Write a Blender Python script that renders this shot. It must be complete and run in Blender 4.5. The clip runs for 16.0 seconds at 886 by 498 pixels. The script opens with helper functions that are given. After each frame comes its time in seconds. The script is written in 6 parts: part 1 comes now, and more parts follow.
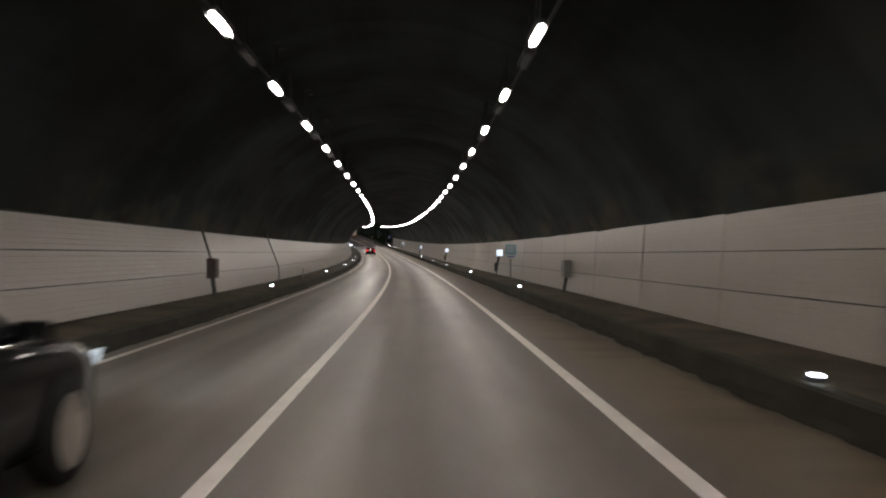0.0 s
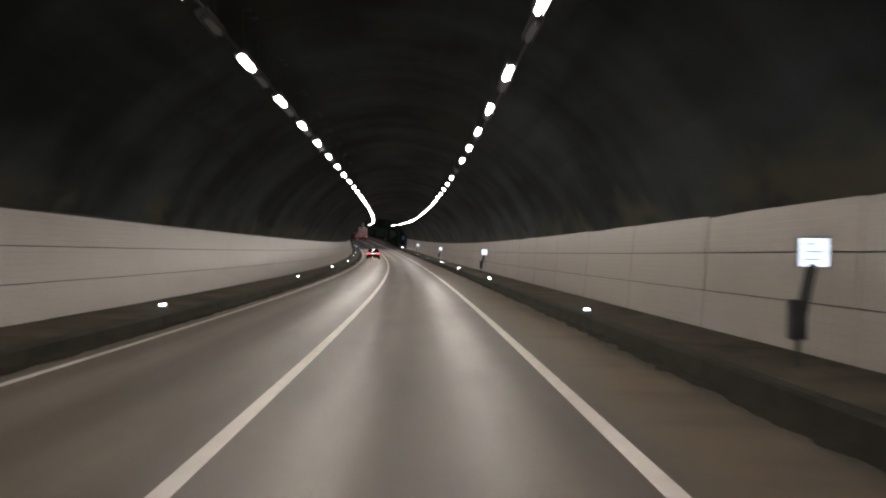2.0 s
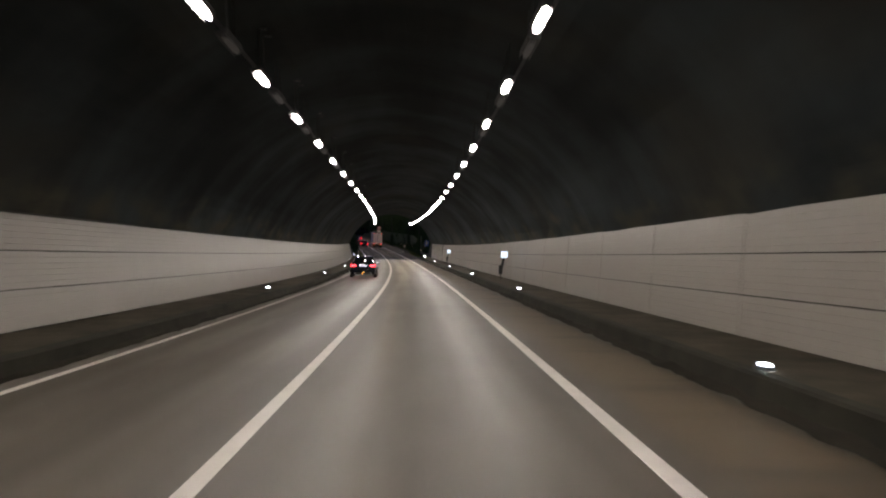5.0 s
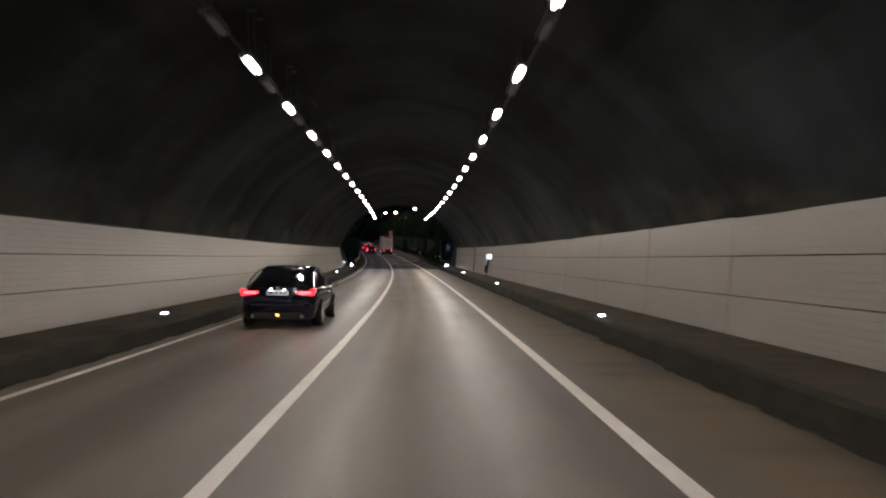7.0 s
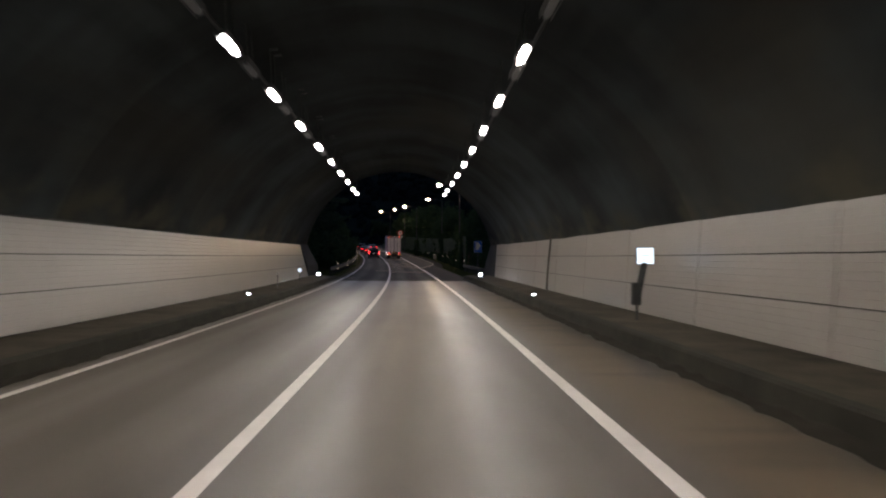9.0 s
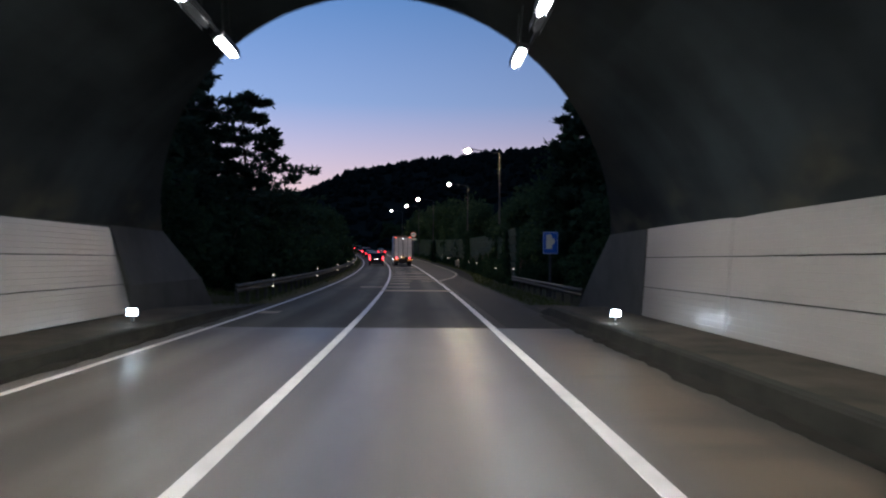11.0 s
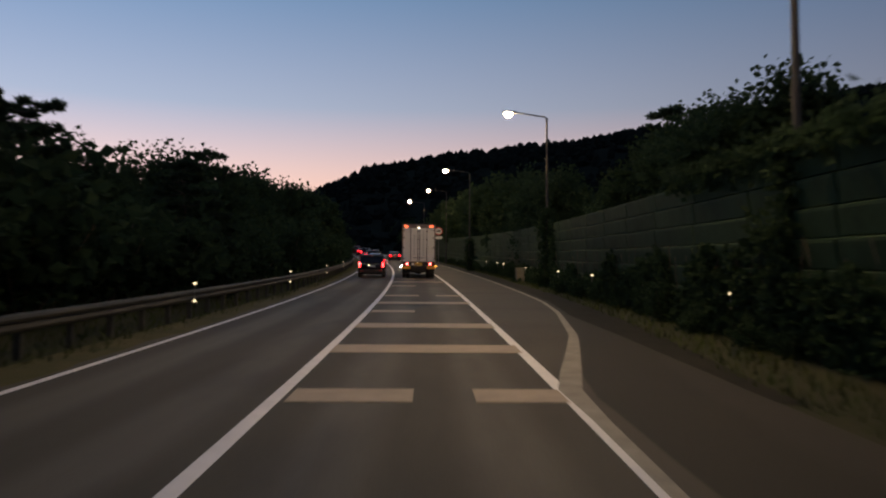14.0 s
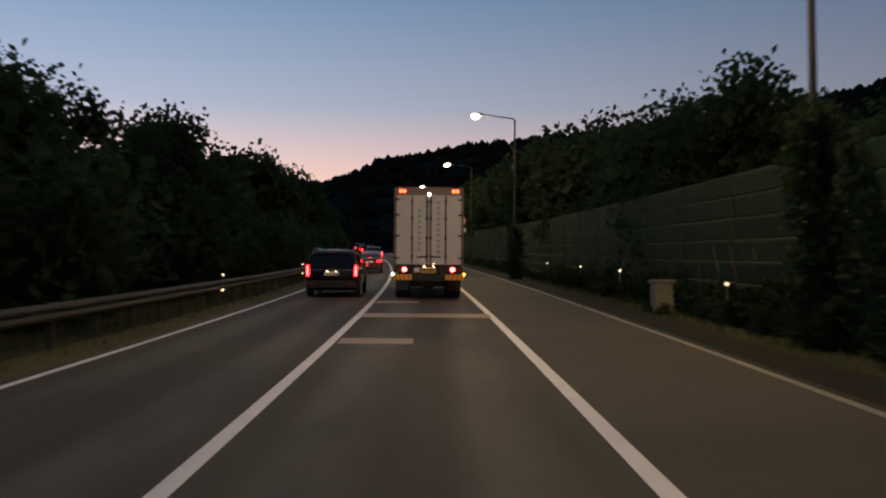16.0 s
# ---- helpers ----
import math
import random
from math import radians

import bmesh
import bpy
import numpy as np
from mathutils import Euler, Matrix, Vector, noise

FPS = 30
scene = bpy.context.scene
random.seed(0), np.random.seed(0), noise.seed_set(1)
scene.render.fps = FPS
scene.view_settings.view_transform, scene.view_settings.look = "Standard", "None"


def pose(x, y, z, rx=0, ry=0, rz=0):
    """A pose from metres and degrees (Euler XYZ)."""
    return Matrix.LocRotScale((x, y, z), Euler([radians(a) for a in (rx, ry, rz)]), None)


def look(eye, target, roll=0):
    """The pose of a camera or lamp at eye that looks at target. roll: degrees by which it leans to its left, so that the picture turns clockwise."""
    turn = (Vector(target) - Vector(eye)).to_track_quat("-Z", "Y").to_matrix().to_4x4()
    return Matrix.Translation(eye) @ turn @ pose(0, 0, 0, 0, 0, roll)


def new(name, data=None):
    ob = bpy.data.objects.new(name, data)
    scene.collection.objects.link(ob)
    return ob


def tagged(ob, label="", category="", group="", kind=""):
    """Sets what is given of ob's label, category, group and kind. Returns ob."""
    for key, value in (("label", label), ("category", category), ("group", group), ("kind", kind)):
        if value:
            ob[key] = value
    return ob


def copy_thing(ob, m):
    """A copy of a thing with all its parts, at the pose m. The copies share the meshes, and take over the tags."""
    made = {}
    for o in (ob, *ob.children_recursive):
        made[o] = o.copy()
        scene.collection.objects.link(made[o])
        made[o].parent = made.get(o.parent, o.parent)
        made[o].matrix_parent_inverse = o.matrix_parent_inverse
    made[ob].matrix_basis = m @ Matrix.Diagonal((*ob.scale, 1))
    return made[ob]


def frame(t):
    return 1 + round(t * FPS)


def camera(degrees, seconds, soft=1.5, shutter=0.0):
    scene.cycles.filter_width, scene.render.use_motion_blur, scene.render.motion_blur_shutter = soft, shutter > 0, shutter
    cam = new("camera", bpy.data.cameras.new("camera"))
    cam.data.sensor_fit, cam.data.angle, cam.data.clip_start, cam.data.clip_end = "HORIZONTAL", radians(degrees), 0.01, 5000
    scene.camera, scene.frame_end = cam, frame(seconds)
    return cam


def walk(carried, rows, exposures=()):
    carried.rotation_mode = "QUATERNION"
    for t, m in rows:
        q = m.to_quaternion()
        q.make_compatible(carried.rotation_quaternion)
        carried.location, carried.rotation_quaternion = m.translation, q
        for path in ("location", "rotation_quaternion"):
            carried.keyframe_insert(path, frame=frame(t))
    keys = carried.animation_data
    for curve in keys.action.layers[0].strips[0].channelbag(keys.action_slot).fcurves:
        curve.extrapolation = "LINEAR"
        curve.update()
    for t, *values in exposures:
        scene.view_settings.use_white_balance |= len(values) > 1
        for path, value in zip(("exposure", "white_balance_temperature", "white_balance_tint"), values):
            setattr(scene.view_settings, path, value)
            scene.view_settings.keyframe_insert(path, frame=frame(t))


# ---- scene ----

# ---- the drive: seconds, metres along the road, metres right of the lane's middle, yaw, pitch and roll in degrees ----
LENS, EYE = 55.0, 1.66
KNOTS = [0, 60, 120, 180, 240, 300, 360, 420, 480, 540, 600, 660, 720, 780, 840]
BEND = [6.10e-04, 5.59e-04, 4.50e-04, 4.98e-04, 5.11e-04, 4.71e-04, 9.48e-04, 1.00e-03, 1.00e-03, 1.00e-03, 1.00e-03, 1.00e-03, 1.00e-03, 1.00e-03, 1.00e-03]
SAG = [1.39e-04, 1.52e-04, 1.69e-04, 1.84e-04, 1.76e-04, 2.02e-04, 1.69e-04, 1.05e-04, 6.38e-05, 3.90e-05, 2.40e-05, 1.49e-05, 9.54e-06, 6.58e-06, 5.26e-06]
DRIVE = [
    (0, 0, -0.215, -1.04, 0.59, 0.36),
    (0.5, 10.4, -0.138, -1.07, 0.65, 0.21),
    (1, 20.4, -0.076, -1.08, 0.67, 0.1),
    (1.5, 30.99, -0.146, -1.17, 0.61, 0.33),
    (2, 41.03, -0.012, -1.11, 0.56, 0.81),
    (2.5, 51.1, -0.1, -1.21, 0.53, 0.36),
    (3, 61.17, -0.069, -1.24, 0.5, 0.4),
    (3.5, 71.28, -0.074, -1.2, 0.57, 0.47),
    (4, 81.39, -0.106, -1.26, 0.61, 0.54),
    (4.5, 91.5, -0.126, -1.23, 0.67, 0.5),
    (5, 101.61, -0.145, -1.21, 0.73, 0.46),
    (5.5, 111.71, -0.165, -1.19, 0.78, 0.43),
    (6, 121.81, -0.184, -1.17, 0.84, 0.39),
    (6.5, 131.91, -0.203, -1.14, 0.9, 0.35),
    (7, 142.04, -0.206, -1.09, 0.92, 0.39),
    (7.5, 152.1, -0.143, -1.06, 0.87, 0.55),
    (8, 162.02, -0.146, -1.03, 0.87, 0.62),
    (8.5, 171.84, -0.12, -1.08, 0.74, 0.48),
    (9, 181.74, -0.14, -1.18, 0.86, 0.25),
    (9.5, 191.35, -0.089, -1.08, 0.85, 0.51),
    (10, 200.93, -0.069, -1.08, 0.88, 0.46),
    (10.5, 210.2, -0.049, -1.09, 0.92, 0.42),
    (11, 219.19, -0.028, -1.09, 0.95, 0.38),
    (11.5, 227.96, -0.008, -1.09, 0.99, 0.33),
    (12, 236.55, 0.013, -1.1, 1.02, 0.29),
    (12.5, 245.1, 0.008, -1.03, 1.04, 0.22),
    (13, 253.55, 0.018, -0.97, 0.78, 0.44),
    (13.5, 261.83, -0.007, -0.88, 0.86, 0.54),
    (14, 269.97, 0.032, -0.77, 0.85, 0.32),
    (14.5, 278.03, 0.001, -0.69, 0.84, 0.57),
    (15, 286.16, 0.01, -0.64, 0.71, 0.68),
    (15.5, 294.45, 0.033, -0.63, 0.57, 0.48),
    (16, 302.83, 0.084, -0.49, 0.47, 0.34),
]
EXPOSURES = [(0, -0.42, 6500, 10), (1, -0.15, 6500, 10), (4, -0.08, 6500, 10), (7, -0.2, 6500, 10), (8.6, -0.1, 6450, 10), (9.8, 0.02, 6150, 9), (11.6, 0.80, 5500, 4), (12.0, 0.92, 6000, 5), (12.5, 0.92, 6800, 7), (13.3, 0.72, 7600, 6), (14.2, 0.62, 8100, 6), (16, 0.62, 8500, 6)]
SKY_ELEV, SKY_ROT, SKY_DUST, SKY_OZONE, SKY_POWER = -2.0, -50.0, 1.0, 3.0, 1.0
GLOW_BAND = [(0.0, (0.58, 0.24, 0.11)), (0.10, (0.60, 0.26, 0.13)), (0.15, (0.44, 0.23, 0.14)), (0.22, (0.17, 0.16, 0.15)), (0.34, (0.06, 0.10, 0.12)), (0.6, (0.02, 0.04, 0.05)), (1.0, (0.01, 0.02, 0.03))]
VAULT_SOOT, VAULT_PALE, VAULT_RUST, VAULT_LIT_BAND, VAULT_ARC = (0.0125, 0.0154, 0.0162), (0.0565, 0.0690, 0.0730), (0.050, 0.046, 0.035), (0.076, 0.070, 0.049), 17.7
GLOW_WAY = (-0.62, 0.78, 0.0)
LAMP_POWER, STREET_POWER = 150.0, 760.0


# ---- road frame: s metres along, u metres to the right, z metres above the road ----
GS = np.arange(-160.0, 1500.0, 2.0)


def _integrate():
    k = np.interp(GS, KNOTS, BEND)
    v = np.interp(GS, KNOTS, SAG)
    i0 = int(np.searchsorted(GS, 0))
    th = np.cumsum(k) * 2.0
    g = np.cumsum(v) * 2.0
    th, g = th - th[i0], g - g[i0]
    x, y, z = np.cumsum(-np.sin(th)) * 2, np.cumsum(np.cos(th)) * 2, np.cumsum(g) * 2
    return th, g, x - x[i0], y - y[i0], z - z[i0]


TH, GR, RX, RY, RZ = _integrate()


def heading(s):
    return float(np.interp(s, GS, TH))


def grade(s):
    return float(np.interp(s, GS, GR))


def at(s, u, z=0.0):
    t = heading(s)
    return Vector((float(np.interp(s, GS, RX)) + u * math.cos(t), float(np.interp(s, GS, RY)) + u * math.sin(t), float(np.interp(s, GS, RZ)) + z))


def stand(s, u, z=0.0, turn=0.0, follow=False):
    """The pose of a thing at that place, facing along the road."""
    p = at(s, u, z)
    return pose(p.x, p.y, p.z, math.degrees(math.atan(grade(s))) if follow else 0.0, 0, math.degrees(heading(s)) + turn)


def eye_pose(s, u, yaw, pitch, roll):
    p = at(s, u, EYE)
    return pose(p.x, p.y, p.z, 90 + pitch + math.degrees(grade(s)), 0, math.degrees(heading(s)) + yaw) @ pose(0, 0, 0, 0, 0, roll)


cam = camera(LENS, 16.0, soft=2.1, shutter=0.35)
walk(cam, [(r[0], eye_pose(*r[1:])) for r in DRIVE], exposures=EXPOSURES)

# ---- world and light ----
world = bpy.data.worlds.new("dusk")
scene.world = world
world.use_nodes = True
wn = world.node_tree
sky = wn.nodes.new("ShaderNodeTexSky")
sky.sky_type = "NISHITA"
sky.sun_disc = False
sky.sun_elevation = radians(SKY_ELEV)
sky.sun_rotation = radians(SKY_ROT)
sky.air_density, sky.dust_density, sky.ozone_density = 1.0, SKY_DUST, SKY_OZONE
wn.nodes["Background"].inputs["Strength"].default_value = SKY_POWER
# the afterglow: a band of warm and lavender light over the horizon, strongest where the sun went down
wc = wn.nodes.new("ShaderNodeTexCoord")
wz = wn.nodes.new("ShaderNodeSeparateXYZ")
wn.links.new(wc.outputs["Generated"], wz.inputs["Vector"])
band = wn.nodes.new("ShaderNodeValToRGB")
for pos, col in GLOW_BAND:
    el = band.color_ramp.elements.new(pos)
    el.color = (*col, 1)
for _ in range(2):
    band.color_ramp.elements.remove(band.color_ramp.elements[0 if _ == 0 else len(band.color_ramp.elements) - 1])
wn.links.new(wz.outputs["Z"], band.inputs["Fac"])
wd = wn.nodes.new("ShaderNodeVectorMath")
wd.operation = "DOT_PRODUCT"
wd.inputs[1].default_value = GLOW_WAY
wn.links.new(wc.outputs["Generated"], wd.inputs[0])
wr = wn.nodes.new("ShaderNodeMapRange")
wr.inputs["From Min"].default_value, wr.inputs["From Max"].default_value = 0.2, 1.0
wr.inputs["To Min"].default_value, wr.inputs["To Max"].default_value = 0.15, 1.0
wn.links.new(wd.outputs["Value"], wr.inputs["Value"])
wm = wn.nodes.new("ShaderNodeMix")
wm.data_type, wm.blend_type = "RGBA", "ADD"
wn.links.new(wr.outputs["Result"], wm.inputs["Factor"])
wn.links.new(sky.outputs["Color"], wm.inputs["A"])
wn.links.new(band.outputs["Color"], wm.inputs["B"])
wn.links.new(wm.outputs["Result"], wn.nodes["Background"].inputs["Color"])


# ---- materials ----
def mat(name, col, rough=0.6, metal=0.0, col2=None, scale=6.0, fine=60.0, bump=0.0, spec=0.5, coat=0.0, emit=None, power=0.0,
        mix=0.5, stretch=(1, 1, 1), island=0.0, rough2=None, coords="Object", thin=0.0):
    m = bpy.data.materials.new(name)
    m.use_nodes = True
    nt = m.node_tree
    b = nt.nodes["Principled BSDF"]
    b.inputs["Roughness"].default_value = rough
    b.inputs["Metallic"].default_value = metal
    b.inputs["Specular IOR Level"].default_value = spec
    b.inputs["Coat Weight"].default_value = coat
    b.inputs["Coat Roughness"].default_value = 0.025
    b.inputs["Base Color"].default_value = (*col, 1)
    if emit:
        b.inputs["Emission Color"].default_value = (*emit, 1)
        b.inputs["Emission Strength"].default_value = power
    if col2 is None:
        return m
    tc = nt.nodes.new("ShaderNodeTexCoord")
    mp = nt.nodes.new("ShaderNodeMapping")
    mp.inputs["Scale"].default_value = stretch
    if island:
        # each piece takes its own stretch of the pattern
        own, off = nt.nodes.new("ShaderNodeObjectInfo"), nt.nodes.new("ShaderNodeVectorMath")
        off.operation = "MULTIPLY_ADD"
        off.inputs[1].default_value = (31.0, 47.0, 23.0)
        nt.links.new(own.outputs["Random"], off.inputs[0])
        nt.links.new(tc.outputs[coords], off.inputs[2])
        nt.links.new(off.outputs["Vector"], mp.inputs["Vector"])
    else:
        nt.links.new(tc.outputs[coords], mp.inputs["Vector"])
    n1, n2 = nt.nodes.new("ShaderNodeTexNoise"), nt.nodes.new("ShaderNodeTexNoise")
    for n, sc, dt in ((n1, scale, 6.0), (n2, fine, 3.0)):
        n.inputs["Scale"].default_value = sc
        n.inputs["Detail"].default_value = dt
        n.inputs["Roughness"].default_value = 0.65
        nt.links.new(mp.outputs["Vector"], n.inputs["Vector"])
    add = nt.nodes.new("ShaderNodeMath")
    add.operation = "MULTIPLY_ADD"
    add.inputs[1].default_value = 0.35
    nt.links.new(n2.outputs["Fac"], add.inputs[0])
    nt.links.new(n1.outputs["Fac"], add.inputs[2])
    ramp = nt.nodes.new("ShaderNodeMapRange")
    ramp.inputs["From Min"].default_value = 0.45 + 0.25 * (0.5 - mix)
    ramp.inputs["From Max"].default_value = 0.95 + 0.25 * (0.5 - mix)
    nt.links.new(add.outputs[0], ramp.inputs["Value"])
    mx = nt.nodes.new("ShaderNodeMix")
    mx.data_type = "RGBA"
    mx.inputs["A"].default_value = (*col, 1)
    mx.inputs["B"].default_value = (*col2, 1)
    nt.links.new(ramp.outputs["Result"], mx.inputs["Factor"])
    out = mx.outputs["Result"]
    if island:
        info = nt.nodes.new("ShaderNodeObjectInfo")
        hv = nt.nodes.new("ShaderNodeHueSaturation")
        mr = nt.nodes.new("ShaderNodeMapRange")
        mr.inputs["To Min"].default_value, mr.inputs["To Max"].default_value = 1 - island, 1 + island
        nt.links.new(info.outputs["Random"], mr.inputs["Value"])
        nt.links.new(mr.outputs["Result"], hv.inputs["Value"])
        nt.links.new(out, hv.inputs["Color"])
        out = hv.outputs["Color"]
    nt.links.new(out, b.inputs["Base Color"])
    if rough2 is not None:
        rr = nt.nodes.new("ShaderNodeMapRange")
        rr.inputs["To Min"].default_value, rr.inputs["To Max"].default_value = rough, rough2
        nt.links.new(ramp.outputs["Result"], rr.inputs["Value"])
        nt.links.new(rr.outputs["Result"], b.inputs["Roughness"])
    if bump:
        bp = nt.nodes.new("ShaderNodeBump")
        bp.inputs["Strength"].default_value = bump
        bp.inputs["Distance"].default_value = 0.02
        nt.links.new(add.outputs[0], bp.inputs["Height"])
        nt.links.new(bp.outputs["Normal"], b.inputs["Normal"])
    if thin:
        # part of the light goes through the leaf
        tr, ms = nt.nodes.new("ShaderNodeBsdfTranslucent"), nt.nodes.new("ShaderNodeMixShader")
        ms.inputs["Fac"].default_value = thin
        nt.links.new(out, tr.inputs["Color"])
        nt.links.new(b.outputs["BSDF"], ms.inputs[1])
        nt.links.new(tr.outputs["BSDF"], ms.inputs[2])
        nt.links.new(ms.outputs["Shader"], nt.nodes["Material Output"].inputs["Surface"])
    return m


def glow(name, col, power):
    return mat(name, tuple(0.3 * c for c in col), 0.4, emit=col, power=power)


def road_material(name, base, wear, stain, rough, grime=0.9, spec=0.5, verge=(0.1, 0.1, 0.1), verge_from=2.0, verge_soft=0.5):
    """Worn asphalt: aggregate grain, pale tyre tracks along u, darker oil band, wide stains. UV holds (u, s) in metres."""
    m = mat(name, base, rough, spec=spec)
    nt = m.node_tree
    b = nt.nodes["Principled BSDF"]
    uv = nt.nodes.new("ShaderNodeUVMap")
    sep = nt.nodes.new("ShaderNodeSeparateXYZ")
    nt.links.new(uv.outputs["UV"], sep.inputs["Vector"])

    def math_node(op, a, c=None, d=None):
        n = nt.nodes.new("ShaderNodeMath")
        n.operation = op
        for i, v in enumerate((a, c, d)):
            if v is None:
                continue
            if isinstance(v, (int, float)):
                n.inputs[i].default_value = v
            else:
                nt.links.new(v, n.inputs[i])
        return n.outputs[0]

    def noise_node(sx, sy, scale, detail=5.0):
        mp = nt.nodes.new("ShaderNodeMapping")
        mp.inputs["Scale"].default_value = (sx, sy, 1)
        nt.links.new(uv.outputs["UV"], mp.inputs["Vector"])
        n = nt.nodes.new("ShaderNodeTexNoise")
        n.inputs["Scale"].default_value = scale
        n.inputs["Detail"].default_value = detail
        nt.links.new(mp.outputs["Vector"], n.inputs["Vector"])
        return n.outputs["Fac"]

    wob = math_node("MULTIPLY_ADD", noise_node(0.4, 0.05, 1.0, 2.0), 0.5, -0.25)
    x = math_node("ADD", sep.outputs["X"], wob)
    tracks = None
    for c in (-0.82, 0.82, -4.25, -2.65):
        d = math_node("ABSOLUTE", math_node("SUBTRACT", x, c))
        v = nt.nodes.new("ShaderNodeMapRange")
        v.interpolation_type = "SMOOTHSTEP"
        v.inputs["From Min"].default_value, v.inputs["From Max"].default_value = 0.15, 0.62
        v.inputs["To Min"].default_value, v.inputs["To Max"].default_value = 1.0, 0.0
        nt.links.new(d, v.inputs["Value"])
        tracks = v.outputs["Result"] if tracks is None else math_node("MAXIMUM", tracks, v.outputs["Result"])
    grain = noise_node(1, 1, 45.0, 2.0)
    long_ = noise_node(1.6, 0.05, 1.0, 6.0)
    blot = noise_node(0.35, 0.12, 1.0, 7.0)
    mx = nt.nodes.new("ShaderNodeMix")
    mx.data_type = "RGBA"
    mx.inputs["A"].default_value, mx.inputs["B"].default_value = (*base, 1), (*wear, 1)
    f = math_node("MULTIPLY", tracks, math_node("MULTIPLY_ADD", long_, 0.9, 0.35))
    nt.links.new(f, mx.inputs["Factor"])
    m2 = nt.nodes.new("ShaderNodeMix")
    m2.data_type = "RGBA"
    m2.inputs["B"].default_value = (*stain, 1)
    r = nt.nodes.new("ShaderNodeMapRange")
    r.inputs["From Min"].default_value, r.inputs["From Max"].default_value, r.inputs["To Max"].default_value = 0.47, 0.68, 0.85
    nt.links.new(math_node("MULTIPLY_ADD", noise_node(1.5, 0.3, 1.0, 6.0), 0.45, math_node("MULTIPLY_ADD", blot, 0.8, -0.11)), r.inputs["Value"])
    nt.links.new(r.outputs["Result"], m2.inputs["Factor"])
    nt.links.new(mx.outputs["Result"], m2.inputs["A"])
    # the hard shoulder's own tone, dustier in the tunnel, and damp tongues that run out from the kerb
    vm = nt.nodes.new("ShaderNodeMapRange")
    vm.interpolation_type = "SMOOTHSTEP"
    vm.inputs["From Min"].default_value, vm.inputs["From Max"].default_value = verge_from, verge_from + verge_soft
    nt.links.new(math_node("MULTIPLY_ADD", noise_node(1.2, 0.25, 1.0, 5.0), verge_soft, math_node("ADD", sep.outputs["X"], -0.5 * verge_soft)), vm.inputs["Value"])
    mv = nt.nodes.new("ShaderNodeMix")
    mv.data_type = "RGBA"
    mv.inputs["B"].default_value = (*verge, 1)
    nt.links.new(math_node("MULTIPLY", vm.outputs["Result"], 0.88), mv.inputs["Factor"])
    nt.links.new(m2.outputs["Result"], mv.inputs["A"])
    reach = nt.nodes.new("ShaderNodeMapRange")
    reach.interpolation_type = "SMOOTHSTEP"
    reach.inputs["From Min"].default_value, reach.inputs["From Max"].default_value = 1.1, 1.5
    nt.links.new(math_node("MULTIPLY_ADD", noise_node(0.15, 0.9, 1.0, 5.0), 1.5, math_node("MULTIPLY", sep.outputs["X"], 0.14)), reach.inputs["Value"])
    tongue = math_node("MULTIPLY", reach.outputs["Result"], math_node("MULTIPLY", vm.outputs["Result"], 0.62))
    mt = nt.nodes.new("ShaderNodeMix")
    mt.data_type = "RGBA"
    mt.inputs["B"].default_value = (*[c * 0.4 for c in stain], 1)
    nt.links.new(tongue, mt.inputs["Factor"])
    nt.links.new(mv.outputs["Result"], mt.inputs["A"])
    # grime that drifted against the kerbs, with a ragged edge
    edge = math_node("MULTIPLY_ADD", noise_node(0.8, 0.22, 1.0, 6.0), 1.5, -0.75)
    right = nt.nodes.new("ShaderNodeMapRange")
    right.inputs["From Min"].default_value, right.inputs["From Max"].default_value = 3.28, 3.62
    nt.links.new(math_node("ADD", sep.outputs["X"], edge), right.inputs["Value"])
    left = nt.nodes.new("ShaderNodeMapRange")
    left.inputs["From Min"].default_value, left.inputs["From Max"].default_value = 5.55, 5.72
    nt.links.new(math_node("ADD", math_node("MULTIPLY", sep.outputs["X"], -1.0), math_node("MULTIPLY", edge, 0.35)), left.inputs["Value"])
    m4 = nt.nodes.new("ShaderNodeMix")
    m4.data_type = "RGBA"
    m4.inputs["B"].default_value = (0.040, 0.034, 0.026, 1)
    nt.links.new(math_node("MULTIPLY", math_node("MAXIMUM", right.outputs["Result"], left.outputs["Result"]), grime), m4.inputs["Factor"])
    nt.links.new(mt.outputs["Result"], m4.inputs["A"])
    m3 = nt.nodes.new("ShaderNodeHueSaturation")
    nt.links.new(math_node("MULTIPLY_ADD", grain, 0.9, 0.55), m3.inputs["Value"])
    nt.links.new(m4.outputs["Result"], m3.inputs["Color"])
    nt.links.new(m3.outputs["Color"], b.inputs["Base Color"])
    nt.links.new(math_node("MULTIPLY_ADD", f, -0.12, rough), b.inputs["Roughness"])
    bp = nt.nodes.new("ShaderNodeBump")
    bp.inputs["Strength"].default_value, bp.inputs["Distance"].default_value = 0.25, 0.01
    nt.links.new(grain, bp.inputs["Height"])
    nt.links.new(bp.outputs["Normal"], b.inputs["Normal"])
    return m


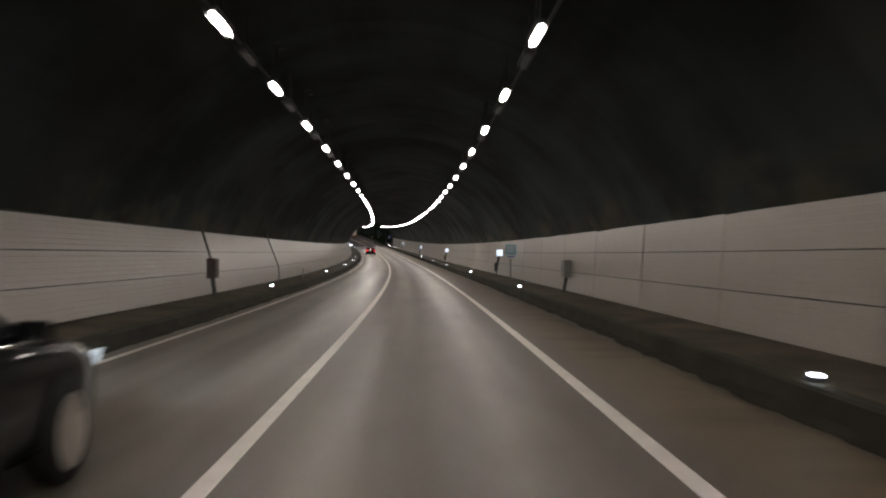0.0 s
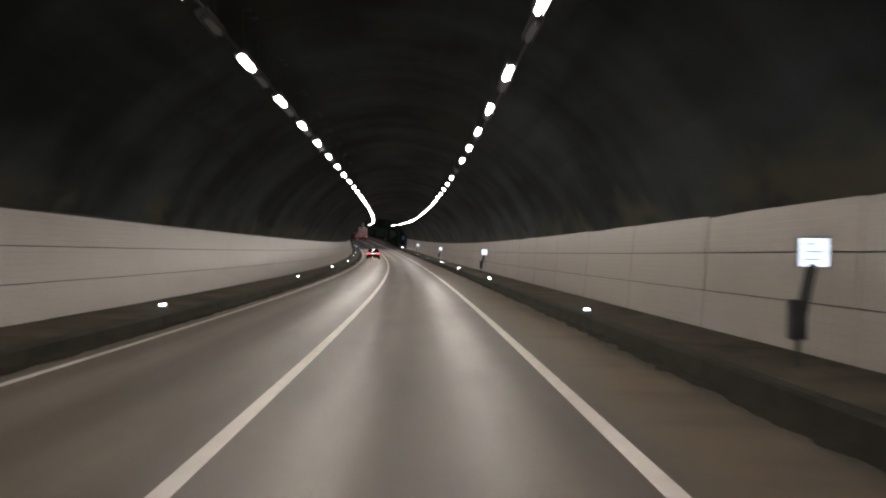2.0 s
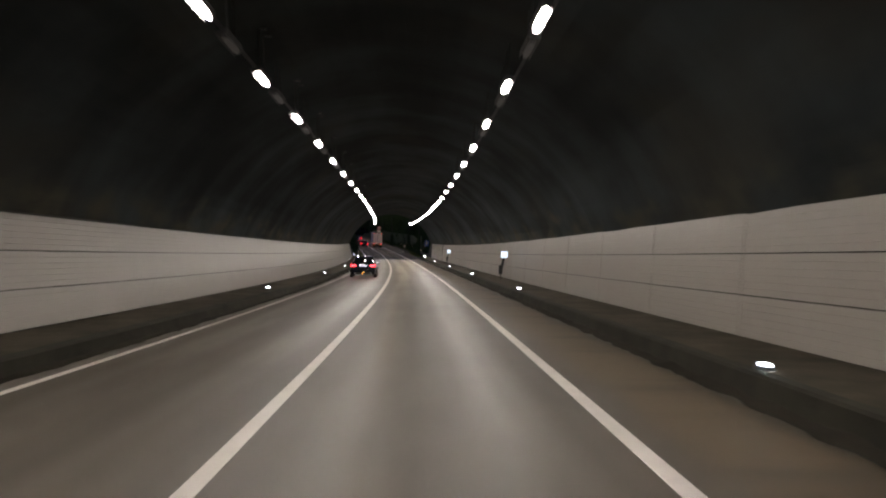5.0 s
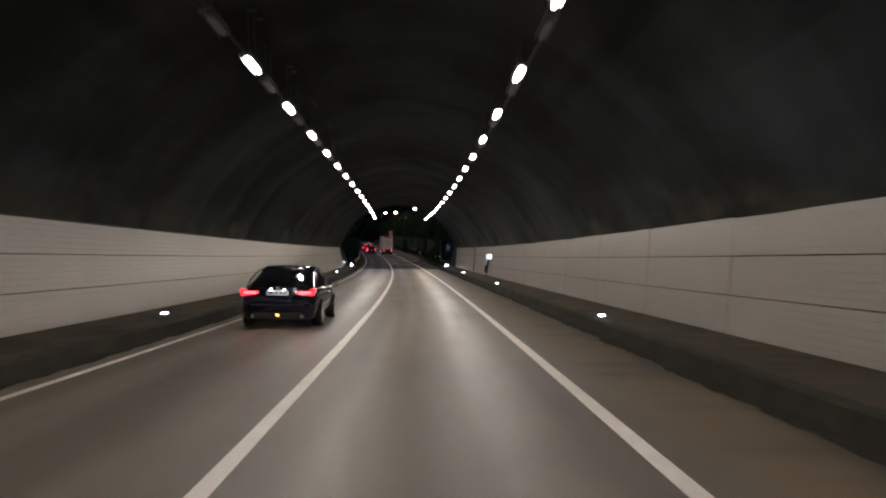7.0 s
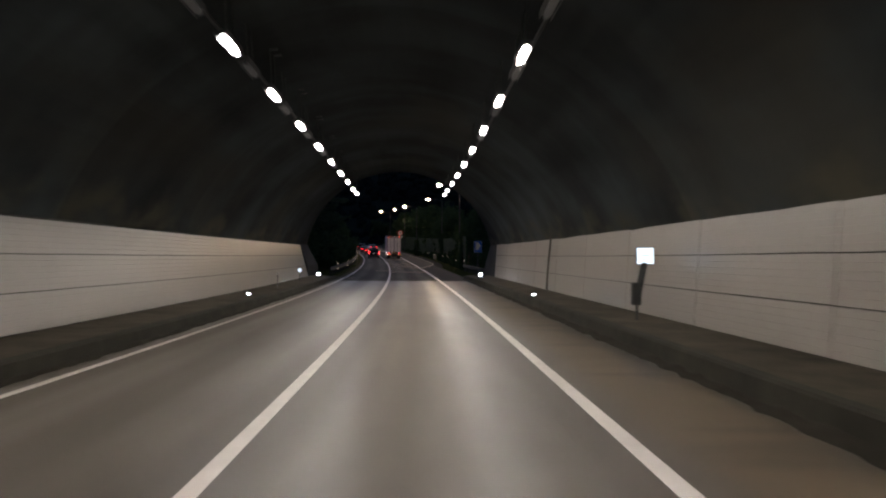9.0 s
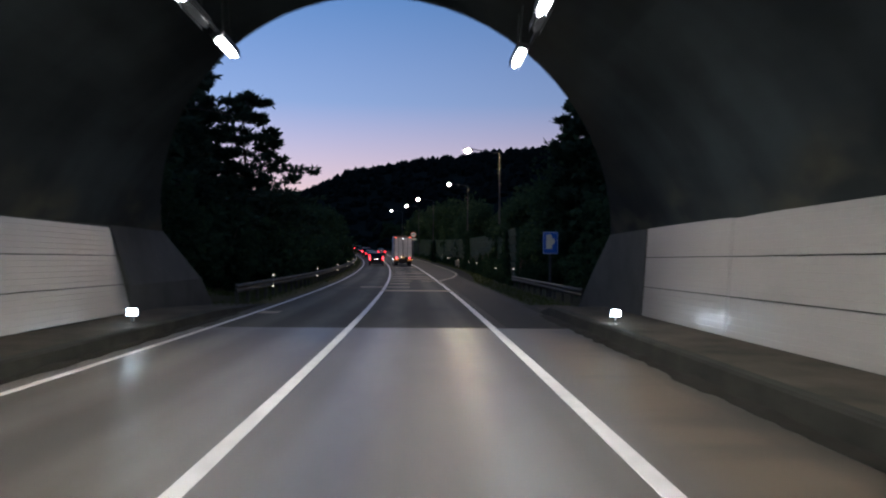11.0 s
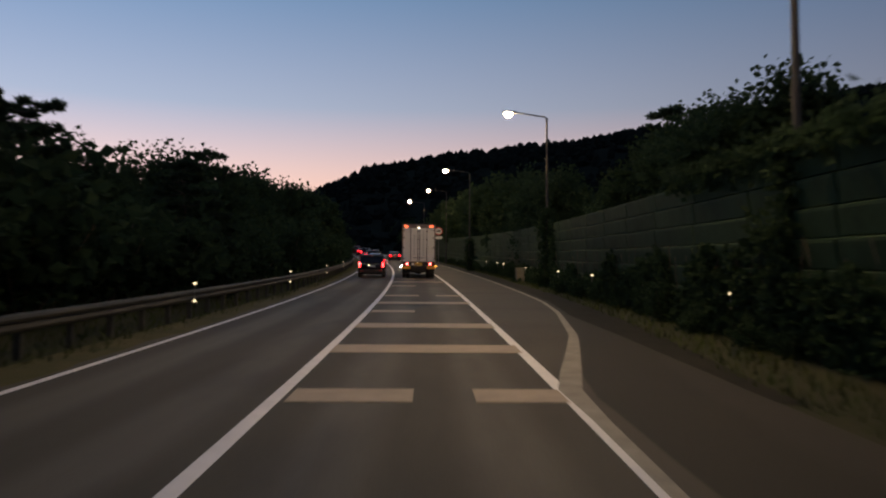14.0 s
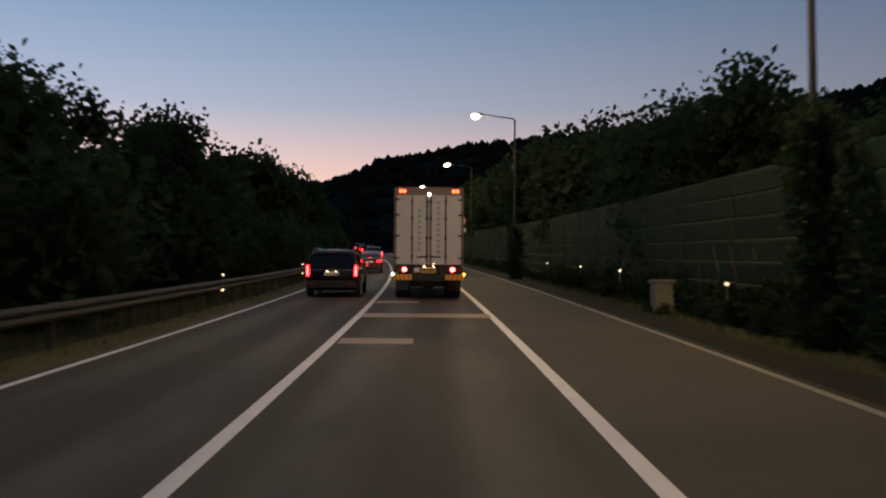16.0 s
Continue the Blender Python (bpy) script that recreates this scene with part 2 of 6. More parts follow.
def vault_material():
    """Sooty concrete: casting bays of different tone, run-down streaks, soot blotches and a paler band over the panels,
    its lit look put into the colour. UV holds (arc, s) in metres.
    """
    m = mat("sooty_concrete", (0.02, 0.02, 0.02), 0.92, spec=0.2)
    nt = m.node_tree
    b = nt.nodes["Principled BSDF"]
    uv = nt.nodes.new("ShaderNodeUVMap")
    sep = nt.nodes.new("ShaderNodeSeparateXYZ")
    nt.links.new(uv.outputs["UV"], sep.inputs["Vector"])

    def calc(op, a, c=None, d=None):
        n = nt.nodes.new("ShaderNodeMath")
        n.operation = op
        for i, v in enumerate((a, c, d)):
            if v is None:
                continue
            if isinstance(v, (int, float)):
                n.inputs[i].default_value = v
            else:
                nt.links.new(v, n.inputs[i])
        return n.outputs[0]

    def cloud(sx, sy, detail=5.0, shift=0.0):
        mp = nt.nodes.new("ShaderNodeMapping")
        mp.inputs["Scale"].default_value = (sx, sy, 1)
        mp.inputs["Location"].default_value = (shift, shift, shift)
        nt.links.new(uv.outputs["UV"], mp.inputs["Vector"])
        n = nt.nodes.new("ShaderNodeTexNoise")
        n.inputs["Scale"].default_value, n.inputs["Detail"].default_value = 1.0, detail
        nt.links.new(mp.outputs["Vector"], n.inputs["Vector"])
        return n.outputs["Fac"]

    def ramp(v, lo, hi, a=0.0, c=1.0):
        r = nt.nodes.new("ShaderNodeMapRange")
        r.interpolation_type = "SMOOTHSTEP"
        for k, x in zip(("From Min", "From Max", "To Min", "To Max"), (lo, hi, a, c)):
            r.inputs[k].default_value = x
        nt.links.new(v, r.inputs["Value"])
        return r.outputs["Result"]

    def blend(f, a, c):
        n = nt.nodes.new("ShaderNodeMix")
        n.data_type = "RGBA"
        nt.links.new(f, n.inputs["Factor"])
        for k, v in (("A", a), ("B", c)):
            if isinstance(v, tuple):
                n.inputs[k].default_value = (*v, 1)
            else:
                nt.links.new(v, n.inputs[k])
        return n.outputs["Result"]

    streak = ramp(calc("MULTIPLY_ADD", cloud(0.12, 0.30, 5.0), 0.5, calc("MULTIPLY", cloud(0.3, 0.11, 6.0, 9.0), 0.6)), 0.42, 0.74)
    col = blend(streak, VAULT_SOOT, VAULT_PALE)
    col = blend(ramp(cloud(0.22, 0.09, 6.0, 4.0), 0.5, 0.72, 0.0, 0.7), col, VAULT_RUST)
    # the lit strip over the panels, put into the colour, with a ragged upper edge
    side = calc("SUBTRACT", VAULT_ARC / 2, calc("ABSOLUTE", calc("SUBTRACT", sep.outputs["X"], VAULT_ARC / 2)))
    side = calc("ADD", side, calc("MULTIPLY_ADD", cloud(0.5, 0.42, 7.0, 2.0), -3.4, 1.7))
    col = blend(calc("MULTIPLY", ramp(side, 0.0, 1.2, 1.0, 0.0), ramp(cloud(0.9, 0.35, 6.0, 5.0), 0.40, 0.64, 0.05, 0.95)), col, VAULT_LIT_BAND)
    bay = nt.nodes.new("ShaderNodeTexWhiteNoise")
    bay.noise_dimensions = "1D"
    nt.links.new(calc("FLOOR", calc("MULTIPLY", sep.outputs["Y"], 0.1)), bay.inputs["W"])
    hv = nt.nodes.new("ShaderNodeHueSaturation")
    nt.links.new(calc("MULTIPLY_ADD", bay.outputs["Value"], 0.4, 0.8), hv.inputs["Value"])
    nt.links.new(col, hv.inputs["Color"])
    nt.links.new(hv.outputs["Color"], b.inputs["Base Color"])
    bp = nt.nodes.new("ShaderNodeBump")
    bp.inputs["Strength"].default_value, bp.inputs["Distance"].default_value = 0.35, 0.03
    nt.links.new(cloud(3.0, 3.0, 6.0), bp.inputs["Height"])
    nt.links.new(bp.outputs["Normal"], b.inputs["Normal"])
    return m


ROAD_IN = road_material("tunnel_asphalt", (0.121, 0.101, 0.080), (0.166, 0.141, 0.116), (0.083, 0.068, 0.053), 0.47, verge=(0.146, 0.106, 0.065), verge_from=1.9, verge_soft=0.7)
# verge: older shoulder surface, also darkened in colour where headlights do not reach
ROAD_OUT = road_material("asphalt", (0.073, 0.064, 0.045), (0.113, 0.096, 0.069), (0.052, 0.045, 0.032), 0.78, 0.6, 0.2, verge=(0.021, 0.018, 0.0105), verge_from=2.08, verge_soft=0.06)
PAINT = mat("line_paint", (0.84, 0.785, 0.74), 0.55, col2=(0.66, 0.61, 0.565), scale=2.5, fine=40, bump=0.1, mix=0.4)
WORN_PAINT = mat("worn_paint", (0.32, 0.275, 0.205), 0.7, col2=(0.14, 0.122, 0.088), scale=2.5, fine=40, bump=0.1)
SHOULDER = mat("unlit_shoulder", (0.028, 0.026, 0.018), 0.95, spec=0.1, col2=(0.014, 0.015, 0.009), scale=1.2, fine=18, bump=0.4)
POLE = mat("dull_pole_steel", (0.060, 0.062, 0.066), 0.75, 0.1, spec=0.25, col2=(0.042, 0.042, 0.044), scale=3, fine=30, bump=0.05)
PATCH = mat("patch_paint", (0.44, 0.33, 0.22), 0.7, col2=(0.29, 0.225, 0.155), scale=2.0, fine=40, bump=0.15)
DUST = mat("soot_dust", (0.040, 0.034, 0.026), 0.95, spec=0.1, col2=(0.018, 0.016, 0.012), scale=1.4, fine=30, bump=0.4, mix=0.5)
KERB = mat("kerb_concrete", (0.050, 0.045, 0.032), 0.9, spec=0.2, col2=(0.014, 0.013, 0.010), scale=0.9, fine=22, bump=0.3, mix=0.55)
WALKWAY = mat("walkway_soot", (0.112, 0.095, 0.068), 0.95, spec=0.15, col2=(0.022, 0.019, 0.014), scale=0.7, fine=25, bump=0.3, mix=0.55)
PANEL = mat("wall_panel", (0.432, 0.395, 0.350), 0.33, col2=(0.388, 0.352, 0.311), scale=0.4, fine=5, bump=0.03, spec=0.35, mix=0.45, island=0.012, stretch=(1, 0.35, 1.2))
JOINT = mat("panel_joint", (0.07, 0.064, 0.055), 0.8, col2=(0.03, 0.028, 0.025), scale=3)
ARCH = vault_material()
CONCRETE = mat("concrete", (0.090, 0.088, 0.078), 0.85, spec=0.2, col2=(0.046, 0.046, 0.040), scale=0.6, fine=14, bump=0.25)
PALE_CONCRETE = mat("pale_concrete", (0.25, 0.235, 0.19), 0.9, spec=0.2, col2=(0.15, 0.142, 0.112), scale=2.5, fine=20, bump=0.25)
STEEL = mat("galvanised_steel", (0.24, 0.245, 0.245), 0.55, 0.4, col2=(0.17, 0.17, 0.165), scale=3, fine=30, bump=0.05)
DARK_STEEL = mat("dark_steel", (0.06, 0.06, 0.06), 0.5, 0.4, col2=(0.035, 0.034, 0.033), scale=4, fine=30)
CABLE = mat("cable_sheath", (0.02, 0.02, 0.02), 0.6)
GREY_BOX = mat("grey_paint", (0.30, 0.30, 0.29), 0.5, col2=(0.20, 0.195, 0.185), scale=3, fine=30)
HOUSING = mat("lamp_housing", (0.09, 0.09, 0.09), 0.6, 0.2, col2=(0.05, 0.05, 0.05), scale=5)
LAMP_LENS = glow("lamp_lens", (1.0, 0.92, 0.84), LAMP_POWER)
LAMP_OFF = mat("unlit_lens", (0.10, 0.105, 0.11), 0.3)
STUD_GLOW = glow("led_stud", (0.78, 0.90, 1.0), 55.0)
SIGN_GLOW = glow("sign_face", (0.74, 0.86, 1.0), 2.0)
SIGN_MARK = glow("sign_mark", (0.25, 0.42, 0.85), 1.2)
FLOOD_GLOW = glow("flood_lens", (0.85, 0.92, 1.0), 38.0)
STREET_GLOW = glow("street_lens", (1.0, 0.70, 0.40), STREET_POWER)
BLUE = mat("blue_sign_sheet", (0.018, 0.125, 0.52), 0.4, col2=(0.014, 0.105, 0.45), scale=3)
CREAM = mat("cream_sign_sheet", (0.78, 0.70, 0.50), 0.4)
PALE_BLUE = mat("pale_blue_sheet", (0.32, 0.52, 0.62), 0.35)
WHITE = mat("white_sheet", (0.75, 0.75, 0.73), 0.4)
SOIL = mat("verge_soil", (0.048, 0.045, 0.024), 0.95, spec=0.1, col2=(0.030, 0.036, 0.016), scale=0.6, fine=8, bump=0.4)
GRASS = mat("grass_blades", (0.055, 0.088, 0.024), 0.9, spec=0.1, col2=(0.090, 0.090, 0.034), scale=0.8, fine=12)
LEAF = mat("broad_leaves", (0.038, 0.067, 0.034), 0.9, spec=0.05, col2=(0.022, 0.040, 0.022), scale=0.5, fine=4, island=0.2, thin=0.42)
NEEDLE = mat("pine_needles", (0.045, 0.078, 0.050), 0.9, spec=0.1, col2=(0.028, 0.046, 0.030), scale=0.5, fine=4, island=0.2, thin=0.3)
BARK = mat("bark", (0.10, 0.075, 0.055), 0.9, col2=(0.05, 0.04, 0.03), scale=4, fine=30, bump=0.5)
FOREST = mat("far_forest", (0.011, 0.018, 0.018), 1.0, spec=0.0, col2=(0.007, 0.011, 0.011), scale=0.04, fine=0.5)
BARRIER = mat("green_barrier_panel", (0.042, 0.078, 0.040), 0.8, spec=0.1, col2=(0.018, 0.036, 0.017), scale=0.9, fine=7, mix=0.55, island=0.12)
RAIL = mat("guardrail_steel", (0.075, 0.075, 0.066), 0.75, 0.1, spec=0.25, col2=(0.040, 0.042, 0.033), scale=1.2, fine=20, bump=0.05)
VERGE = mat("verge_dirt", (0.115, 0.094, 0.045), 0.95, spec=0.1, col2=(0.055, 0.060, 0.024), scale=0.9, fine=12, bump=0.4)
# roadside reflectors: the headlight gleam they return is put in as emission
REFLECT = glow("reflector_gleam", (1.0, 0.84, 0.60), 1.0)


# ---- mesh helpers ----
def mesh_of(name, verts, faces, material, uvs=None, smooth=False):
    me = bpy.data.meshes.new(name)
    me.from_pydata([tuple(v) for v in verts], [], faces)
    if isinstance(material, (list, tuple)):
        for m in material:
            me.materials.append(m)
    else:
        me.materials.append(material)
    if uvs is not None:
        lay = me.uv_layers.new(name="UVMap")
        idx = np.zeros(len(me.loops), dtype=np.int32)
        me.loops.foreach_get("vertex_index", idx)
        lay.data.foreach_set("uv", np.array(uvs, dtype=np.float32)[idx].ravel())
    if smooth:
        me.polygons.foreach_set("use_smooth", [True] * len(me.polygons))
    me.update()
    return me


def obj(name, me, parent=None, m=None, label=""):
    ob = new(name, me)
    if parent is not None:
        ob.parent = parent
    if m is not None:
        ob.matrix_basis = m
    if label:
        ob["label"] = label
    return ob


def part(name, bm, material, parent=None, label="", m=None, smooth=False):
    me = bpy.data.meshes.new(name)
    bmesh.ops.recalc_face_normals(bm, faces=bm.faces)
    bm.to_mesh(me)
    bm.free()
    me.materials.append(material)
    if smooth:
        me.polygons.foreach_set("use_smooth", [True] * len(me.polygons))
    return obj(name, me, parent, m, label)


def empty(name, m, label, category, group="", kind=""):
    e = new(name)
    e.matrix_basis = m
    e.empty_display_size = 0.2
    return tagged(e, label, category, group, kind)


def box(bm, x0, x1, y0, y1, z0, z1, bevel=0.0, m=None):
    r = bmesh.ops.create_cube(bm, size=1.0)
    vs = r["verts"]
    for v in vs:
        v.co = Vector((x0 + (v.co.x + 0.5) * (x1 - x0), y0 + (v.co.y + 0.5) * (y1 - y0), z0 + (v.co.z + 0.5) * (z1 - z0)))
    if bevel:
        es = list({e for v in vs for e in v.link_edges})
        r = bmesh.ops.bevel(bm, geom=es, offset=bevel, segments=2, affect="EDGES", profile=0.5)
        vs = list({v for f in r["faces"] for v in f.verts} | {v for v in vs if v.is_valid})
    if m is not None:
        bmesh.ops.transform(bm, matrix=m, verts=vs)
    return vs


def tube(bm, a, b, r0, r1=None, seg=10):
    """A tapered round bar from a to b."""
    r1 = r0 if r1 is None else r1
    a, b = Vector(a), Vector(b)
    d = b - a
    q = d.to_track_quat("Z", "Y").to_matrix().to_4x4()
    bmesh.ops.create_cone(bm, cap_ends=True, segments=seg, radius1=r0, radius2=r1, depth=d.length, matrix=Matrix.Translation((a + b) / 2) @ q)


def lathe_x(bm, rings, seg=24, m=None, caps=True):
    """A turned form about the x axis; rings: (x, radius)."""
    rows = []
    for x, r in rings:
        rows.append([bm.verts.new((x, r * math.cos(2 * math.pi * i / seg), r * math.sin(2 * math.pi * i / seg))) for i in range(seg)])
    for p, q in zip(rows, rows[1:]):
        for i in range(seg):
            bm.faces.new((p[i], p[(i + 1) % seg], q[(i + 1) % seg], q[i]))
    if caps:
        for row in (rows[0], rows[-1]):
            bm.faces.new(row)
    if m is not None:
        bmesh.ops.transform(bm, matrix=m, verts=[v for r in rows for v in r])


def ribbon(name, s0, s1, step, profile, material, closed=False, smooth=False, cap=False):
    """A form of one cross-section drawn along the road. profile: (u, z) or a function of s that gives it."""
    n = max(2, int(round((s1 - s0) / step)) + 1)
    verts, faces, uvs = [], [], []
    k = 0
    for i in range(n):
        s = s0 + (s1 - s0) * i / (n - 1)
        pr = profile(s) if callable(profile) else profile
        k = len(pr)
        for u, z, *across in pr:
            verts.append(at(s, u, z))
            uvs.append((across[0] if across else u, s))
    for i in range(n - 1):
        for j in range(k if closed else k - 1):
            a, b = i * k + j, i * k + (j + 1) % k
            faces.append((a, b, b + k, a + k))
    if cap:
        faces.append(tuple(range(k)))
        faces.append(tuple(range((n - 1) * k, n * k)))
    return mesh_of(name, verts, faces, material, uvs, smooth)


# ---- tunnel and road ----
AXIS, ARC_R, ARC_Z = -1.07, 7.3, -0.1      # the tunnel's middle line, the lining's radius and the height of its centre
PORTAL = 249.6                             # foot of the slanted portal cut
BACK = -110.0


def cut(z, u):
    """Where the slanted portal ends at that height and side."""
    return PORTAL - 1.80 * max(z, 0.0) - 0.03 * (u - AXIS)


def lining():
    n_a, n_s = 36, 144
    a0 = math.asin((2.50 - ARC_Z) / ARC_R)
    verts, faces, uvs, ring = [], [], [], []
    for rad in (ARC_R, ARC_R + 0.6):
        for i in range(n_a + 1):
            f = (i if rad == ARC_R else n_a - i) / n_a
            a = a0 + (math.pi - 2 * a0) * f
            ring.append((AXIS + rad * math.cos(a), ARC_Z + rad * math.sin(a), f * VAULT_ARC))
    k = len(ring)
    for j in range(n_s + 1):
        # the joints between the casting bays stand slightly proud
        dz = 0.03 if j % 4 == 0 else 0.0
        for u, z, w in ring:
            s = BACK + (cut(min(z, 7.2), u) - BACK) * j / n_s
            verts.append(at(s, u, z - dz))
            uvs.append((w, s))
    for j in range(n_s):
        for i in range(k):
            a, b = j * k + i, j * k + (i + 1) % k
            faces.append((a, b, b + k, a + k))
    faces.append(tuple(range(k)))
    faces.append(tuple(range(n_s * k, n_s * k + k)))
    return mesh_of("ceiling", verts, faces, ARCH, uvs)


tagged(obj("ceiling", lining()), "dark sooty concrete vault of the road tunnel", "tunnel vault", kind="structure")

tagged(obj("road", ribbon("road", BACK, 240.4, 4.0, [(-5.95, 0.0), (-5.4, 0), (-3.5, 0), (-1.8, 0), (0, 0), (1.8, 0), (4.0, 0.0)], ROAD_IN)),
       "worn brown-grey asphalt carriageway with paler wheel tracks", "road", kind="structure")
EDGE = [(240.4, 4.0), (270.7, 4.1), (280.7, 4.2), (293.7, 5.3), (308.7, 5.9), (338.7, 6.2), (1400, 6.4)]


def edge_u(s):
    return float(np.interp(s, [e[0] for e in EDGE], [e[1] for e in EDGE]))


# the slip lane opens from the shoulder; its surface is that of the lanes
RAMP_S, RAMP_U = [273.0, 280.7, 284.2, 288.7, 293.5, 297.0, 303.2, 311.0, 318.6, 338.5, 1200], [1.74, 1.90, 2.52, 3.30, 3.84, 4.24, 4.68, 4.85, 4.95, 5.05, 5.1]


def lane_end(s):
    return max(2.11, float(np.interp(s, RAMP_S, RAMP_U)) + 0.09)


def road_section(s):
    b, e = lane_end(s), edge_u(s)
    e = max(e, b + 0.02)
    return [(-5.95, 0.0), (-3.5, 0.0), (-1.8, 0.0), (0.0, 0.0), (1.8, 0.0), (b, 0.0, 2.11), (e, 0.0, 2.11 + e - b)]


tagged(obj("road", ribbon("road", 240.4, 1300.0, 2.0, road_section, ROAD_OUT)),
       "dark asphalt highway under the dusk sky", "road", kind="structure")


def strip(name, s0, s1, u, w, label, paint=PAINT):
    uf = u if callable(u) else (lambda s: u)
    half = (lambda s: w(s) / 2) if callable(w) else (lambda s: w / 2)
    n = ribbon(name, s0, s1, 2.0, lambda s: [(uf(s) - half(s), 0.001), (uf(s) - half(s) + 0.01, 0.006), (uf(s) + half(s) - 0.01, 0.006), (uf(s) + half(s), 0.001)], paint)
    return tagged(obj(name, n), label, "road marking", kind="structure")


strip("lane_line", BACK, 1200, -1.8, 0.17, "solid white painted line between the two lanes")
strip("lane_line", BACK, 1200, lambda s: float(np.interp(s, [0, 130, 250, 310], [1.8, 1.775, 1.757, 1.745])), 0.185, "solid white painted line beside the hard shoulder")
strip("lane_line", BACK, 1200, -5.19, 0.13, "solid white painted edge line beside the verge")
def ramp_wide(s):
    return float(np.interp(s, [273.0, 279.0, 281.5, 285.0, 289.5, 296.0], [0.10, 0.20, 0.36, 0.28, 0.19, 0.15]))


strip("lane_line", 275.0, 1200.0, lambda s: float(np.interp(s, RAMP_S, RAMP_U)) + 0.075 - ramp_wide(s) / 2, ramp_wide, "worn pale curving edge line of the widening slip lane", WORN_PAINT)
# a darker sheet: the dark outside the headlight beam, put into the colour
tagged(obj("shoulder", ribbon("shoulder", 280.0, 1200.0, 1.0, lambda s: [(edge_u(s) - 0.02 - max(edge_u(s) - 0.27 - float(np.interp(s, RAMP_S, RAMP_U)), 0.0) * min(max((s - 280.0) / 16.0, 0.0), 1.0) ** 1.5, 0.004), (edge_u(s) - 0.01, 0.005), (edge_u(s) + 0.35, -0.01)], SHOULDER)),
       "narrow shoulder strip with the dark beyond the headlights painted in", "shoulder", kind="structure")


def verge_profile(s):
    w = 0.16 * noise.fractal(Vector((s * 0.5, 2.0, 0.3)), 0.9, 2.1, 5)
    return [(-5.46 + w, 0.004), (-5.60 + 0.6 * w, 0.022), (-6.05, 0.03), (-6.4, 0.0)]


tagged(obj("verge", ribbon("verge", 251.0, 420.0, 0.4, verge_profile, VERGE, smooth=True)), "ochre dirt and dry grass between the edge line and the guardrail", "verge", kind="structure")


def paint_bar(s, u0, u1, depth):
    bm = bmesh.new()
    box(bm, u0, u1, -depth / 2, depth / 2, 0.002, 0.009, 0.003)
    ob = part("surface_bar", bm, PATCH)
    ob.matrix_basis = stand(s, 0, 0, follow=True)
    return tagged(ob, "pale worn transverse bar on the dark asphalt", "road bar", "transverse bars on the lane")


for s, spans in ((264.1, ((-1.9, 1.9),)), (269.1, ((-3.25, -0.35),)), (275.1, ((-1.65, -0.35),)), (280.5, ((-1.65, -0.15), (0.6, 1.7))),
                 (285.95, ((-1.72, 1.74),)), (291.4, ((-1.72, -0.95), (-0.94, 1.7))), (297.0, ((-1.65, -0.3),)), (301.9, ((-1.7, 0.0), (0.01, 1.7))),
                 (307.6, ((-1.65, -0.15), (0.6, 1.7))), (319.1, ((-1.65, -0.25),)), (325.7, ((-1.7, 1.7),)), (331.7, ((-1.65, -0.2),))):
    for a, b in spans:
        paint_bar(s, a, b, 1.35 if b - a > 3.1 or len(spans) == 2 and spans[1][0] < 0.1 else 1.0)

# a faint pale streak beside the left edge line, built as one more bar
paint_bar(246.2, -5.05, -4.45, 0.9)

# kerbs and walkways: (u, z) closed sections
KERB_R = [(3.86, 0.0), (3.9, 0.27), (3.95, 0.30), (4.12, 0.30), (4.12, -0.2), (3.86, -0.2)]
KERB_L = [(-5.72, 0.0), (-5.76, 0.23), (-5.81, 0.26), (-5.98, 0.26), (-5.98, -0.2), (-5.72, -0.2)]
WALK_R = [(4.125, 0.30), (5.60, 0.31), (5.60, -0.2), (4.125, -0.2)]
WALK_L = [(-5.985, 0.26), (-7.33, 0.30), (-7.33, -0.2), (-5.985, -0.2)]
for nm, pr, mt, lab, cat in (("kerb", KERB_R, KERB, "dirty concrete kerb along the tunnel shoulder", "kerb"), ("kerb", KERB_L, KERB, "dirty concrete kerb along the tunnel lane", "kerb"),
                             ("walkway", WALK_R, WALKWAY, "sooty raised walkway at the foot of the tunnel wall", "walkway"), ("walkway", WALK_L, WALKWAY, "sooty raised walkway at the foot of the tunnel wall", "walkway")):
    # beyond the portal the kerb and walkway run down into the ground, sooner on the shoulder's side
    def sunk(s, pr=pr):
        k = 1.0 - 0.95 * (min(max((s - 245.4) / 1.4, 0.0), 1.0) if pr[0][0] > 0 else min(max((s - 243.0) / 8.0, 0.0), 1.0))
        return [(u, z * k if z > 0 else z) for u, z in pr]
    tagged(obj(nm, ribbon(nm, BACK, 251.0, 1.0, sunk, mt, closed=True, cap=True)), lab, cat, kind="structure")

def dust_drift(label, u_wall, sg, wide, high, seed):
    """Soot and grit blown against the kerb foot, its edge uneven."""
    def prof(s):
        n = noise.fractal(Vector((s * 0.55, seed, 0.3)), 0.9, 2.1, 5)
        n2 = noise.fractal(Vector((s * 1.9, seed + 7, 0.3)), 0.9, 2.1, 4)
        w = max(wide * (0.72 + 0.13 * n + 0.30 * n2), 0.03)
        h = high * min(max(0.6 + 0.8 * n2, 0.1), 1.0)
        return [(u_wall, h), (u_wall - sg * w * 0.35, h * 0.55), (u_wall - sg * w, 0.004), (u_wall - sg * (w + 0.02), -0.01)]
    me = ribbon("dust_drift", BACK, 245.5, 0.3, prof, DUST, smooth=True)
    tagged(obj("dust_drift", me), label, "dust drift", kind="structure")


dust_drift("dark soot and grit drifted against the kerb", 3.88, 1, 0.36, 0.07, 1.0)
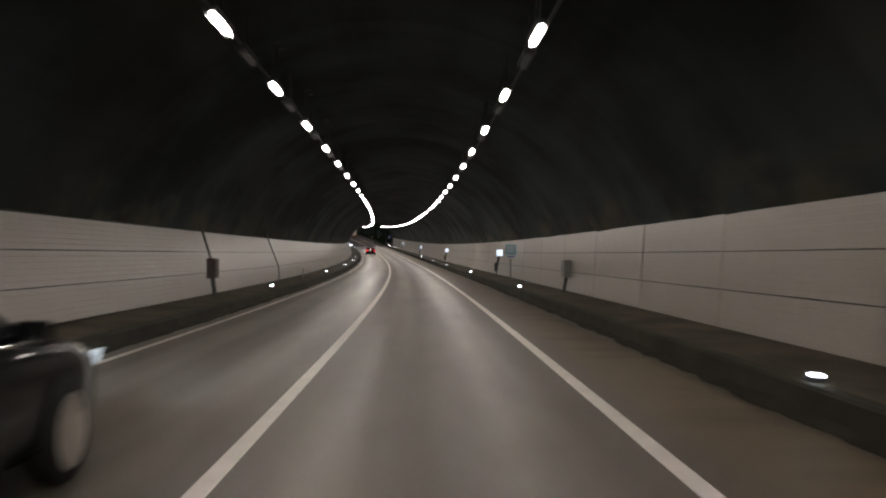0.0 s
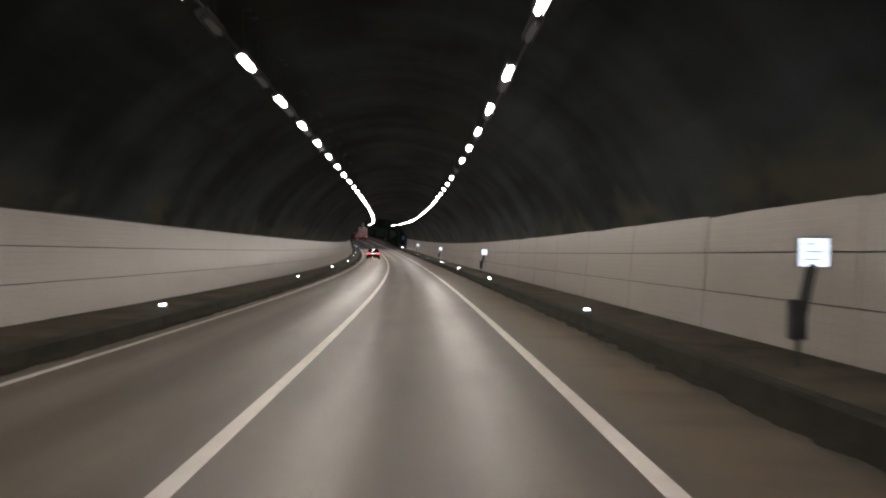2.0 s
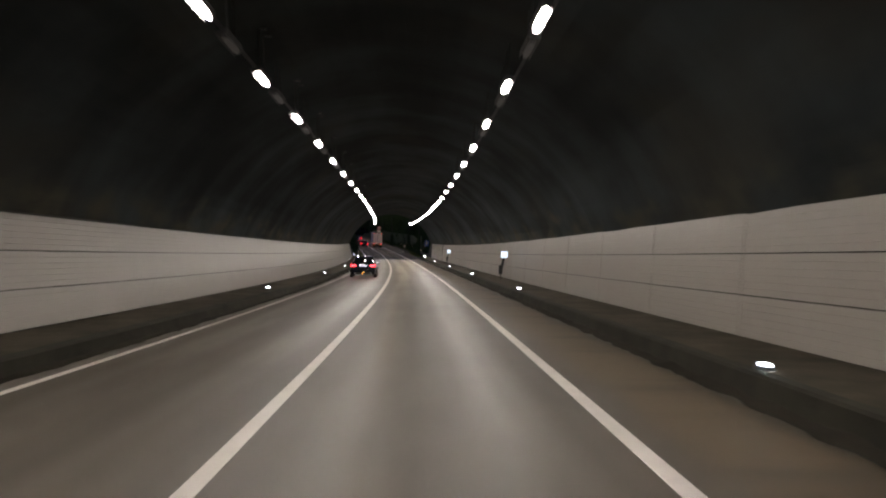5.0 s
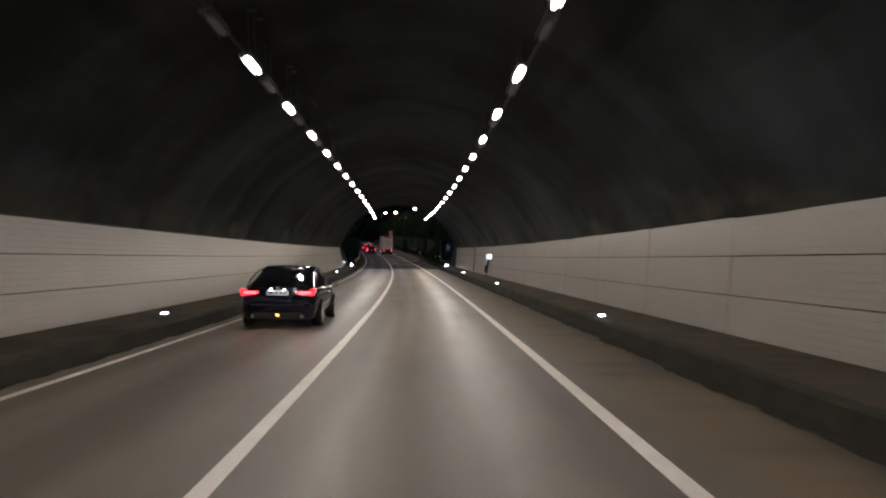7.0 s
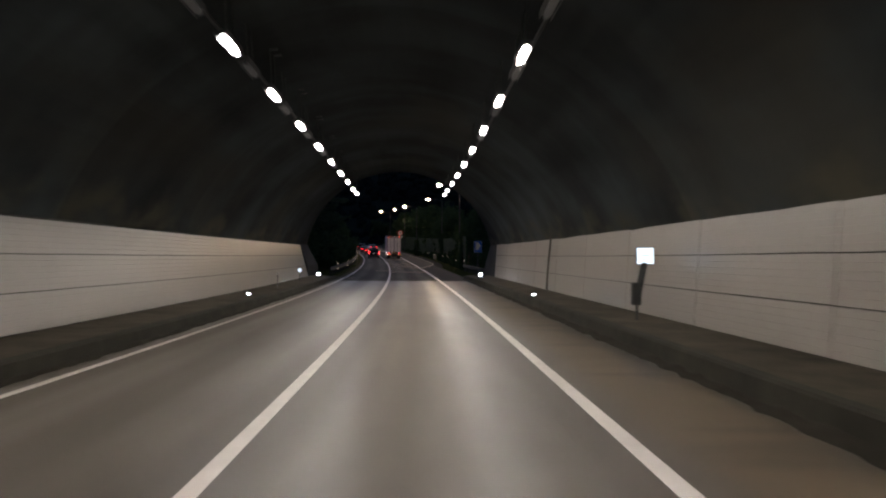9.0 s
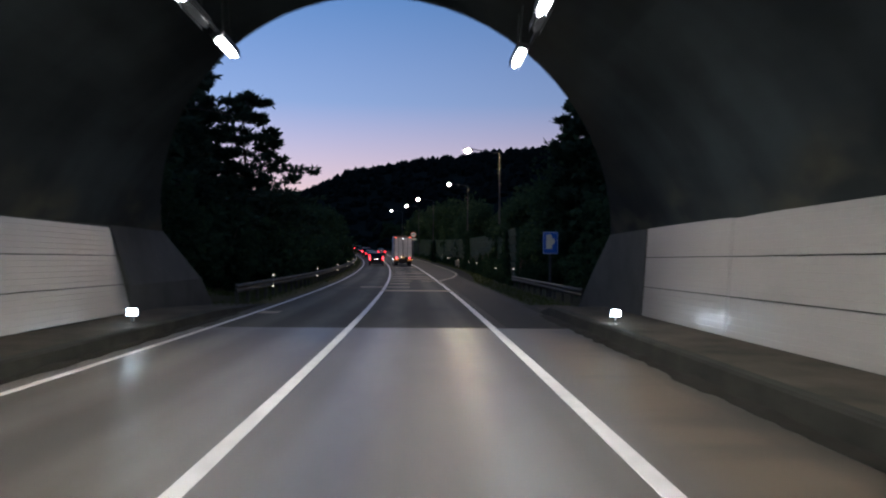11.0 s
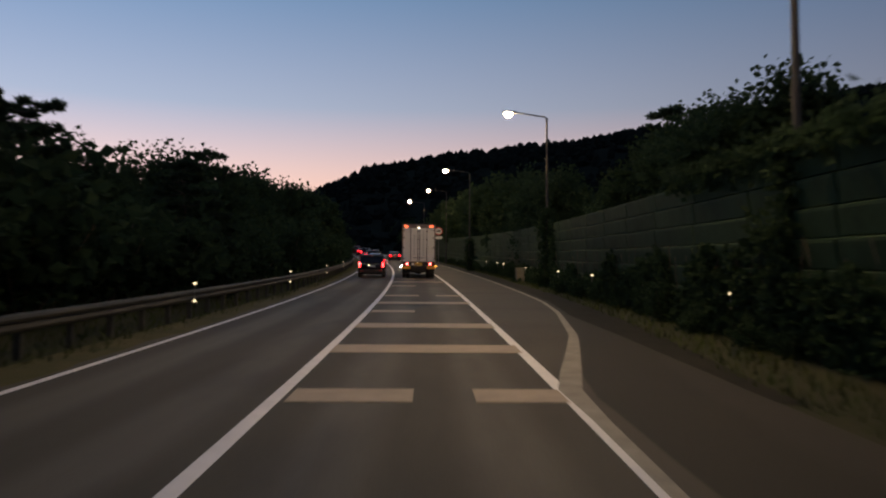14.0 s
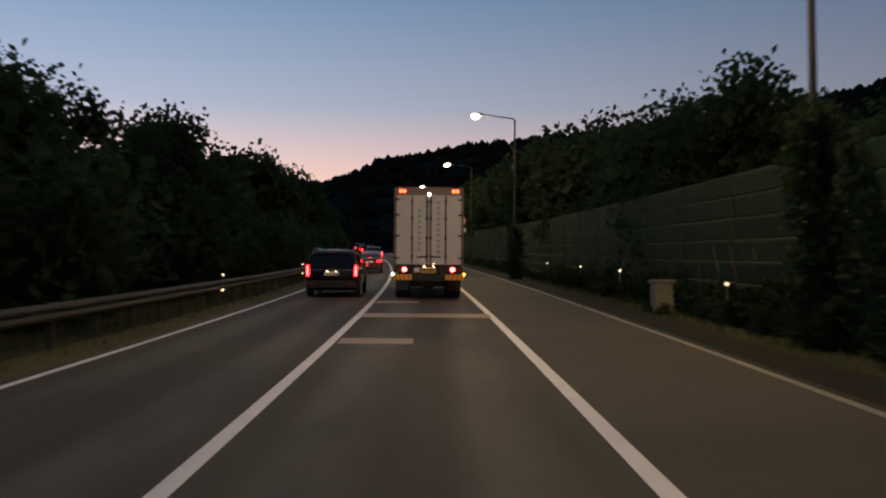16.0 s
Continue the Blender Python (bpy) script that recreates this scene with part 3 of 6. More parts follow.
dust_drift("dark soot and grit drifted against the kerb", -5.74, -1, 0.28, 0.06, 5.0)

# walls: a concrete backing, panels proud of it
WALLS = {"right": ((5.58, 0.31), (5.73, 2.55)), "left": ((-7.31, 0.31), (-7.88, 2.46))}
PANEL_END = 240.8
wall_obs = {}
for side, ((u0, z0), (u1, z1)) in WALLS.items():
    sg = 1 if side == "right" else -1
    pr = [(u0 + sg * 0.05, z0), (u1 + sg * 0.05, z1 + 0.10), (u1 + sg * 0.75, z1 + 0.10), (u0 + sg * 0.75, -0.3), (u0 + sg * 0.05, -0.3)]
    wall_obs[side] = tagged(obj("wall_" + side, ribbon("wall_" + side, BACK, PANEL_END, 5.0, pr, JOINT, closed=True, cap=True)),
                            "tunnel side wall clad in pale ribbed enamel panels", "tunnel wall", kind="structure")
    # plain concrete wing with the slanted end
    verts, faces = [], []
    n = 12
    wp = [(u0 + sg * 0.03, 0.0), (u0 + sg * 0.04, 1.0), (u1 + sg * 0.02, z1 + 0.1), (u1 + sg * 0.7, z1 + 0.1), (u0 + sg * 0.7, 0.0)]
    for j in range(n + 1):
        for u, z in wp:
            verts.append(at(PANEL_END + (cut(z, u) - PANEL_END) * j / n, u, z))
    for j in range(n):
        for i in range(5):
            a, b = j * 5 + i, j * 5 + (i + 1) % 5
            faces.append((a, b, b + 5, a + 5))
    faces += [tuple(range(5)), tuple(range(n * 5, n * 5 + 5))]
    tagged(obj("portal_wing", mesh_of("portal_wing", verts, faces, CONCRETE)), "bare concrete wing of the slanted tunnel portal", "portal wing", kind="structure")

bm = bmesh.new()
box(bm, -9.5, 7.5, -0.4, 0, -0.3, 7.8)
tagged(part("wall_back", bm, ARCH, m=stand(BACK - 0.1, 0, 0)), "dark far end of the tunnel", "tunnel wall", kind="structure")


def cable_tray(side):
    (u0, z0), (u1, z1) = WALLS[side]
    sg = 1 if side == "right" else -1
    e = empty("cable_tray", stand(0, u1, z1), "dark steel cable tray running on top of the panelled wall", "cable tray", kind="structure")
    inv = e.matrix_basis.inverted()
    for nm, du, dz, w, h, mt in (("tray", 0.02, 0.12, 0.24, 0.05, DARK_STEEL), ("cable", 0.06, 0.175, 0.05, 0.05, CABLE), ("cable", 0.14, 0.175, 0.06, 0.06, CABLE)):
        a = u1 + sg * du
        me = ribbon(nm, BACK, PANEL_END - 2.5, 5.0, [(a, z1 + dz), (a + sg * w, z1 + dz), (a + sg * w, z1 + dz + h), (a, z1 + dz + h)], mt, closed=True, cap=True)
        me.transform(inv)
        obj(nm, me, e)


cable_tray("right")
cable_tray("left")

# ---- tunnel lamps ----
def lamp_thing(side):
    """A wide flat tunnel luminaire: ribbed housing, bracket, glass. Tilted towards the carriageway."""
    sg = 1 if side == "right" else -1
    e = empty("tunnel_lamp", Matrix(), "bright white tunnel light on a steel bracket under the vault", "tunnel lamp", "two rows of tunnel lamps")
    tilt = pose(0, 0, 0, 0, 14 if side == "right" else -22, 0)
    bm = bmesh.new()
    box(bm, -0.125, 0.125, -0.66, 0.66, 0.02, 0.13, 0.03)
    for i in range(5):
        box(bm, -0.10, 0.10, -0.44 + i * 0.22, -0.42 + i * 0.22, 0.12, 0.17)
    part("housing", bm, HOUSING, e, m=tilt)
    # unseen side shields, added to keep the lamp's light off the vault
    for x in (-0.098, 0.098):
        bm = bmesh.new()
        box(bm, x - 0.006, x + 0.006, -0.66, 0.66, -0.046, 0.05, 0.002)
        part("visor", bm, HOUSING, e, m=tilt)
    bm = bmesh.new()
    rim = [(0.066, -0.36), (0.066, 0.36), (0.04, 0.60), (0.0, 0.66), (-0.04, 0.60), (-0.066, 0.36), (-0.066, -0.36), (-0.04, -0.60), (0.0, -0.66), (0.04, -0.60)]
    lo = [bm.verts.new((x * 0.92, y * 0.96, -0.035)) for x, y in rim]
    hi = [bm.verts.new((x, y, 0.02)) for x, y in rim]
    for i in range(10):
        bm.faces.new((lo[i], lo[(i + 1) % 10], hi[(i + 1) % 10], hi[i]))
    bm.faces.new(lo)
    bm.faces.new(hi)
    part("lens", bm, LAMP_LENS, e, "glowing white glass", tilt)
    for y in (-0.3, 0.3):
        bm = bmesh.new()
        tube(bm, (0, y, 0.15), (sg * 0.05, y, 1.05), 0.018, seg=6)
        box(bm, -0.07, 0.12, y - 0.05, y + 0.05, 1.03, 1.07)
        part("bracket", bm, DARK_STEEL, e)
    return e


LAMP_S = ([14.7 + 5.53 * i for i in range(-20, 1)] + [20.4, 26.3, 32.0, 37.4, 43.0, 48.5, 53.6, 58.9] + [63.4 + 4.23 * i for i in range(12)] + [115.1 + 5.55 * i for i in range(8)]
          + [159.4, 164.4, 169.3, 174.0, 178.5, 183.1] + [187.8 + 4.84 * i for i in range(10)] + [235.0])
lamp_proto = {}
for k, s in enumerate(LAMP_S):
    for side, u in (("left", -3.716), ("right", 1.797)):
        m = stand(s + (0.5 if side == "right" else 0.0), u, 5.64, follow=True)
        if side not in lamp_proto:
            lamp_proto[side] = lamp_thing(side)
            lamp_proto[side].matrix_basis = m
            continue
        c = copy_thing(lamp_proto[side], m)
        if side == "right" and abs(s - 80.3) < 1.0:
            for ch in c.children:
                if ch.name.startswith("lens"):
                    ch.data = ch.data.copy()
                    ch.data.materials[0] = LAMP_OFF
                    ch["label"] = "dark unlit glass"
            c["label"] = "unlit tunnel light on a steel bracket under the vault"

# between the burning lamps hang others that are switched off at this hour
off_proto = {}
for s, s2 in zip(LAMP_S[18:-1], LAMP_S[19:]):
    for side, u in (("left", -3.716), ("right", 1.797)):
        c = copy_thing(off_proto.get(side, lamp_proto[side]), stand((s + s2) / 2, u - (0.10 if side == "left" else -0.10), 5.72, follow=True))
        if side not in off_proto:
            off_proto[side] = c
            c["label"] = "unlit grey tunnel light on a bracket under the vault"
            for ch in c.children:
                if ch.name.startswith("lens"):
                    ch.data = ch.data.copy()
                    ch.data.materials[0] = LAMP_OFF
                    ch["label"] = "dark unlit glass"


def conduit_run(side):
    """The thin cable that feeds the lamps."""
    u = -3.716 - 0.32 if side == "left" else 1.797 + 0.32
    me = ribbon("lamp_cable", BACK, 236.0, 5.0, [(u - 0.03, 6.05), (u + 0.03, 6.05), (u + 0.03, 6.11), (u - 0.03, 6.11)], CABLE, closed=True, cap=True)
    tagged(obj("lamp_cable", me), "dark feeder cable along the row of lamps", "cable", kind="structure")


conduit_run("left")
conduit_run("right")


# ---- kerb studs, portal floods ----
def led_stud():
    e = empty("kerb_light", Matrix(), "small white glowing marker light on the kerb", "kerb light", "marker lights on the kerbs")
    bm = bmesh.new()
    box(bm, -0.11, 0.11, -0.05, 0.05, 0.0, 0.05, 0.012)
    box(bm, -0.10, 0.10, -0.02, 0.05, 0.05, 0.11, 0.012)
    part("body", bm, HOUSING, e)
    bm = bmesh.new()
    box(bm, -0.07, 0.07, -0.032, -0.018, 0.060, 0.088, 0.004)
    part("lens", bm, STUD_GLOW, e, "glowing white lens")
    return e


stud = None
for s in (9.4, 36.2, 62.2, 87.9, 112.2, 137.4, 162.6, 188.3, 213.3):
    for u, z, d in ((4.15, 0.300, 0.0), (-6.4, 0.275, 0.2)):
        m = stand(s + d, u, z, follow=True)
        if stud is None:
            stud = led_stud()
            stud.matrix_basis = m
        else:
            copy_thing(stud, m)


def flood(u, s):
    e = empty("flood_light", stand(s, u, 0.3), "small bright flood light on the walkway beside the portal", "flood light", "portal flood lights")
    bm = bmesh.new()
    box(bm, -0.12, 0.12, -0.05, 0.07, 0.12, 0.30, 0.02)
    part("housing", bm, DARK_STEEL, e)
    bm = bmesh.new()
    box(bm, -0.10, 0.10, -0.07, -0.048, 0.14, 0.28, 0.006)
    part("lens", bm, FLOOD_GLOW, e, "glowing white lens")
    bm = bmesh.new()
    tube(bm, (0, 0, -0.01), (0, 0, 0.13), 0.025, seg=8)
    part("post", bm, STEEL, e)


# round pale marker on the walkway before the portal
e = empty("round_marker", stand(232.0, -6.85, 0.27), "round pale reflector plate on a thin post on the walkway", "marker")
bm = bmesh.new()
tube(bm, (0, 0.02, 0), (0, 0.02, 0.72), 0.022, seg=8)
part("post", bm, DARK_STEEL, e)
bm = bmesh.new()
tube(bm, (0, -0.008, 0.62), (0, 0.006, 0.62), 0.125, seg=24)
part("plate", bm, WHITE, e)
# no lamp: the face emits in place of the light it throws back
bm = bmesh.new()
tube(bm, (0, -0.014, 0.62), (0, -0.008, 0.62), 0.09, seg=20)
part("reflector", bm, SIGN_GLOW, e, "reflector face with added glow")
flood(-6.33, 238.0)
flood(4.4, 238.6)


# ---- wall signs, cabinets ----
def exit_sign(s):
    """A lit sign on a leaning bracket arm that stands off the wall."""
    e = empty("exit_sign", stand(s, 4.95, 0.31), "lit white wall sign with blue markings on a dark leaning post", "lit sign", "lit signs along the tunnel wall")
    bm = bmesh.new()
    tube(bm, (-0.13, 0, 0.42), (0.06, 0, 1.32), 0.085, 0.07, 8)
    box(bm, -0.24, -0.03, -0.09, 0.09, 0.34, 0.86, 0.03)
    tube(bm, (-0.12, 0, -0.01), (-0.12, 0, 0.45), 0.03, 0.03, 8)
    part("post", bm, DARK_STEEL, e)
    bm = bmesh.new()
    box(bm, -0.13, 0.28, -0.02, 0.09, 1.27, 1.67, 0.015)
    part("case", bm, GREY_BOX, e)
    bm = bmesh.new()
    box(bm, -0.11, 0.26, -0.03, -0.018, 1.29, 1.65, 0.004)
    part("face", bm, SIGN_GLOW, e, "glowing white face")
    for i, (a, b, z) in enumerate(((-0.06, 0.11, 1.58), (-0.06, 0.21, 1.48), (-0.06, 0.17, 1.38))):
        bm = bmesh.new()
        box(bm, a, b, -0.035, -0.031, z - 0.013, z + 0.013)
        part("marking", bm, SIGN_MARK, e, "blue bar")


for s in (3.0, 51.9, 100.2, 150.7, 201.2):
    exit_sign(s)

e = empty("notice_sign", stand(47.4, 5.15, 0.31), "pale blue and white notice panel on a steel post", "sign")
bm = bmesh.new()
tube(bm, (0, 0.03, -0.01), (0, 0.03, 1.9), 0.03, seg=8)
part("post", bm, STEEL, e)
bm = bmesh.new()
box(bm, -0.31, 0.31, -0.012, 0.0, 1.38, 1.95, 0.004)
part("panel", bm, PALE_BLUE, e, "pale blue panel")
bm = bmesh.new()
box(bm, -0.31, 0.31, -0.012, 0.0, 1.18, 1.37, 0.004)
part("panel", bm, WHITE, e, "white lower panel")
for z, w in ((1.82, 0.22), (1.7, 0.25), (1.58, 0.18), (1.27, 0.2)):
    bm = bmesh.new()
    box(bm, -w, w, -0.017, -0.013, z - 0.025, z + 0.025)
    part("marking", bm, WHITE if z > 1.4 else BLUE, e)


CONDUIT = mat("dusty_conduit", (0.13, 0.115, 0.10), 0.7, col2=(0.08, 0.07, 0.06), scale=5)


def cabinet(s, side, w, paint):
    (u0, z0), (u1, z1) = WALLS[side]
    sg = 1 if side == "right" else -1
    u = u0 - sg * 0.16
    e = empty("hydrant_cabinet", stand(s, u, z0), ("grey" if side == "right" else "dark brown") + " steel equipment cabinet on a stand against the tunnel wall", "cabinet", "equipment cabinets")
    bm = bmesh.new()
    box(bm, -0.14, 0.14, -w / 2, w / 2, 0.55, 1.22, 0.02)
    part("case", bm, paint, e)
    bm = bmesh.new()
    box(bm, -sg * 0.155 - 0.008, -sg * 0.155 + 0.008, -w / 2 + 0.05, w / 2 - 0.05, 0.6, 1.17, 0.005)
    d = part("door", bm, paint, e)
    bm = bmesh.new()
    box(bm, -sg * 0.17 - 0.01, -sg * 0.17 + 0.01, -0.02, 0.02, 0.84, 0.94, 0.004)
    part("handle", bm, DARK_STEEL, d)
    bm = bmesh.new()
    for y in (-0.12, 0.12):
        tube(bm, (-sg * 0.16, y - 0.3, -0.005), (0, y, 0.56), 0.05, seg=8)
    part("stand", bm, DARK_STEEL, e)
    if side == "left":
        bm = bmesh.new()
        tube(bm, (sg * 0.06, 0, 1.2), (sg * 0.42, 0, 2.35), 0.04, seg=8)
        part("conduit", bm, CONDUIT, e)


cabinet(32.3, "right", 0.62, GREY_BOX)
cabinet(28.8, "left", 0.55, mat("rusty_box", (0.075, 0.045, 0.035), 0.6, col2=(0.05, 0.035, 0.03), scale=5))


def wall_conduit(s, side, z_top, r):
    (u0, z0), (u1, z1) = WALLS[side]
    sg = 1 if side == "right" else -1
    bm = bmesh.new()
    pts = [(-sg * 0.10, 0.0, 0.0), (-sg * 0.06, 0.05, 0.7), (u1 - u0 - sg * 0.07, 0.0, z1 - z0), (u1 - u0 - sg * 0.1, 0.0, z_top)]
    for a, b in zip(pts, pts[1:]):
        tube(bm, a, b, r, seg=8)
    ob = part("conduit", bm, CONDUIT)
    ob.matrix_basis = stand(s, u0, z0)
    tagged(ob, "dark cable conduit climbing the panelled tunnel wall", "conduit", "wall conduits")


wall_conduit(44.0, "left", 3.2, 0.03)
wall_conduit(218.5, "right", 2.3, 0.045)

for s, u in ((46.5, -6.3), (221.0, -6.5)):
    e = empty("delineator_post", stand(s, u, 0.27), "thin post with a round white reflector on the walkway", "marker post")
    bm = bmesh.new()
    tube(bm, (0, 0, -0.005), (0, 0, 0.62), 0.02, seg=8)
    part("post", bm, STEEL, e)
    bm = bmesh.new()
    tube(bm, (0, -0.03, 0.66), (0, 0.0, 0.66), 0.06, seg=16)
    part("reflector", bm, WHITE, e)


# ---- ground, hill ----
def side_z(s, u):
    """Height of the land above the road beside it."""
    d = (u - 6.2) if u > 0 else (-6.0 - u)
    n = noise.noise(Vector((s * 0.02, u * 0.02, 3.1))) * min(d * 0.08, 2.5) + noise.noise(Vector((s * 0.35, u * 0.5, 0.0))) * min(0.05 + d * 0.01, 0.12)
    z = -0.03 + n + (max(d - 3.0, 0) * (0.10 if u < 0 else 0.30 if d < 30 else 0.14) if d < 60 else (5.7 if u < 0 else 12.6))
    k = min(max((260.7 - s) / 24.0, 0.0), 1.0)       # the cutting closes in towards the portal
    z += k * k * (3 - 2 * k) * (min(max(d - 1.6, 0) * 0.9, 8.0) + 1.0 * (d > 1.6))
    return z


def ground():
    ss = [232.7 + 3.0 * i for i in range(60)] + [412.7 + 14.0 * i for i in range(1, 80)]
    verts, faces, uvs = [], [], []
    for sg in (-1, 1):
        us = [0, 0.4, 0.9, 1.5, 2.2, 3, 4, 5.5, 7, 9, 12, 16, 22, 30, 45, 60, 90, 140, 220, 340, 600, 1000]
        o = len(verts)
        for s in ss:
            e = (edge_u(s) if s > 240.4 else 4.0) if sg > 0 else 5.9
            for d in us:
                u = sg * (e + d)
                if s < 249.7 and d < 2.2:
                    z = -0.4
                else:
                    z = side_z(s, sg * max(abs(u), 6.21)) if d > 0 else -0.02
                verts.append(at(s, u, z))
        k = len(us)
        for i in range(len(ss) - 1):
            for j in range(k - 1):
                a = o + i * k + j
                faces.append((a, a + 1, a + k + 1, a + k))
    # the hillside over the tunnel
    o = len(verts)
    us = [-1000, -500, -250, -120, -60, -30, -16, -9.2, -4, 0, 3, 7.2, 14, 28, 60, 120, 250, 500, 1000]
    sc = [-400, -200, -110, -60, -20, 20, 60, 100, 140, 170, 200, 220, 233, 236.8]
    for s in sc:
        for u in us:
            d = abs(u - AXIS)
            z = 8.1 + 0.18 * (237 - s) * (1 if s > 100 else 0.6) + noise.noise(Vector((s * 0.03, u * 0.03, 9))) * 1.0
            verts.append(at(max(s, -158), u, z) if s > -158 else at(-158, u, z) + Vector((0, s + 158, 0)))
    k = len(us)
    for i in range(len(sc) - 1):
        for j in range(k - 1):
            a = o + i * k + j
            faces.append((a, a + 1, a + k + 1, a + k))
    return mesh_of("ground", verts, faces, SOIL, smooth=True)


tagged(obj("ground", ground()), "dark grassy soil verge and hillside", "ground", kind="structure")

HILL_AT = at(253.5, 0, 0)
HILL_YAW = heading(253.5)
RIDGE_X = [-0.9, -0.5, -0.33, -0.20, -0.15, -0.12, -0.085, -0.03, 0.02, 0.08, 0.145, 0.205, 0.24, 0.31, 0.35, 0.41, 0.46, 0.51, 0.56, 0.75, 1.1]
RIDGE_Z = [0.03, 0.035, 0.045, 0.058, 0.066, 0.078, 0.095, 0.104, 0.112, 0.118, 0.124, 0.139, 0.146, 0.143, 0.153, 0.168, 0.183, 0.195, 0.202, 0.22, 0.2]


def hill_point(a, q, dist=480.0):
    """a: bearing (tangent, right positive); q: 0 at the foot, 1 on the ridge, beyond it falling away."""
    r = dist * (0.34 + 0.66 * q)
    h = float(np.interp(a, RIDGE_X, RIDGE_Z)) * dist
    sh = q * q * (3 - 2 * q) if q < 1 else 1 - 0.5 * (q - 1)
    z = h * sh + EYE
    n = noise.fractal(Vector((a * 9, q * 3.0, 1.7)), 0.9, 2.0, 4) * 6.0 * min(q, 1.0) * (0.25 + abs(1 - q))
    x, y = a * r, r
    c, sn = math.cos(HILL_YAW), math.sin(HILL_YAW)
    return Vector((HILL_AT.x + c * x - sn * y, HILL_AT.y + sn * x + c * y, HILL_AT.z + r * grade(253.5) + z + n - (14 if q < 0.05 else 0)))


verts, faces = [], []
NA, NQ = 150, 26
for i in range(NA):
    for j in range(NQ):
        verts.append(hill_point(-0.9 + 2.0 * i / (NA - 1), 1.5 * j / (NQ - 1)))
for i in range(NA - 1):
    for j in range(NQ - 1):
        a = i * NQ + j
        faces.append((a, a + 1, a + NQ + 1, a + NQ))
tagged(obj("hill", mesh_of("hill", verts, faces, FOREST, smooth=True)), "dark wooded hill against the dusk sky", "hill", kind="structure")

# the wood on the hill: ragged crowns of many small clumps
rng = random.Random(5)
verts, faces = [], []
for k in range(5200):
    a = rng.uniform(-0.6, 0.95)
    q = 1.0 - abs(rng.gauss(0, 0.10)) if k < 3400 else rng.uniform(0.15, 1.0)
    p = hill_point(a, max(q, 0.1))
    r, h = rng.uniform(1.6, 3.4), rng.uniform(2.5, 6.5)
    o = len(verts)
    n = 6
    for lev, (f, zz) in enumerate(((0.75, -2.0), (1.0, h * 0.3), (0.62, h * 0.72))):
        for i in range(n):
            t = 2 * math.pi * (i + 0.5 * lev) / n
            w = r * f * rng.uniform(0.7, 1.25)
            verts.append((p.x + w * math.cos(t), p.y + w * math.sin(t), p.z + zz + rng.uniform(-0.5, 0.5)))
    verts.append((p.x + rng.uniform(-0.5, 0.5), p.y, p.z + h))
    for lev in range(2):
        for i in range(n):
            b = o + lev * n
            faces.append((b + i, b + (i + 1) % n, b + n + (i + 1) % n, b + n + i))
    for i in range(n):
        faces.append((o + 2 * n + i, o + 2 * n + (i + 1) % n, o + 3 * n))
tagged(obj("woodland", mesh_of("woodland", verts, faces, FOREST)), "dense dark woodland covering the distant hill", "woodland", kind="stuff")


BARRIER_S, BARRIER_U = [271.5, 298.7, 318.7, 608.7], [6.27, 7.1, 7.55, 7.75]


def barrier_u(s):
    return float(np.interp(s, BARRIER_S, BARRIER_U))


# ---- trees ----
def leaf_cards(verts, faces, c, rad, n, size, rng, flat=0.6, wide=1.0):
    """Many small bent leaf sprays round the point c."""
    for _ in range(n):
        d = Vector((rng.gauss(0, 1), rng.gauss(0, 1), rng.gauss(0, flat)))
        p = c + d.normalized() * rad * rng.random() ** 0.62
        ax = Vector((rng.gauss(0, 1), rng.gauss(0, 1), rng.gauss(0, 0.6))).normalized()
        bx = ax.orthogonal().normalized()
        bx = Matrix.Rotation(rng.uniform(0, 6.28), 3, ax) @ bx
        w, l = size * rng.uniform(0.25, 0.5) * wide, size * rng.uniform(0.6, 1.3)
        nrm = ax.cross(bx)
        o = len(verts)
        verts += [p, p + ax * l * 0.5 + bx * w + nrm * w * 0.3, p + ax * l, p + ax * l * 0.5 - bx * w + nrm * w * 0.3]
        faces += [(o, o + 1, o + 2), (o, o + 2, o + 3)]


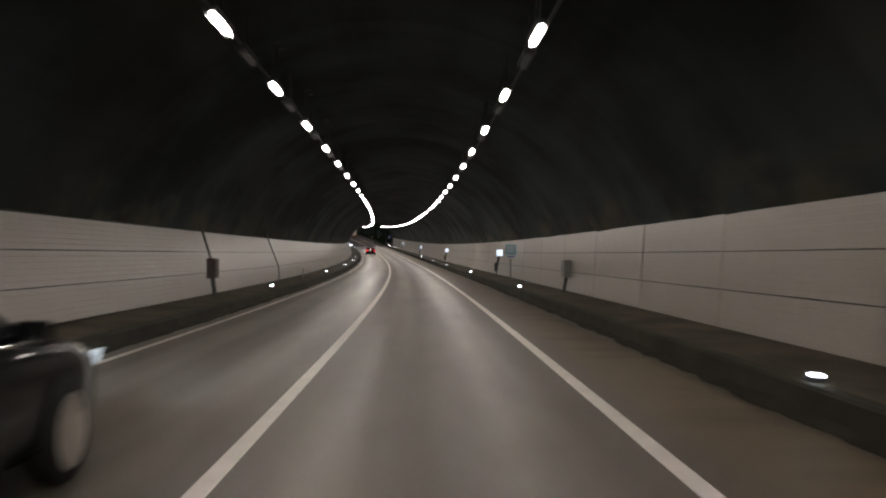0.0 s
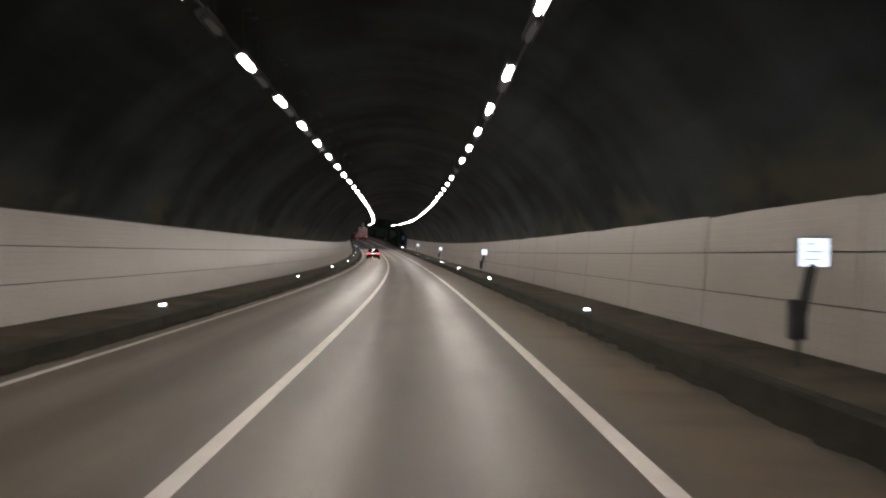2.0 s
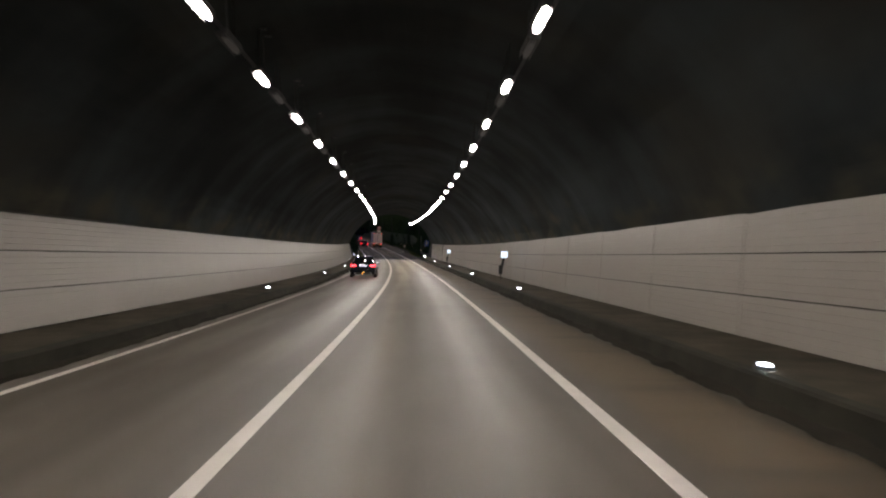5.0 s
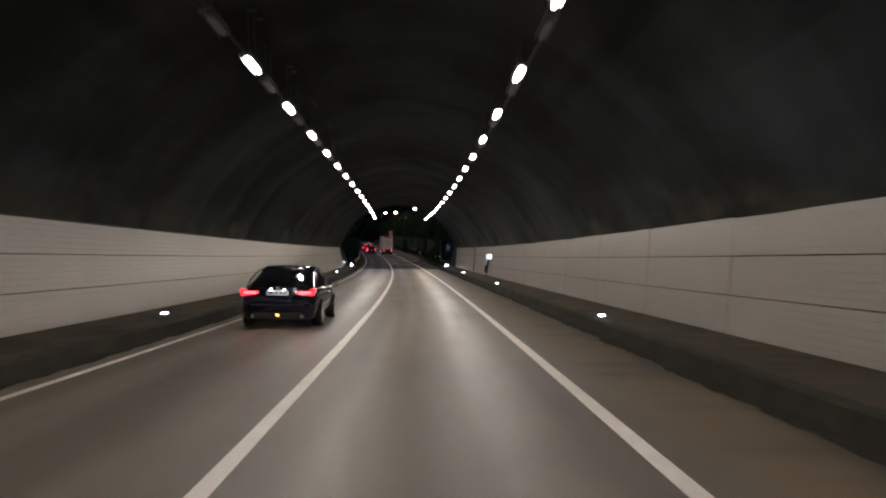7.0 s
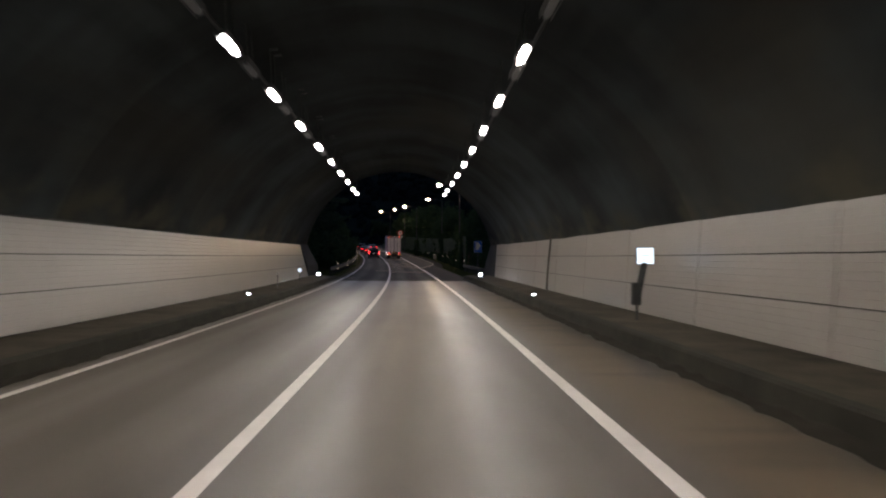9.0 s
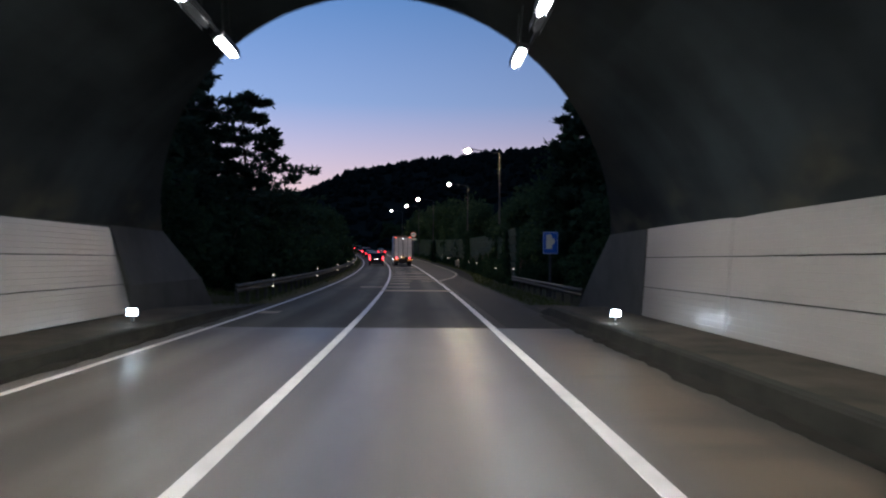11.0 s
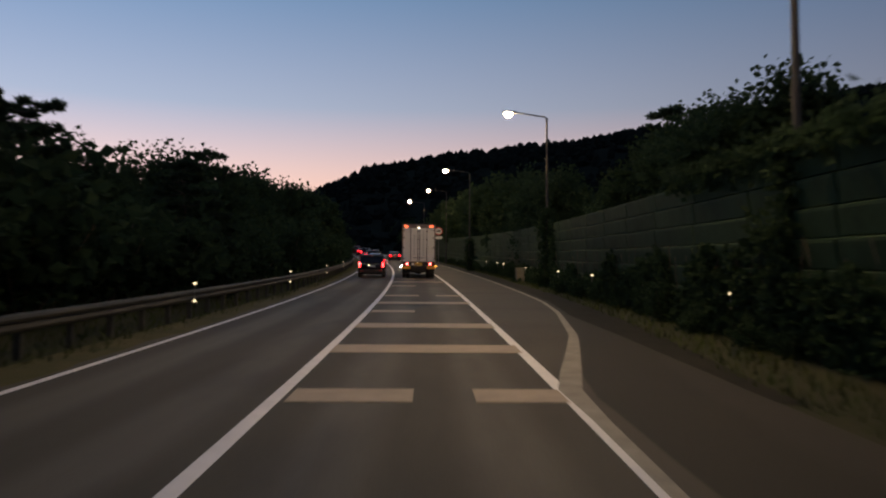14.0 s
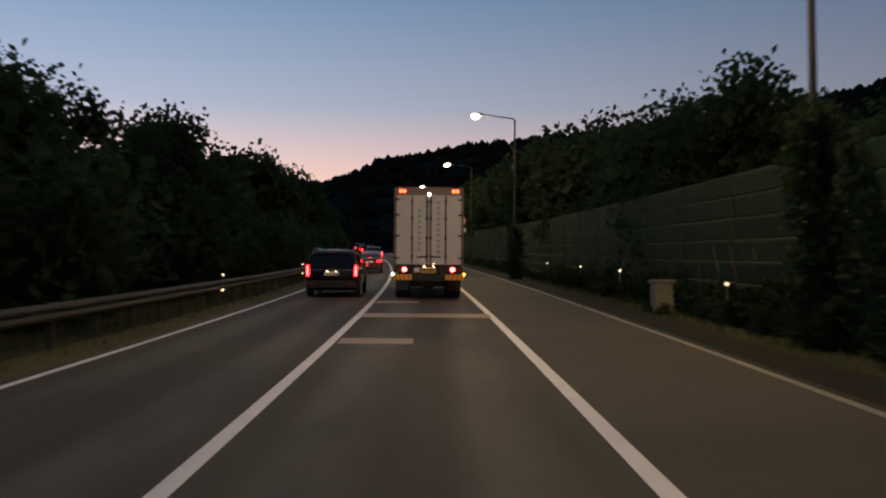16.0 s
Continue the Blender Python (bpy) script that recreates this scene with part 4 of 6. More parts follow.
def broad_tree(height, spread, seed, label, many=92, leaf=0.28, low=0.18):
    rng = random.Random(seed)
    e = empty("tree", Matrix(), label, "tree", "roadside trees")
    bm = bmesh.new()
    top = Vector((rng.uniform(-0.3, 0.3), rng.uniform(-0.3, 0.3), height * 0.72))
    base_r = 0.06 + height * 0.016
    pts = [Vector((0, 0, -0.4)), Vector((rng.uniform(-0.15, 0.15), rng.uniform(-0.15, 0.15), height * 0.3)), top]
    tube(bm, pts[0], pts[1], base_r, base_r * 0.7, 8)
    tube(bm, pts[1], pts[2], base_r * 0.7, base_r * 0.2, 8)
    verts, faces = [], []
    for k in range(15):
        f = rng.uniform(low, 1.0)
        o = pts[1].lerp(pts[2], max(f - 0.2, 0.0)) if f > 0.3 else pts[0].lerp(pts[1], 0.5 + f)
        ang = k * 2.4 + rng.uniform(-0.4, 0.4)
        reach = spread * rng.uniform(0.55, 1.0) * (1.05 - 0.55 * f)
        tip = o + Vector((math.cos(ang) * reach, math.sin(ang) * reach, rng.uniform(0.05, 0.26) * height))
        tube(bm, o, tip, base_r * 0.32, base_r * 0.06, 5)
        leaf_cards(verts, faces, o.lerp(tip, 0.6), spread * 0.36, 34, leaf * 2.4, rng, 0.7)
        for q in (0.45, 0.75, 1.0):
            c = o.lerp(tip, q) + Vector((rng.gauss(0, 0.2), rng.gauss(0, 0.2), rng.gauss(0, 0.2)))
            leaf_cards(verts, faces, c, spread * rng.uniform(0.24, 0.42), many, leaf, rng, 0.7)
    leaf_cards(verts, faces, top + Vector((0, 0, height * 0.12)), spread * 0.45, int(many * 2.5), leaf, rng, 0.9)
    part("trunk", bm, BARK, e)
    obj("crown", mesh_of("crown", verts, faces, LEAF), e)
    return e


def tuft(verts, faces, c, way, n, size, rng):
    """A brush of needle sprays that spread round the way of the twig."""
    for _ in range(n):
        ax = (way + Vector((rng.gauss(0, 0.55), rng.gauss(0, 0.55), rng.gauss(0.15, 0.42)))).normalized()
        bx = Matrix.Rotation(rng.uniform(0, 6.28), 3, ax) @ ax.orthogonal().normalized()
        p = c + Vector((rng.gauss(0, 0.12), rng.gauss(0, 0.12), rng.gauss(0, 0.07)))
        l, w = size * rng.uniform(0.7, 1.3), size * rng.uniform(0.14, 0.26)
        o = len(verts)
        verts += [p, p + ax * l * 0.45 + bx * w, p + ax * l, p + ax * l * 0.45 - bx * w]
        faces += [(o, o + 1, o + 2), (o, o + 2, o + 3)]


def pine_tree(height, spread, seed, label):
    """A pine: whorls of long level limbs, forked twigs and flat brushes of needles, with gaps between the layers."""
    rng = random.Random(seed)
    e = empty("tree", Matrix(), label, "pine tree", "roadside trees")
    bm = bmesh.new()
    base_r = 0.05 + height * 0.014
    pts = [Vector((0, 0, -0.4))]
    for i in range(1, 6):
        pts.append(Vector((rng.uniform(-0.2, 0.2) * i * 0.5, rng.uniform(-0.2, 0.2) * i * 0.5, height * i / 5.2)))
    for i in range(5):
        tube(bm, pts[i], pts[i + 1], base_r * (1 - i / 5.5), base_r * (1 - (i + 1) / 5.5), 7)
    verts, faces = [], []
    whorls = 9
    for k in range(whorls):
        f = 0.22 + 0.74 * k / (whorls - 1)
        i = min(int(f * 5), 4)
        o = pts[i].lerp(pts[i + 1], f * 5 - i)
        for q in range(5 if k < 7 else 4):
            ang = q * 1.26 + k * 0.7 + rng.uniform(-0.3, 0.3)
            reach = spread * rng.uniform(0.6, 1.1) * (1.08 - 0.80 * f)
            out = Vector((math.cos(ang), math.sin(ang), 0))
            side = Vector((-out.y, out.x, 0))
            rise = rng.uniform(-0.02, 0.22)
            mid = o + out * reach * 0.55 + Vector((0, 0, reach * rise * 0.3 + rng.uniform(-0.25, 0.25)))
            tip = o + out * reach + Vector((0, 0, reach * rise + rng.uniform(-0.25, 0.25)))
            tube(bm, o, mid, base_r * 0.26, base_r * 0.15, 4)
            tube(bm, mid, tip, base_r * 0.15, base_r * 0.03, 4)
            tuft(verts, faces, tip, out, 26, 0.44, rng)
            for g in (0.3, 0.45, 0.6, 0.75, 0.9):
                a = o.lerp(mid, g / 0.55) if g < 0.55 else mid.lerp(tip, (g - 0.55) / 0.45)
                for sd in (-1, 1):
                    twig = out * rng.uniform(0.25, 0.6) * reach * 0.4 + side * sd * reach * rng.uniform(0.12, 0.34) * (1.2 - g * 0.6) + Vector((0, 0, rng.uniform(0.0, 0.2)))
                    tube(bm, a, a + twig, base_r * 0.06, base_r * 0.02, 3)
                    tuft(verts, faces, a + twig, twig.normalized(), 16, 0.43, rng)
                    tuft(verts, faces, a + twig * 0.55, twig.normalized(), 11, 0.42, rng)
    tuft(verts, faces, pts[5], Vector((0, 0, 1)), 90, 0.5, rng)
    part("trunk", bm, BARK, e)
    obj("crown", mesh_of("crown", verts, faces, NEEDLE), e)
    return e


def shrub(seed):
    rng = random.Random(seed)
    e = empty("shrub", Matrix(), "dense dark roadside shrub", "shrub", "roadside shrubs")
    bm = bmesh.new()
    verts, faces = [], []
    for k in range(9):
        ang = k * 2.4
        tip = Vector((math.cos(ang) * rng.uniform(0.4, 1.3), math.sin(ang) * rng.uniform(0.4, 1.3), rng.uniform(0.8, 2.6)))
        tube(bm, (0, 0, -0.2), tip, 0.035, 0.01, 5)
        leaf_cards(verts, faces, tip, 0.75, 64, 0.29, rng, 0.8)
        leaf_cards(verts, faces, tip * 0.55, 0.75, 40, 0.29, rng, 0.8)
    part("trunk", bm, BARK, e)
    obj("foliage", mesh_of("foliage", verts, faces, LEAF), e)
    return e


BROAD = [broad_tree(8.0, 3.2, 11, "dark leafy roadside tree with an uneven crown"), broad_tree(8.0, 2.7, 12, "dark leafy roadside tree with an open crown"), broad_tree(8.0, 3.6, 13, "spreading dark leafy tree")]
WOODS = [broad_tree(8.0, 3.2, 14, "dark leafy tree in the belt behind the road", 42, 0.42), broad_tree(8.0, 3.5, 15, "dark leafy tree with a wide crown in the far belt", 42, 0.42)]
PINES = [pine_tree(13.0, 6.8, 21, "tall dark pine with layered limbs"), pine_tree(13.0, 5.9, 22, "tall dark pine with sparse upper limbs"), pine_tree(13.0, 4.0, 23, "dark pine with short layered limbs")]
SHRUBS = [shrub(31), shrub(32)]
used = set()


def plant(proto, s, u, scale, turn, dz=0.0):
    p = at(s, u, 0)
    z = RZ_at(s) + max(side_z(s, u), -0.2) + dz
    m = Matrix.Translation((p.x, p.y, z - 0.1)) @ Matrix.Rotation(turn, 4, "Z") @ Matrix.Scale(scale, 4)
    if proto.name not in used:
        used.add(proto.name)
        proto.matrix_basis = m
        return proto
    c = copy_thing(proto, Matrix.Identity(4))
    c.matrix_basis = m
    return c


def RZ_at(s):
    return float(np.interp(s, GS, RZ))


rng = random.Random(77)
# tall pines beside the portal on the median side
for s, u, sc, t, k in ((260.7, -13.0, 1.0, 0.3, 0), (267.2, -16.5, 1.05, 1.7, 1), (277.0, -11.5, 0.98, 2.9, 0), (272.5, -13.9, 0.88, 4.1, 1), (270.7, -19.5, 1.15, 5.0, 0), (255.7, -14.5, 1.05, 3.3, 1), (279.0, -17.0, 0.9, 0.9, 0), (251.7, -19.5, 1.2, 2.0, 0),
                       (285.0, -11.2, 0.5, 0.2, 1), (270.5, -15.8, 0.75, 3.0, 0), (264.5, -14.8, 0.72, 1.2, 1), (281.5, -14.6, 0.68, 5.2, 1), (274.0, -11.4, 0.55, 0.7, 0)):
    plant(PINES[k], s, u, sc, t)
# trees opposite them; one holds its boughs out over the shoulder
plant(broad_tree(9.0, 4.3, 16, "dark leafy tree with boughs held out over the road's edge", 110, 0.26, 0.42), 263.6, 9.0, 0.92, 0.8)
for s, u, sc, t in ((265.2, 9.8, 0.72, 2.2), (268.7, 14.5, 0.7, 0.4), (261.2, 9.0, 0.95, 1.2), (263.2, 9.2, 0.9, 4.4), (256.7, 11.0, 0.95, 3.9), (258.6, 10.8, 0.85, 0.6)):
    plant(PINES[2], s, u, sc, t)


def belt(s0, s1, step, u0, u1, h0, h1, protos, unit):
    s = s0
    while s < s1:
        u = rng.uniform(u0, u1)
        plant(rng.choice(protos), s + rng.uniform(-1, 1), u, rng.uniform(h0, h1) / unit, rng.uniform(0, 6.28))
        s += step * rng.uniform(0.7, 1.3)


belt(283.7, 310.7, 3.6, -16, -11, 5.3, 6.5, BROAD, 8.6)
belt(284.7, 358.7, 4.5, -24, -17, 5.2, 6.4, WOODS, 8.6)
belt(310.7, 341.0, 3.8, -15, -10.5, 7.0, 8.6, BROAD, 8.6)
belt(341.0, 353.7, 4.4, -15, -10.5, 6.6, 7.6, BROAD, 8.6)
belt(258.0, 284.0, 3.2, -23, -15, 7.0, 9.0, WOODS, 8.6)
belt(353.7, 428.7, 4.6, -16, -10.8, 9.6, 11.2, WOODS, 8.6)
belt(428.7, 608.7, 8.0, -18, -11, 8.5, 11.0, WOODS, 8.6)
belt(248.7, 428.7, 2.6, -10.2, -8.2, 0.9, 1.5, SHRUBS, 1.0)
belt(248.7, 428.7, 2.6, -14, -10.5, 1.2, 1.9, SHRUBS, 1.0)
belt(254.0, 265.0, 2.2, 10.5, 13.0, 10.0, 11.5, BROAD, 8.6)
belt(288.7, 299.5, 3.4, 11.5, 13.5, 4.6, 5.8, BROAD, 8.6)
belt(301.5, 307.5, 2.6, 11.2, 12.6, 7.5, 8.2, BROAD, 8.6)
belt(306.7, 313, 3.0, 12.5, 14.0, 8.0, 9.0, BROAD, 8.6)
belt(300.0, 308.0, 1.6, 12.5, 14.5, 7.6, 8.8, BROAD, 8.6)
belt(317.7, 329, 3.0, 9.8, 12.5, 5.8, 6.8, BROAD, 8.6)
belt(329, 352, 2.6, 9.6, 12.5, 7.4, 8.8, BROAD, 8.6)
belt(352, 428.7, 3.8, 9.8, 13, 9.5, 12.0, WOODS, 8.6)
belt(428.7, 568.7, 9.0, 10, 16, 6.0, 9.0, WOODS, 8.6)
belt(272.7, 308.7, 5.0, 14, 20, 4.0, 6.0, WOODS, 8.6)
belt(251.7, 271.7, 2.2, 8.2, 11.5, 0.9, 1.6, SHRUBS, 1.0)
for k in range(42):
    s = 277.5 + 3.1 * k + rng.uniform(-1, 1)
    plant(rng.choice(SHRUBS), s, barrier_u(s) - 0.35, rng.uniform(0.22, 0.5), rng.uniform(0, 6.28))
belt(265.5, 276.0, 1.7, 8.0, 10.5, 0.8, 1.2, SHRUBS, 1.0)
belt(268.0, 275.0, 0.9, 7.3, 8.1, 0.4, 0.65, SHRUBS, 1.0)
belt(275.0, 292.0, 1.7, 10.5, 15.0, 1.0, 1.7, SHRUBS, 1.0)
belt(266.0, 290.0, 2.0, 14.0, 19.0, 1.2, 2.0, SHRUBS, 1.0)
for s, u, sc in ((251.2, 7.0, 0.9), (252.6, 8.0, 1.2), (250.0, 8.6, 1.3), (253.8, 7.2, 0.8)):
    plant(SHRUBS[0], s, u, sc, s)
plant(BROAD[0], 314.4, 11.9, 0.95, 1.0)
plant(BROAD[2], 316.5, 11.4, 0.72, 3.0)
for s, u, sc, t in ((332.0, 10.6, 0.50, 0.4), (335.6, 10.9, 0.52, 2.4), (328.5, 11.2, 0.44, 5.0), (314.7, 13.4, 0.68, 1.0), (323.0, -13.4, 0.6, 2.0), (291.0, -10.2, 0.43, 1.1), (287.0, -11.0, 0.50, 3.6), (293.5, -12.5, 0.45, 0.2), (305.5, -9.9, 0.44, 4.0)):
    plant(PINES[1], s, u, sc, t)

# verge grass: countless blades
rng = random.Random(8)
verts, faces = [], []
for k in range(16000):
    s = 244.7 + 150 * rng.random() ** 1.3
    if rng.random() < 0.6:
        u = -rng.uniform(5.7, 8.6)
    else:
        u = edge_u(s) + rng.uniform(0.15, 1.6)
        if s < 250.7:
            continue
    b = at(s, u, side_z(s, u if abs(u) > 6.21 else math.copysign(6.21, u)) - 0.02)
    h, w, t = rng.uniform(0.08, 0.30), rng.uniform(0.01, 0.025), rng.uniform(0, 6.28)
    dx, dy = math.cos(t), math.sin(t)
    o = len(verts)
    verts += [(b.x - dx * w, b.y - dy * w, b.z), (b.x + dx * w, b.y + dy * w, b.z), (b.x + dy * h * 0.5, b.y - dx * h * 0.5, b.z + h)]
    faces.append((o, o + 1, o + 2))
tagged(obj("grass", mesh_of("grass", verts, faces, GRASS)), "rough uncut grass along the verge", "grass", kind="stuff")


# ---- guardrails, barrier, street lamps, signs ----
e = empty("concrete_block", stand(327.8, 7.1, side_z(327.8, 7.1) - 0.1), "pale concrete block standing at the foot of the barrier", "concrete block")
bm = bmesh.new()
box(bm, -0.42, 0.42, -0.32, 0.32, 0.0, 0.97, 0.03)
part("body", bm, PALE_CONCRETE, e)
bm = bmesh.new()
box(bm, -0.46, 0.46, -0.36, 0.36, 0.97, 1.07, 0.02)
part("cap", bm, PALE_CONCRETE, e)


def guardrail(s0, s1, u, zc, name_label):
    sg = 1 if u > 0 else -1
    e = empty("guardrail", stand(s0, u, 0), name_label, "guardrail", kind="structure")
    inv = e.matrix_basis.inverted()
    w = [(0, 0.155), (-0.05, 0.125), (-0.075, 0.08), (-0.05, 0.03), (0.0, 0.0), (-0.05, -0.03), (-0.075, -0.08), (-0.05, -0.125), (0, -0.155)]
    pr = [(u + sg * du, zc + dz) for du, dz in w] + [(u + sg * (du + 0.012), zc + dz) for du, dz in reversed(w)]
    me = ribbon("beam", s0, s1, 2.0, pr, RAIL, closed=True, cap=True)
    me.transform(inv)
    obj("beam", me, e)
    post = None
    s = s0 + 0.6
    while s < s1 - 0.3:
        if post is None:
            bm = bmesh.new()
            box(bm, 0.02 if sg > 0 else -0.14, 0.14 if sg > 0 else -0.02, -0.05, 0.05, -0.6, zc + 0.16, 0.008)
            ob = part("post", bm, RAIL, e)
            post = ob
        else:
            ob = obj("post", post.data, e)
        ob.matrix_basis = inv @ stand(s, u, 0)
        s += 2.0 if s < 408.7 else 4.0
    return e


guardrail(249.2, 568.7, -6.45, 0.62, "weathered steel beam guardrail on posts beside the verge")
guardrail(250.2, 271.2, 5.95, 0.52, "weathered steel beam guardrail leading from the portal to the barrier")


def delineator(s, u, z, label="small pale reflector with added glow on a bracket above the rail", twin=False):
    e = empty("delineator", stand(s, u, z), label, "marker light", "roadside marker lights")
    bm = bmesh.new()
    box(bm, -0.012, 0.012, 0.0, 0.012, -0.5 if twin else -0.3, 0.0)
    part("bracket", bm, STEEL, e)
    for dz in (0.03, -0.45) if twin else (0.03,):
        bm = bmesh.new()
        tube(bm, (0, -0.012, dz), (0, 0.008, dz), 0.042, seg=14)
        part("lens", bm, REFLECT, e, "reflector lens with added glow")
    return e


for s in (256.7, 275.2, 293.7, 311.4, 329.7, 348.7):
    delineator(s, -6.36, 0.92, "twin pale reflectors with added glow above and below the rail", True)
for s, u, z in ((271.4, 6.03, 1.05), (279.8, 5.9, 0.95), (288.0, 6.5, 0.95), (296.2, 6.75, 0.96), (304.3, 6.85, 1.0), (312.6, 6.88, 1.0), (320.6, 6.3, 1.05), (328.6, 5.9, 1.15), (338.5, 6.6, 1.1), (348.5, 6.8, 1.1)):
    delineator(s, u, z, "small pale reflector with added glow at the barrier foot")

def noise_barrier():
    """Steel posts with stacked green slabs, each leaning out at its foot like a planting trough."""
    e = empty("noise_barrier", stand(271.5, 6.27, 0), "tall dark green ribbed noise barrier between steel posts", "noise barrier", kind="structure")
    inv = e.matrix_basis.inverted()
    bay, top = 4.0, 3.72
    bm = bmesh.new()
    rows = 7
    h = top / rows
    y0, y1 = 0.03, bay - 0.03
    slab = bmesh.new()
    vs = [(-0.03, y0, 0.02), (-0.11, y0, h - 0.09), (-0.11, y0, h - 0.03), (-0.02, y0, h - 0.005), (0.10, y0, h - 0.005), (0.10, y0, 0.02)]
    a = [slab.verts.new(v) for v in vs]
    b = [slab.verts.new((x, y1, z)) for x, _, z in vs]
    for i in range(6):
        slab.faces.new((a[i], a[(i + 1) % 6], b[(i + 1) % 6], b[i]))
    slab.faces.new(a)
    slab.faces.new(list(reversed(b)))
    bm.free()
    slab_me = post_me = None
    n = 38
    for i in range(n):
        s = 271.5 + bay * i
        u, u2 = barrier_u(s), barrier_u(s + bay)
        turn = -math.degrees(math.atan2(u2 - u, bay))
        m = inv @ stand(s, u, -0.05, turn, follow=True)
        if post_me is None:
            p = bmesh.new()
            box(p, -0.02, 0.13, -0.028, 0.028, -0.5, top + 0.02, 0.006)
            post_me = part("post", p, BARRIER, e, m=m).data
        else:
            obj("post", post_me, e, m)
        for r in range(rows):
            mm = m @ Matrix.Translation((0, 0, r * h))
            if slab_me is None:
                slab_me = part("panel", slab, BARRIER, e, m=mm).data
            else:
                obj("panel", slab_me, e, mm)


noise_barrier()


def street_lamp(s, u_pole, u_head, z_head):
    e = empty("street_lamp", stand(s, u_pole, -0.1), "grey steel street lamp with a bright white head", "street lamp", "street lamps")
    z = z_head + 0.1
    bm = bmesh.new()
    tube(bm, (0, 0, 0), (0, 0, z - 0.35), 0.10, 0.055, 12)
    tube(bm, (0, 0, 0), (0, 0, 0.5), 0.15, 0.15, 12)
    part("pole", bm, POLE, e)
    bm = bmesh.new()
    r = u_pole - u_head
    tube(bm, (0, 0, z - 0.4), (0, 0, z - 0.2), 0.07, 0.06, 10)
    pts = [(0, 0, z - 0.25), (-0.12, 0, z - 0.12), (-0.5, 0, z - 0.08), (-r + 0.4, 0, z + 0.12)]
    for a, b in zip(pts, pts[1:]):
        tube(bm, a, b, 0.045, 0.04, 8)
    part("arm", bm, POLE, e)
    bm = bmesh.new()
    box(bm, -r - 0.32, -r + 0.42, -0.16, 0.16, z + 0.05, z + 0.17, 0.03)
    part("head", bm, HOUSING, e)
    # oversized globe lens: the lamp's glare is put into its shape
    bm = bmesh.new()
    bmesh.ops.create_uvsphere(bm, u_segments=16, v_segments=10, radius=1.0, matrix=Matrix.Translation((-r - 0.02, 0, z + 0.02)) @ Matrix.Diagonal((0.22, 0.17, 0.18, 1)))
    part("lens", bm, STREET_GLOW, e, "glowing white glass")


for s, up, uh, z in ((285.25, 6.77, 4.28, 10.08), (318.6, 7.28, 5.05, 10.0), (354.9, 5.85, 3.41, 10.1), (390.2, 6.6, 4.04, 10.4), (426.0, 6.9, 4.2, 10.4)):
    street_lamp(s, up, uh, z)

# blue layby sign
e = empty("road_sign", stand(258.7, 6.17, -0.05), "blue road sign with a cream emblem on a steel post", "road sign")
bm = bmesh.new()
tube(bm, (0, 0.085, 0), (0, 0.085, 3.05), 0.07, seg=12)
part("post", bm, POLE, e)
bm = bmesh.new()
box(bm, -0.36, 0.36, -0.012, 0.012, 2.03, 3.07, 0.01)
part("plate", bm, BLUE, e, "blue sheet")
bm = bmesh.new()
out = [(-0.20, 2.93), (-0.02, 2.96), (0.06, 2.91), (0.07, 2.78), (0.17, 2.75), (0.21, 2.64), (0.19, 2.53), (0.09, 2.46), (0.07, 2.28), (-0.21, 2.26)]
f = bm.faces.new([bm.verts.new((x, -0.02, z)) for x, z in out])
g = bmesh.ops.extrude_face_region(bm, geom=[f])
bmesh.ops.translate(bm, vec=(0, 0.006, 0), verts=[v for v in g["geom"] if isinstance(v, bmesh.types.BMVert)])
part("emblem", bm, CREAM, e, "cream emblem")
for x0, x1, z0, z1 in ((-0.335, 0.335, 2.05, 2.065), (-0.335, 0.335, 3.035, 3.05), (-0.34, -0.325, 2.065, 3.035), (0.325, 0.34, 2.065, 3.035)):
    bm = bmesh.new()
    box(bm, x0, x1, -0.017, -0.012, z0, z1)
    part("border", bm, WHITE, e)

# speed sign far along the road
e = empty("round_sign", stand(392.0, 5.7, -0.05), "round white speed sign with a red rim and a plate below", "road sign")
bm = bmesh.new()
tube(bm, (0, 0.05, 0), (0, 0.05, 5.2), 0.05, seg=10)
part("post", bm, STEEL, e)
bm = bmesh.new()
tube(bm, (0, -0.01, 4.7), (0, 0.01, 4.7), 0.58, seg=32)
part("rim", bm, mat("red_sheet", (0.6, 0.03, 0.03), 0.4), e)
bm = bmesh.new()
tube(bm, (0, -0.02, 4.7), (0, -0.012, 4.7), 0.45, seg=32)
part("disc", bm, WHITE, e)
bm = bmesh.new()
box(bm, -0.55, 0.55, -0.01, 0.01, 3.55, 3.95, 0.005)
part("plate", bm, WHITE, e)
bm = bmesh.new()
box(bm, -0.24, -0.03, -0.026, -0.021, 4.56, 4.84)
box(bm, 0.03, 0.24, -0.026, -0.021, 4.56, 4.84)
part("marking", bm, CABLE, e)

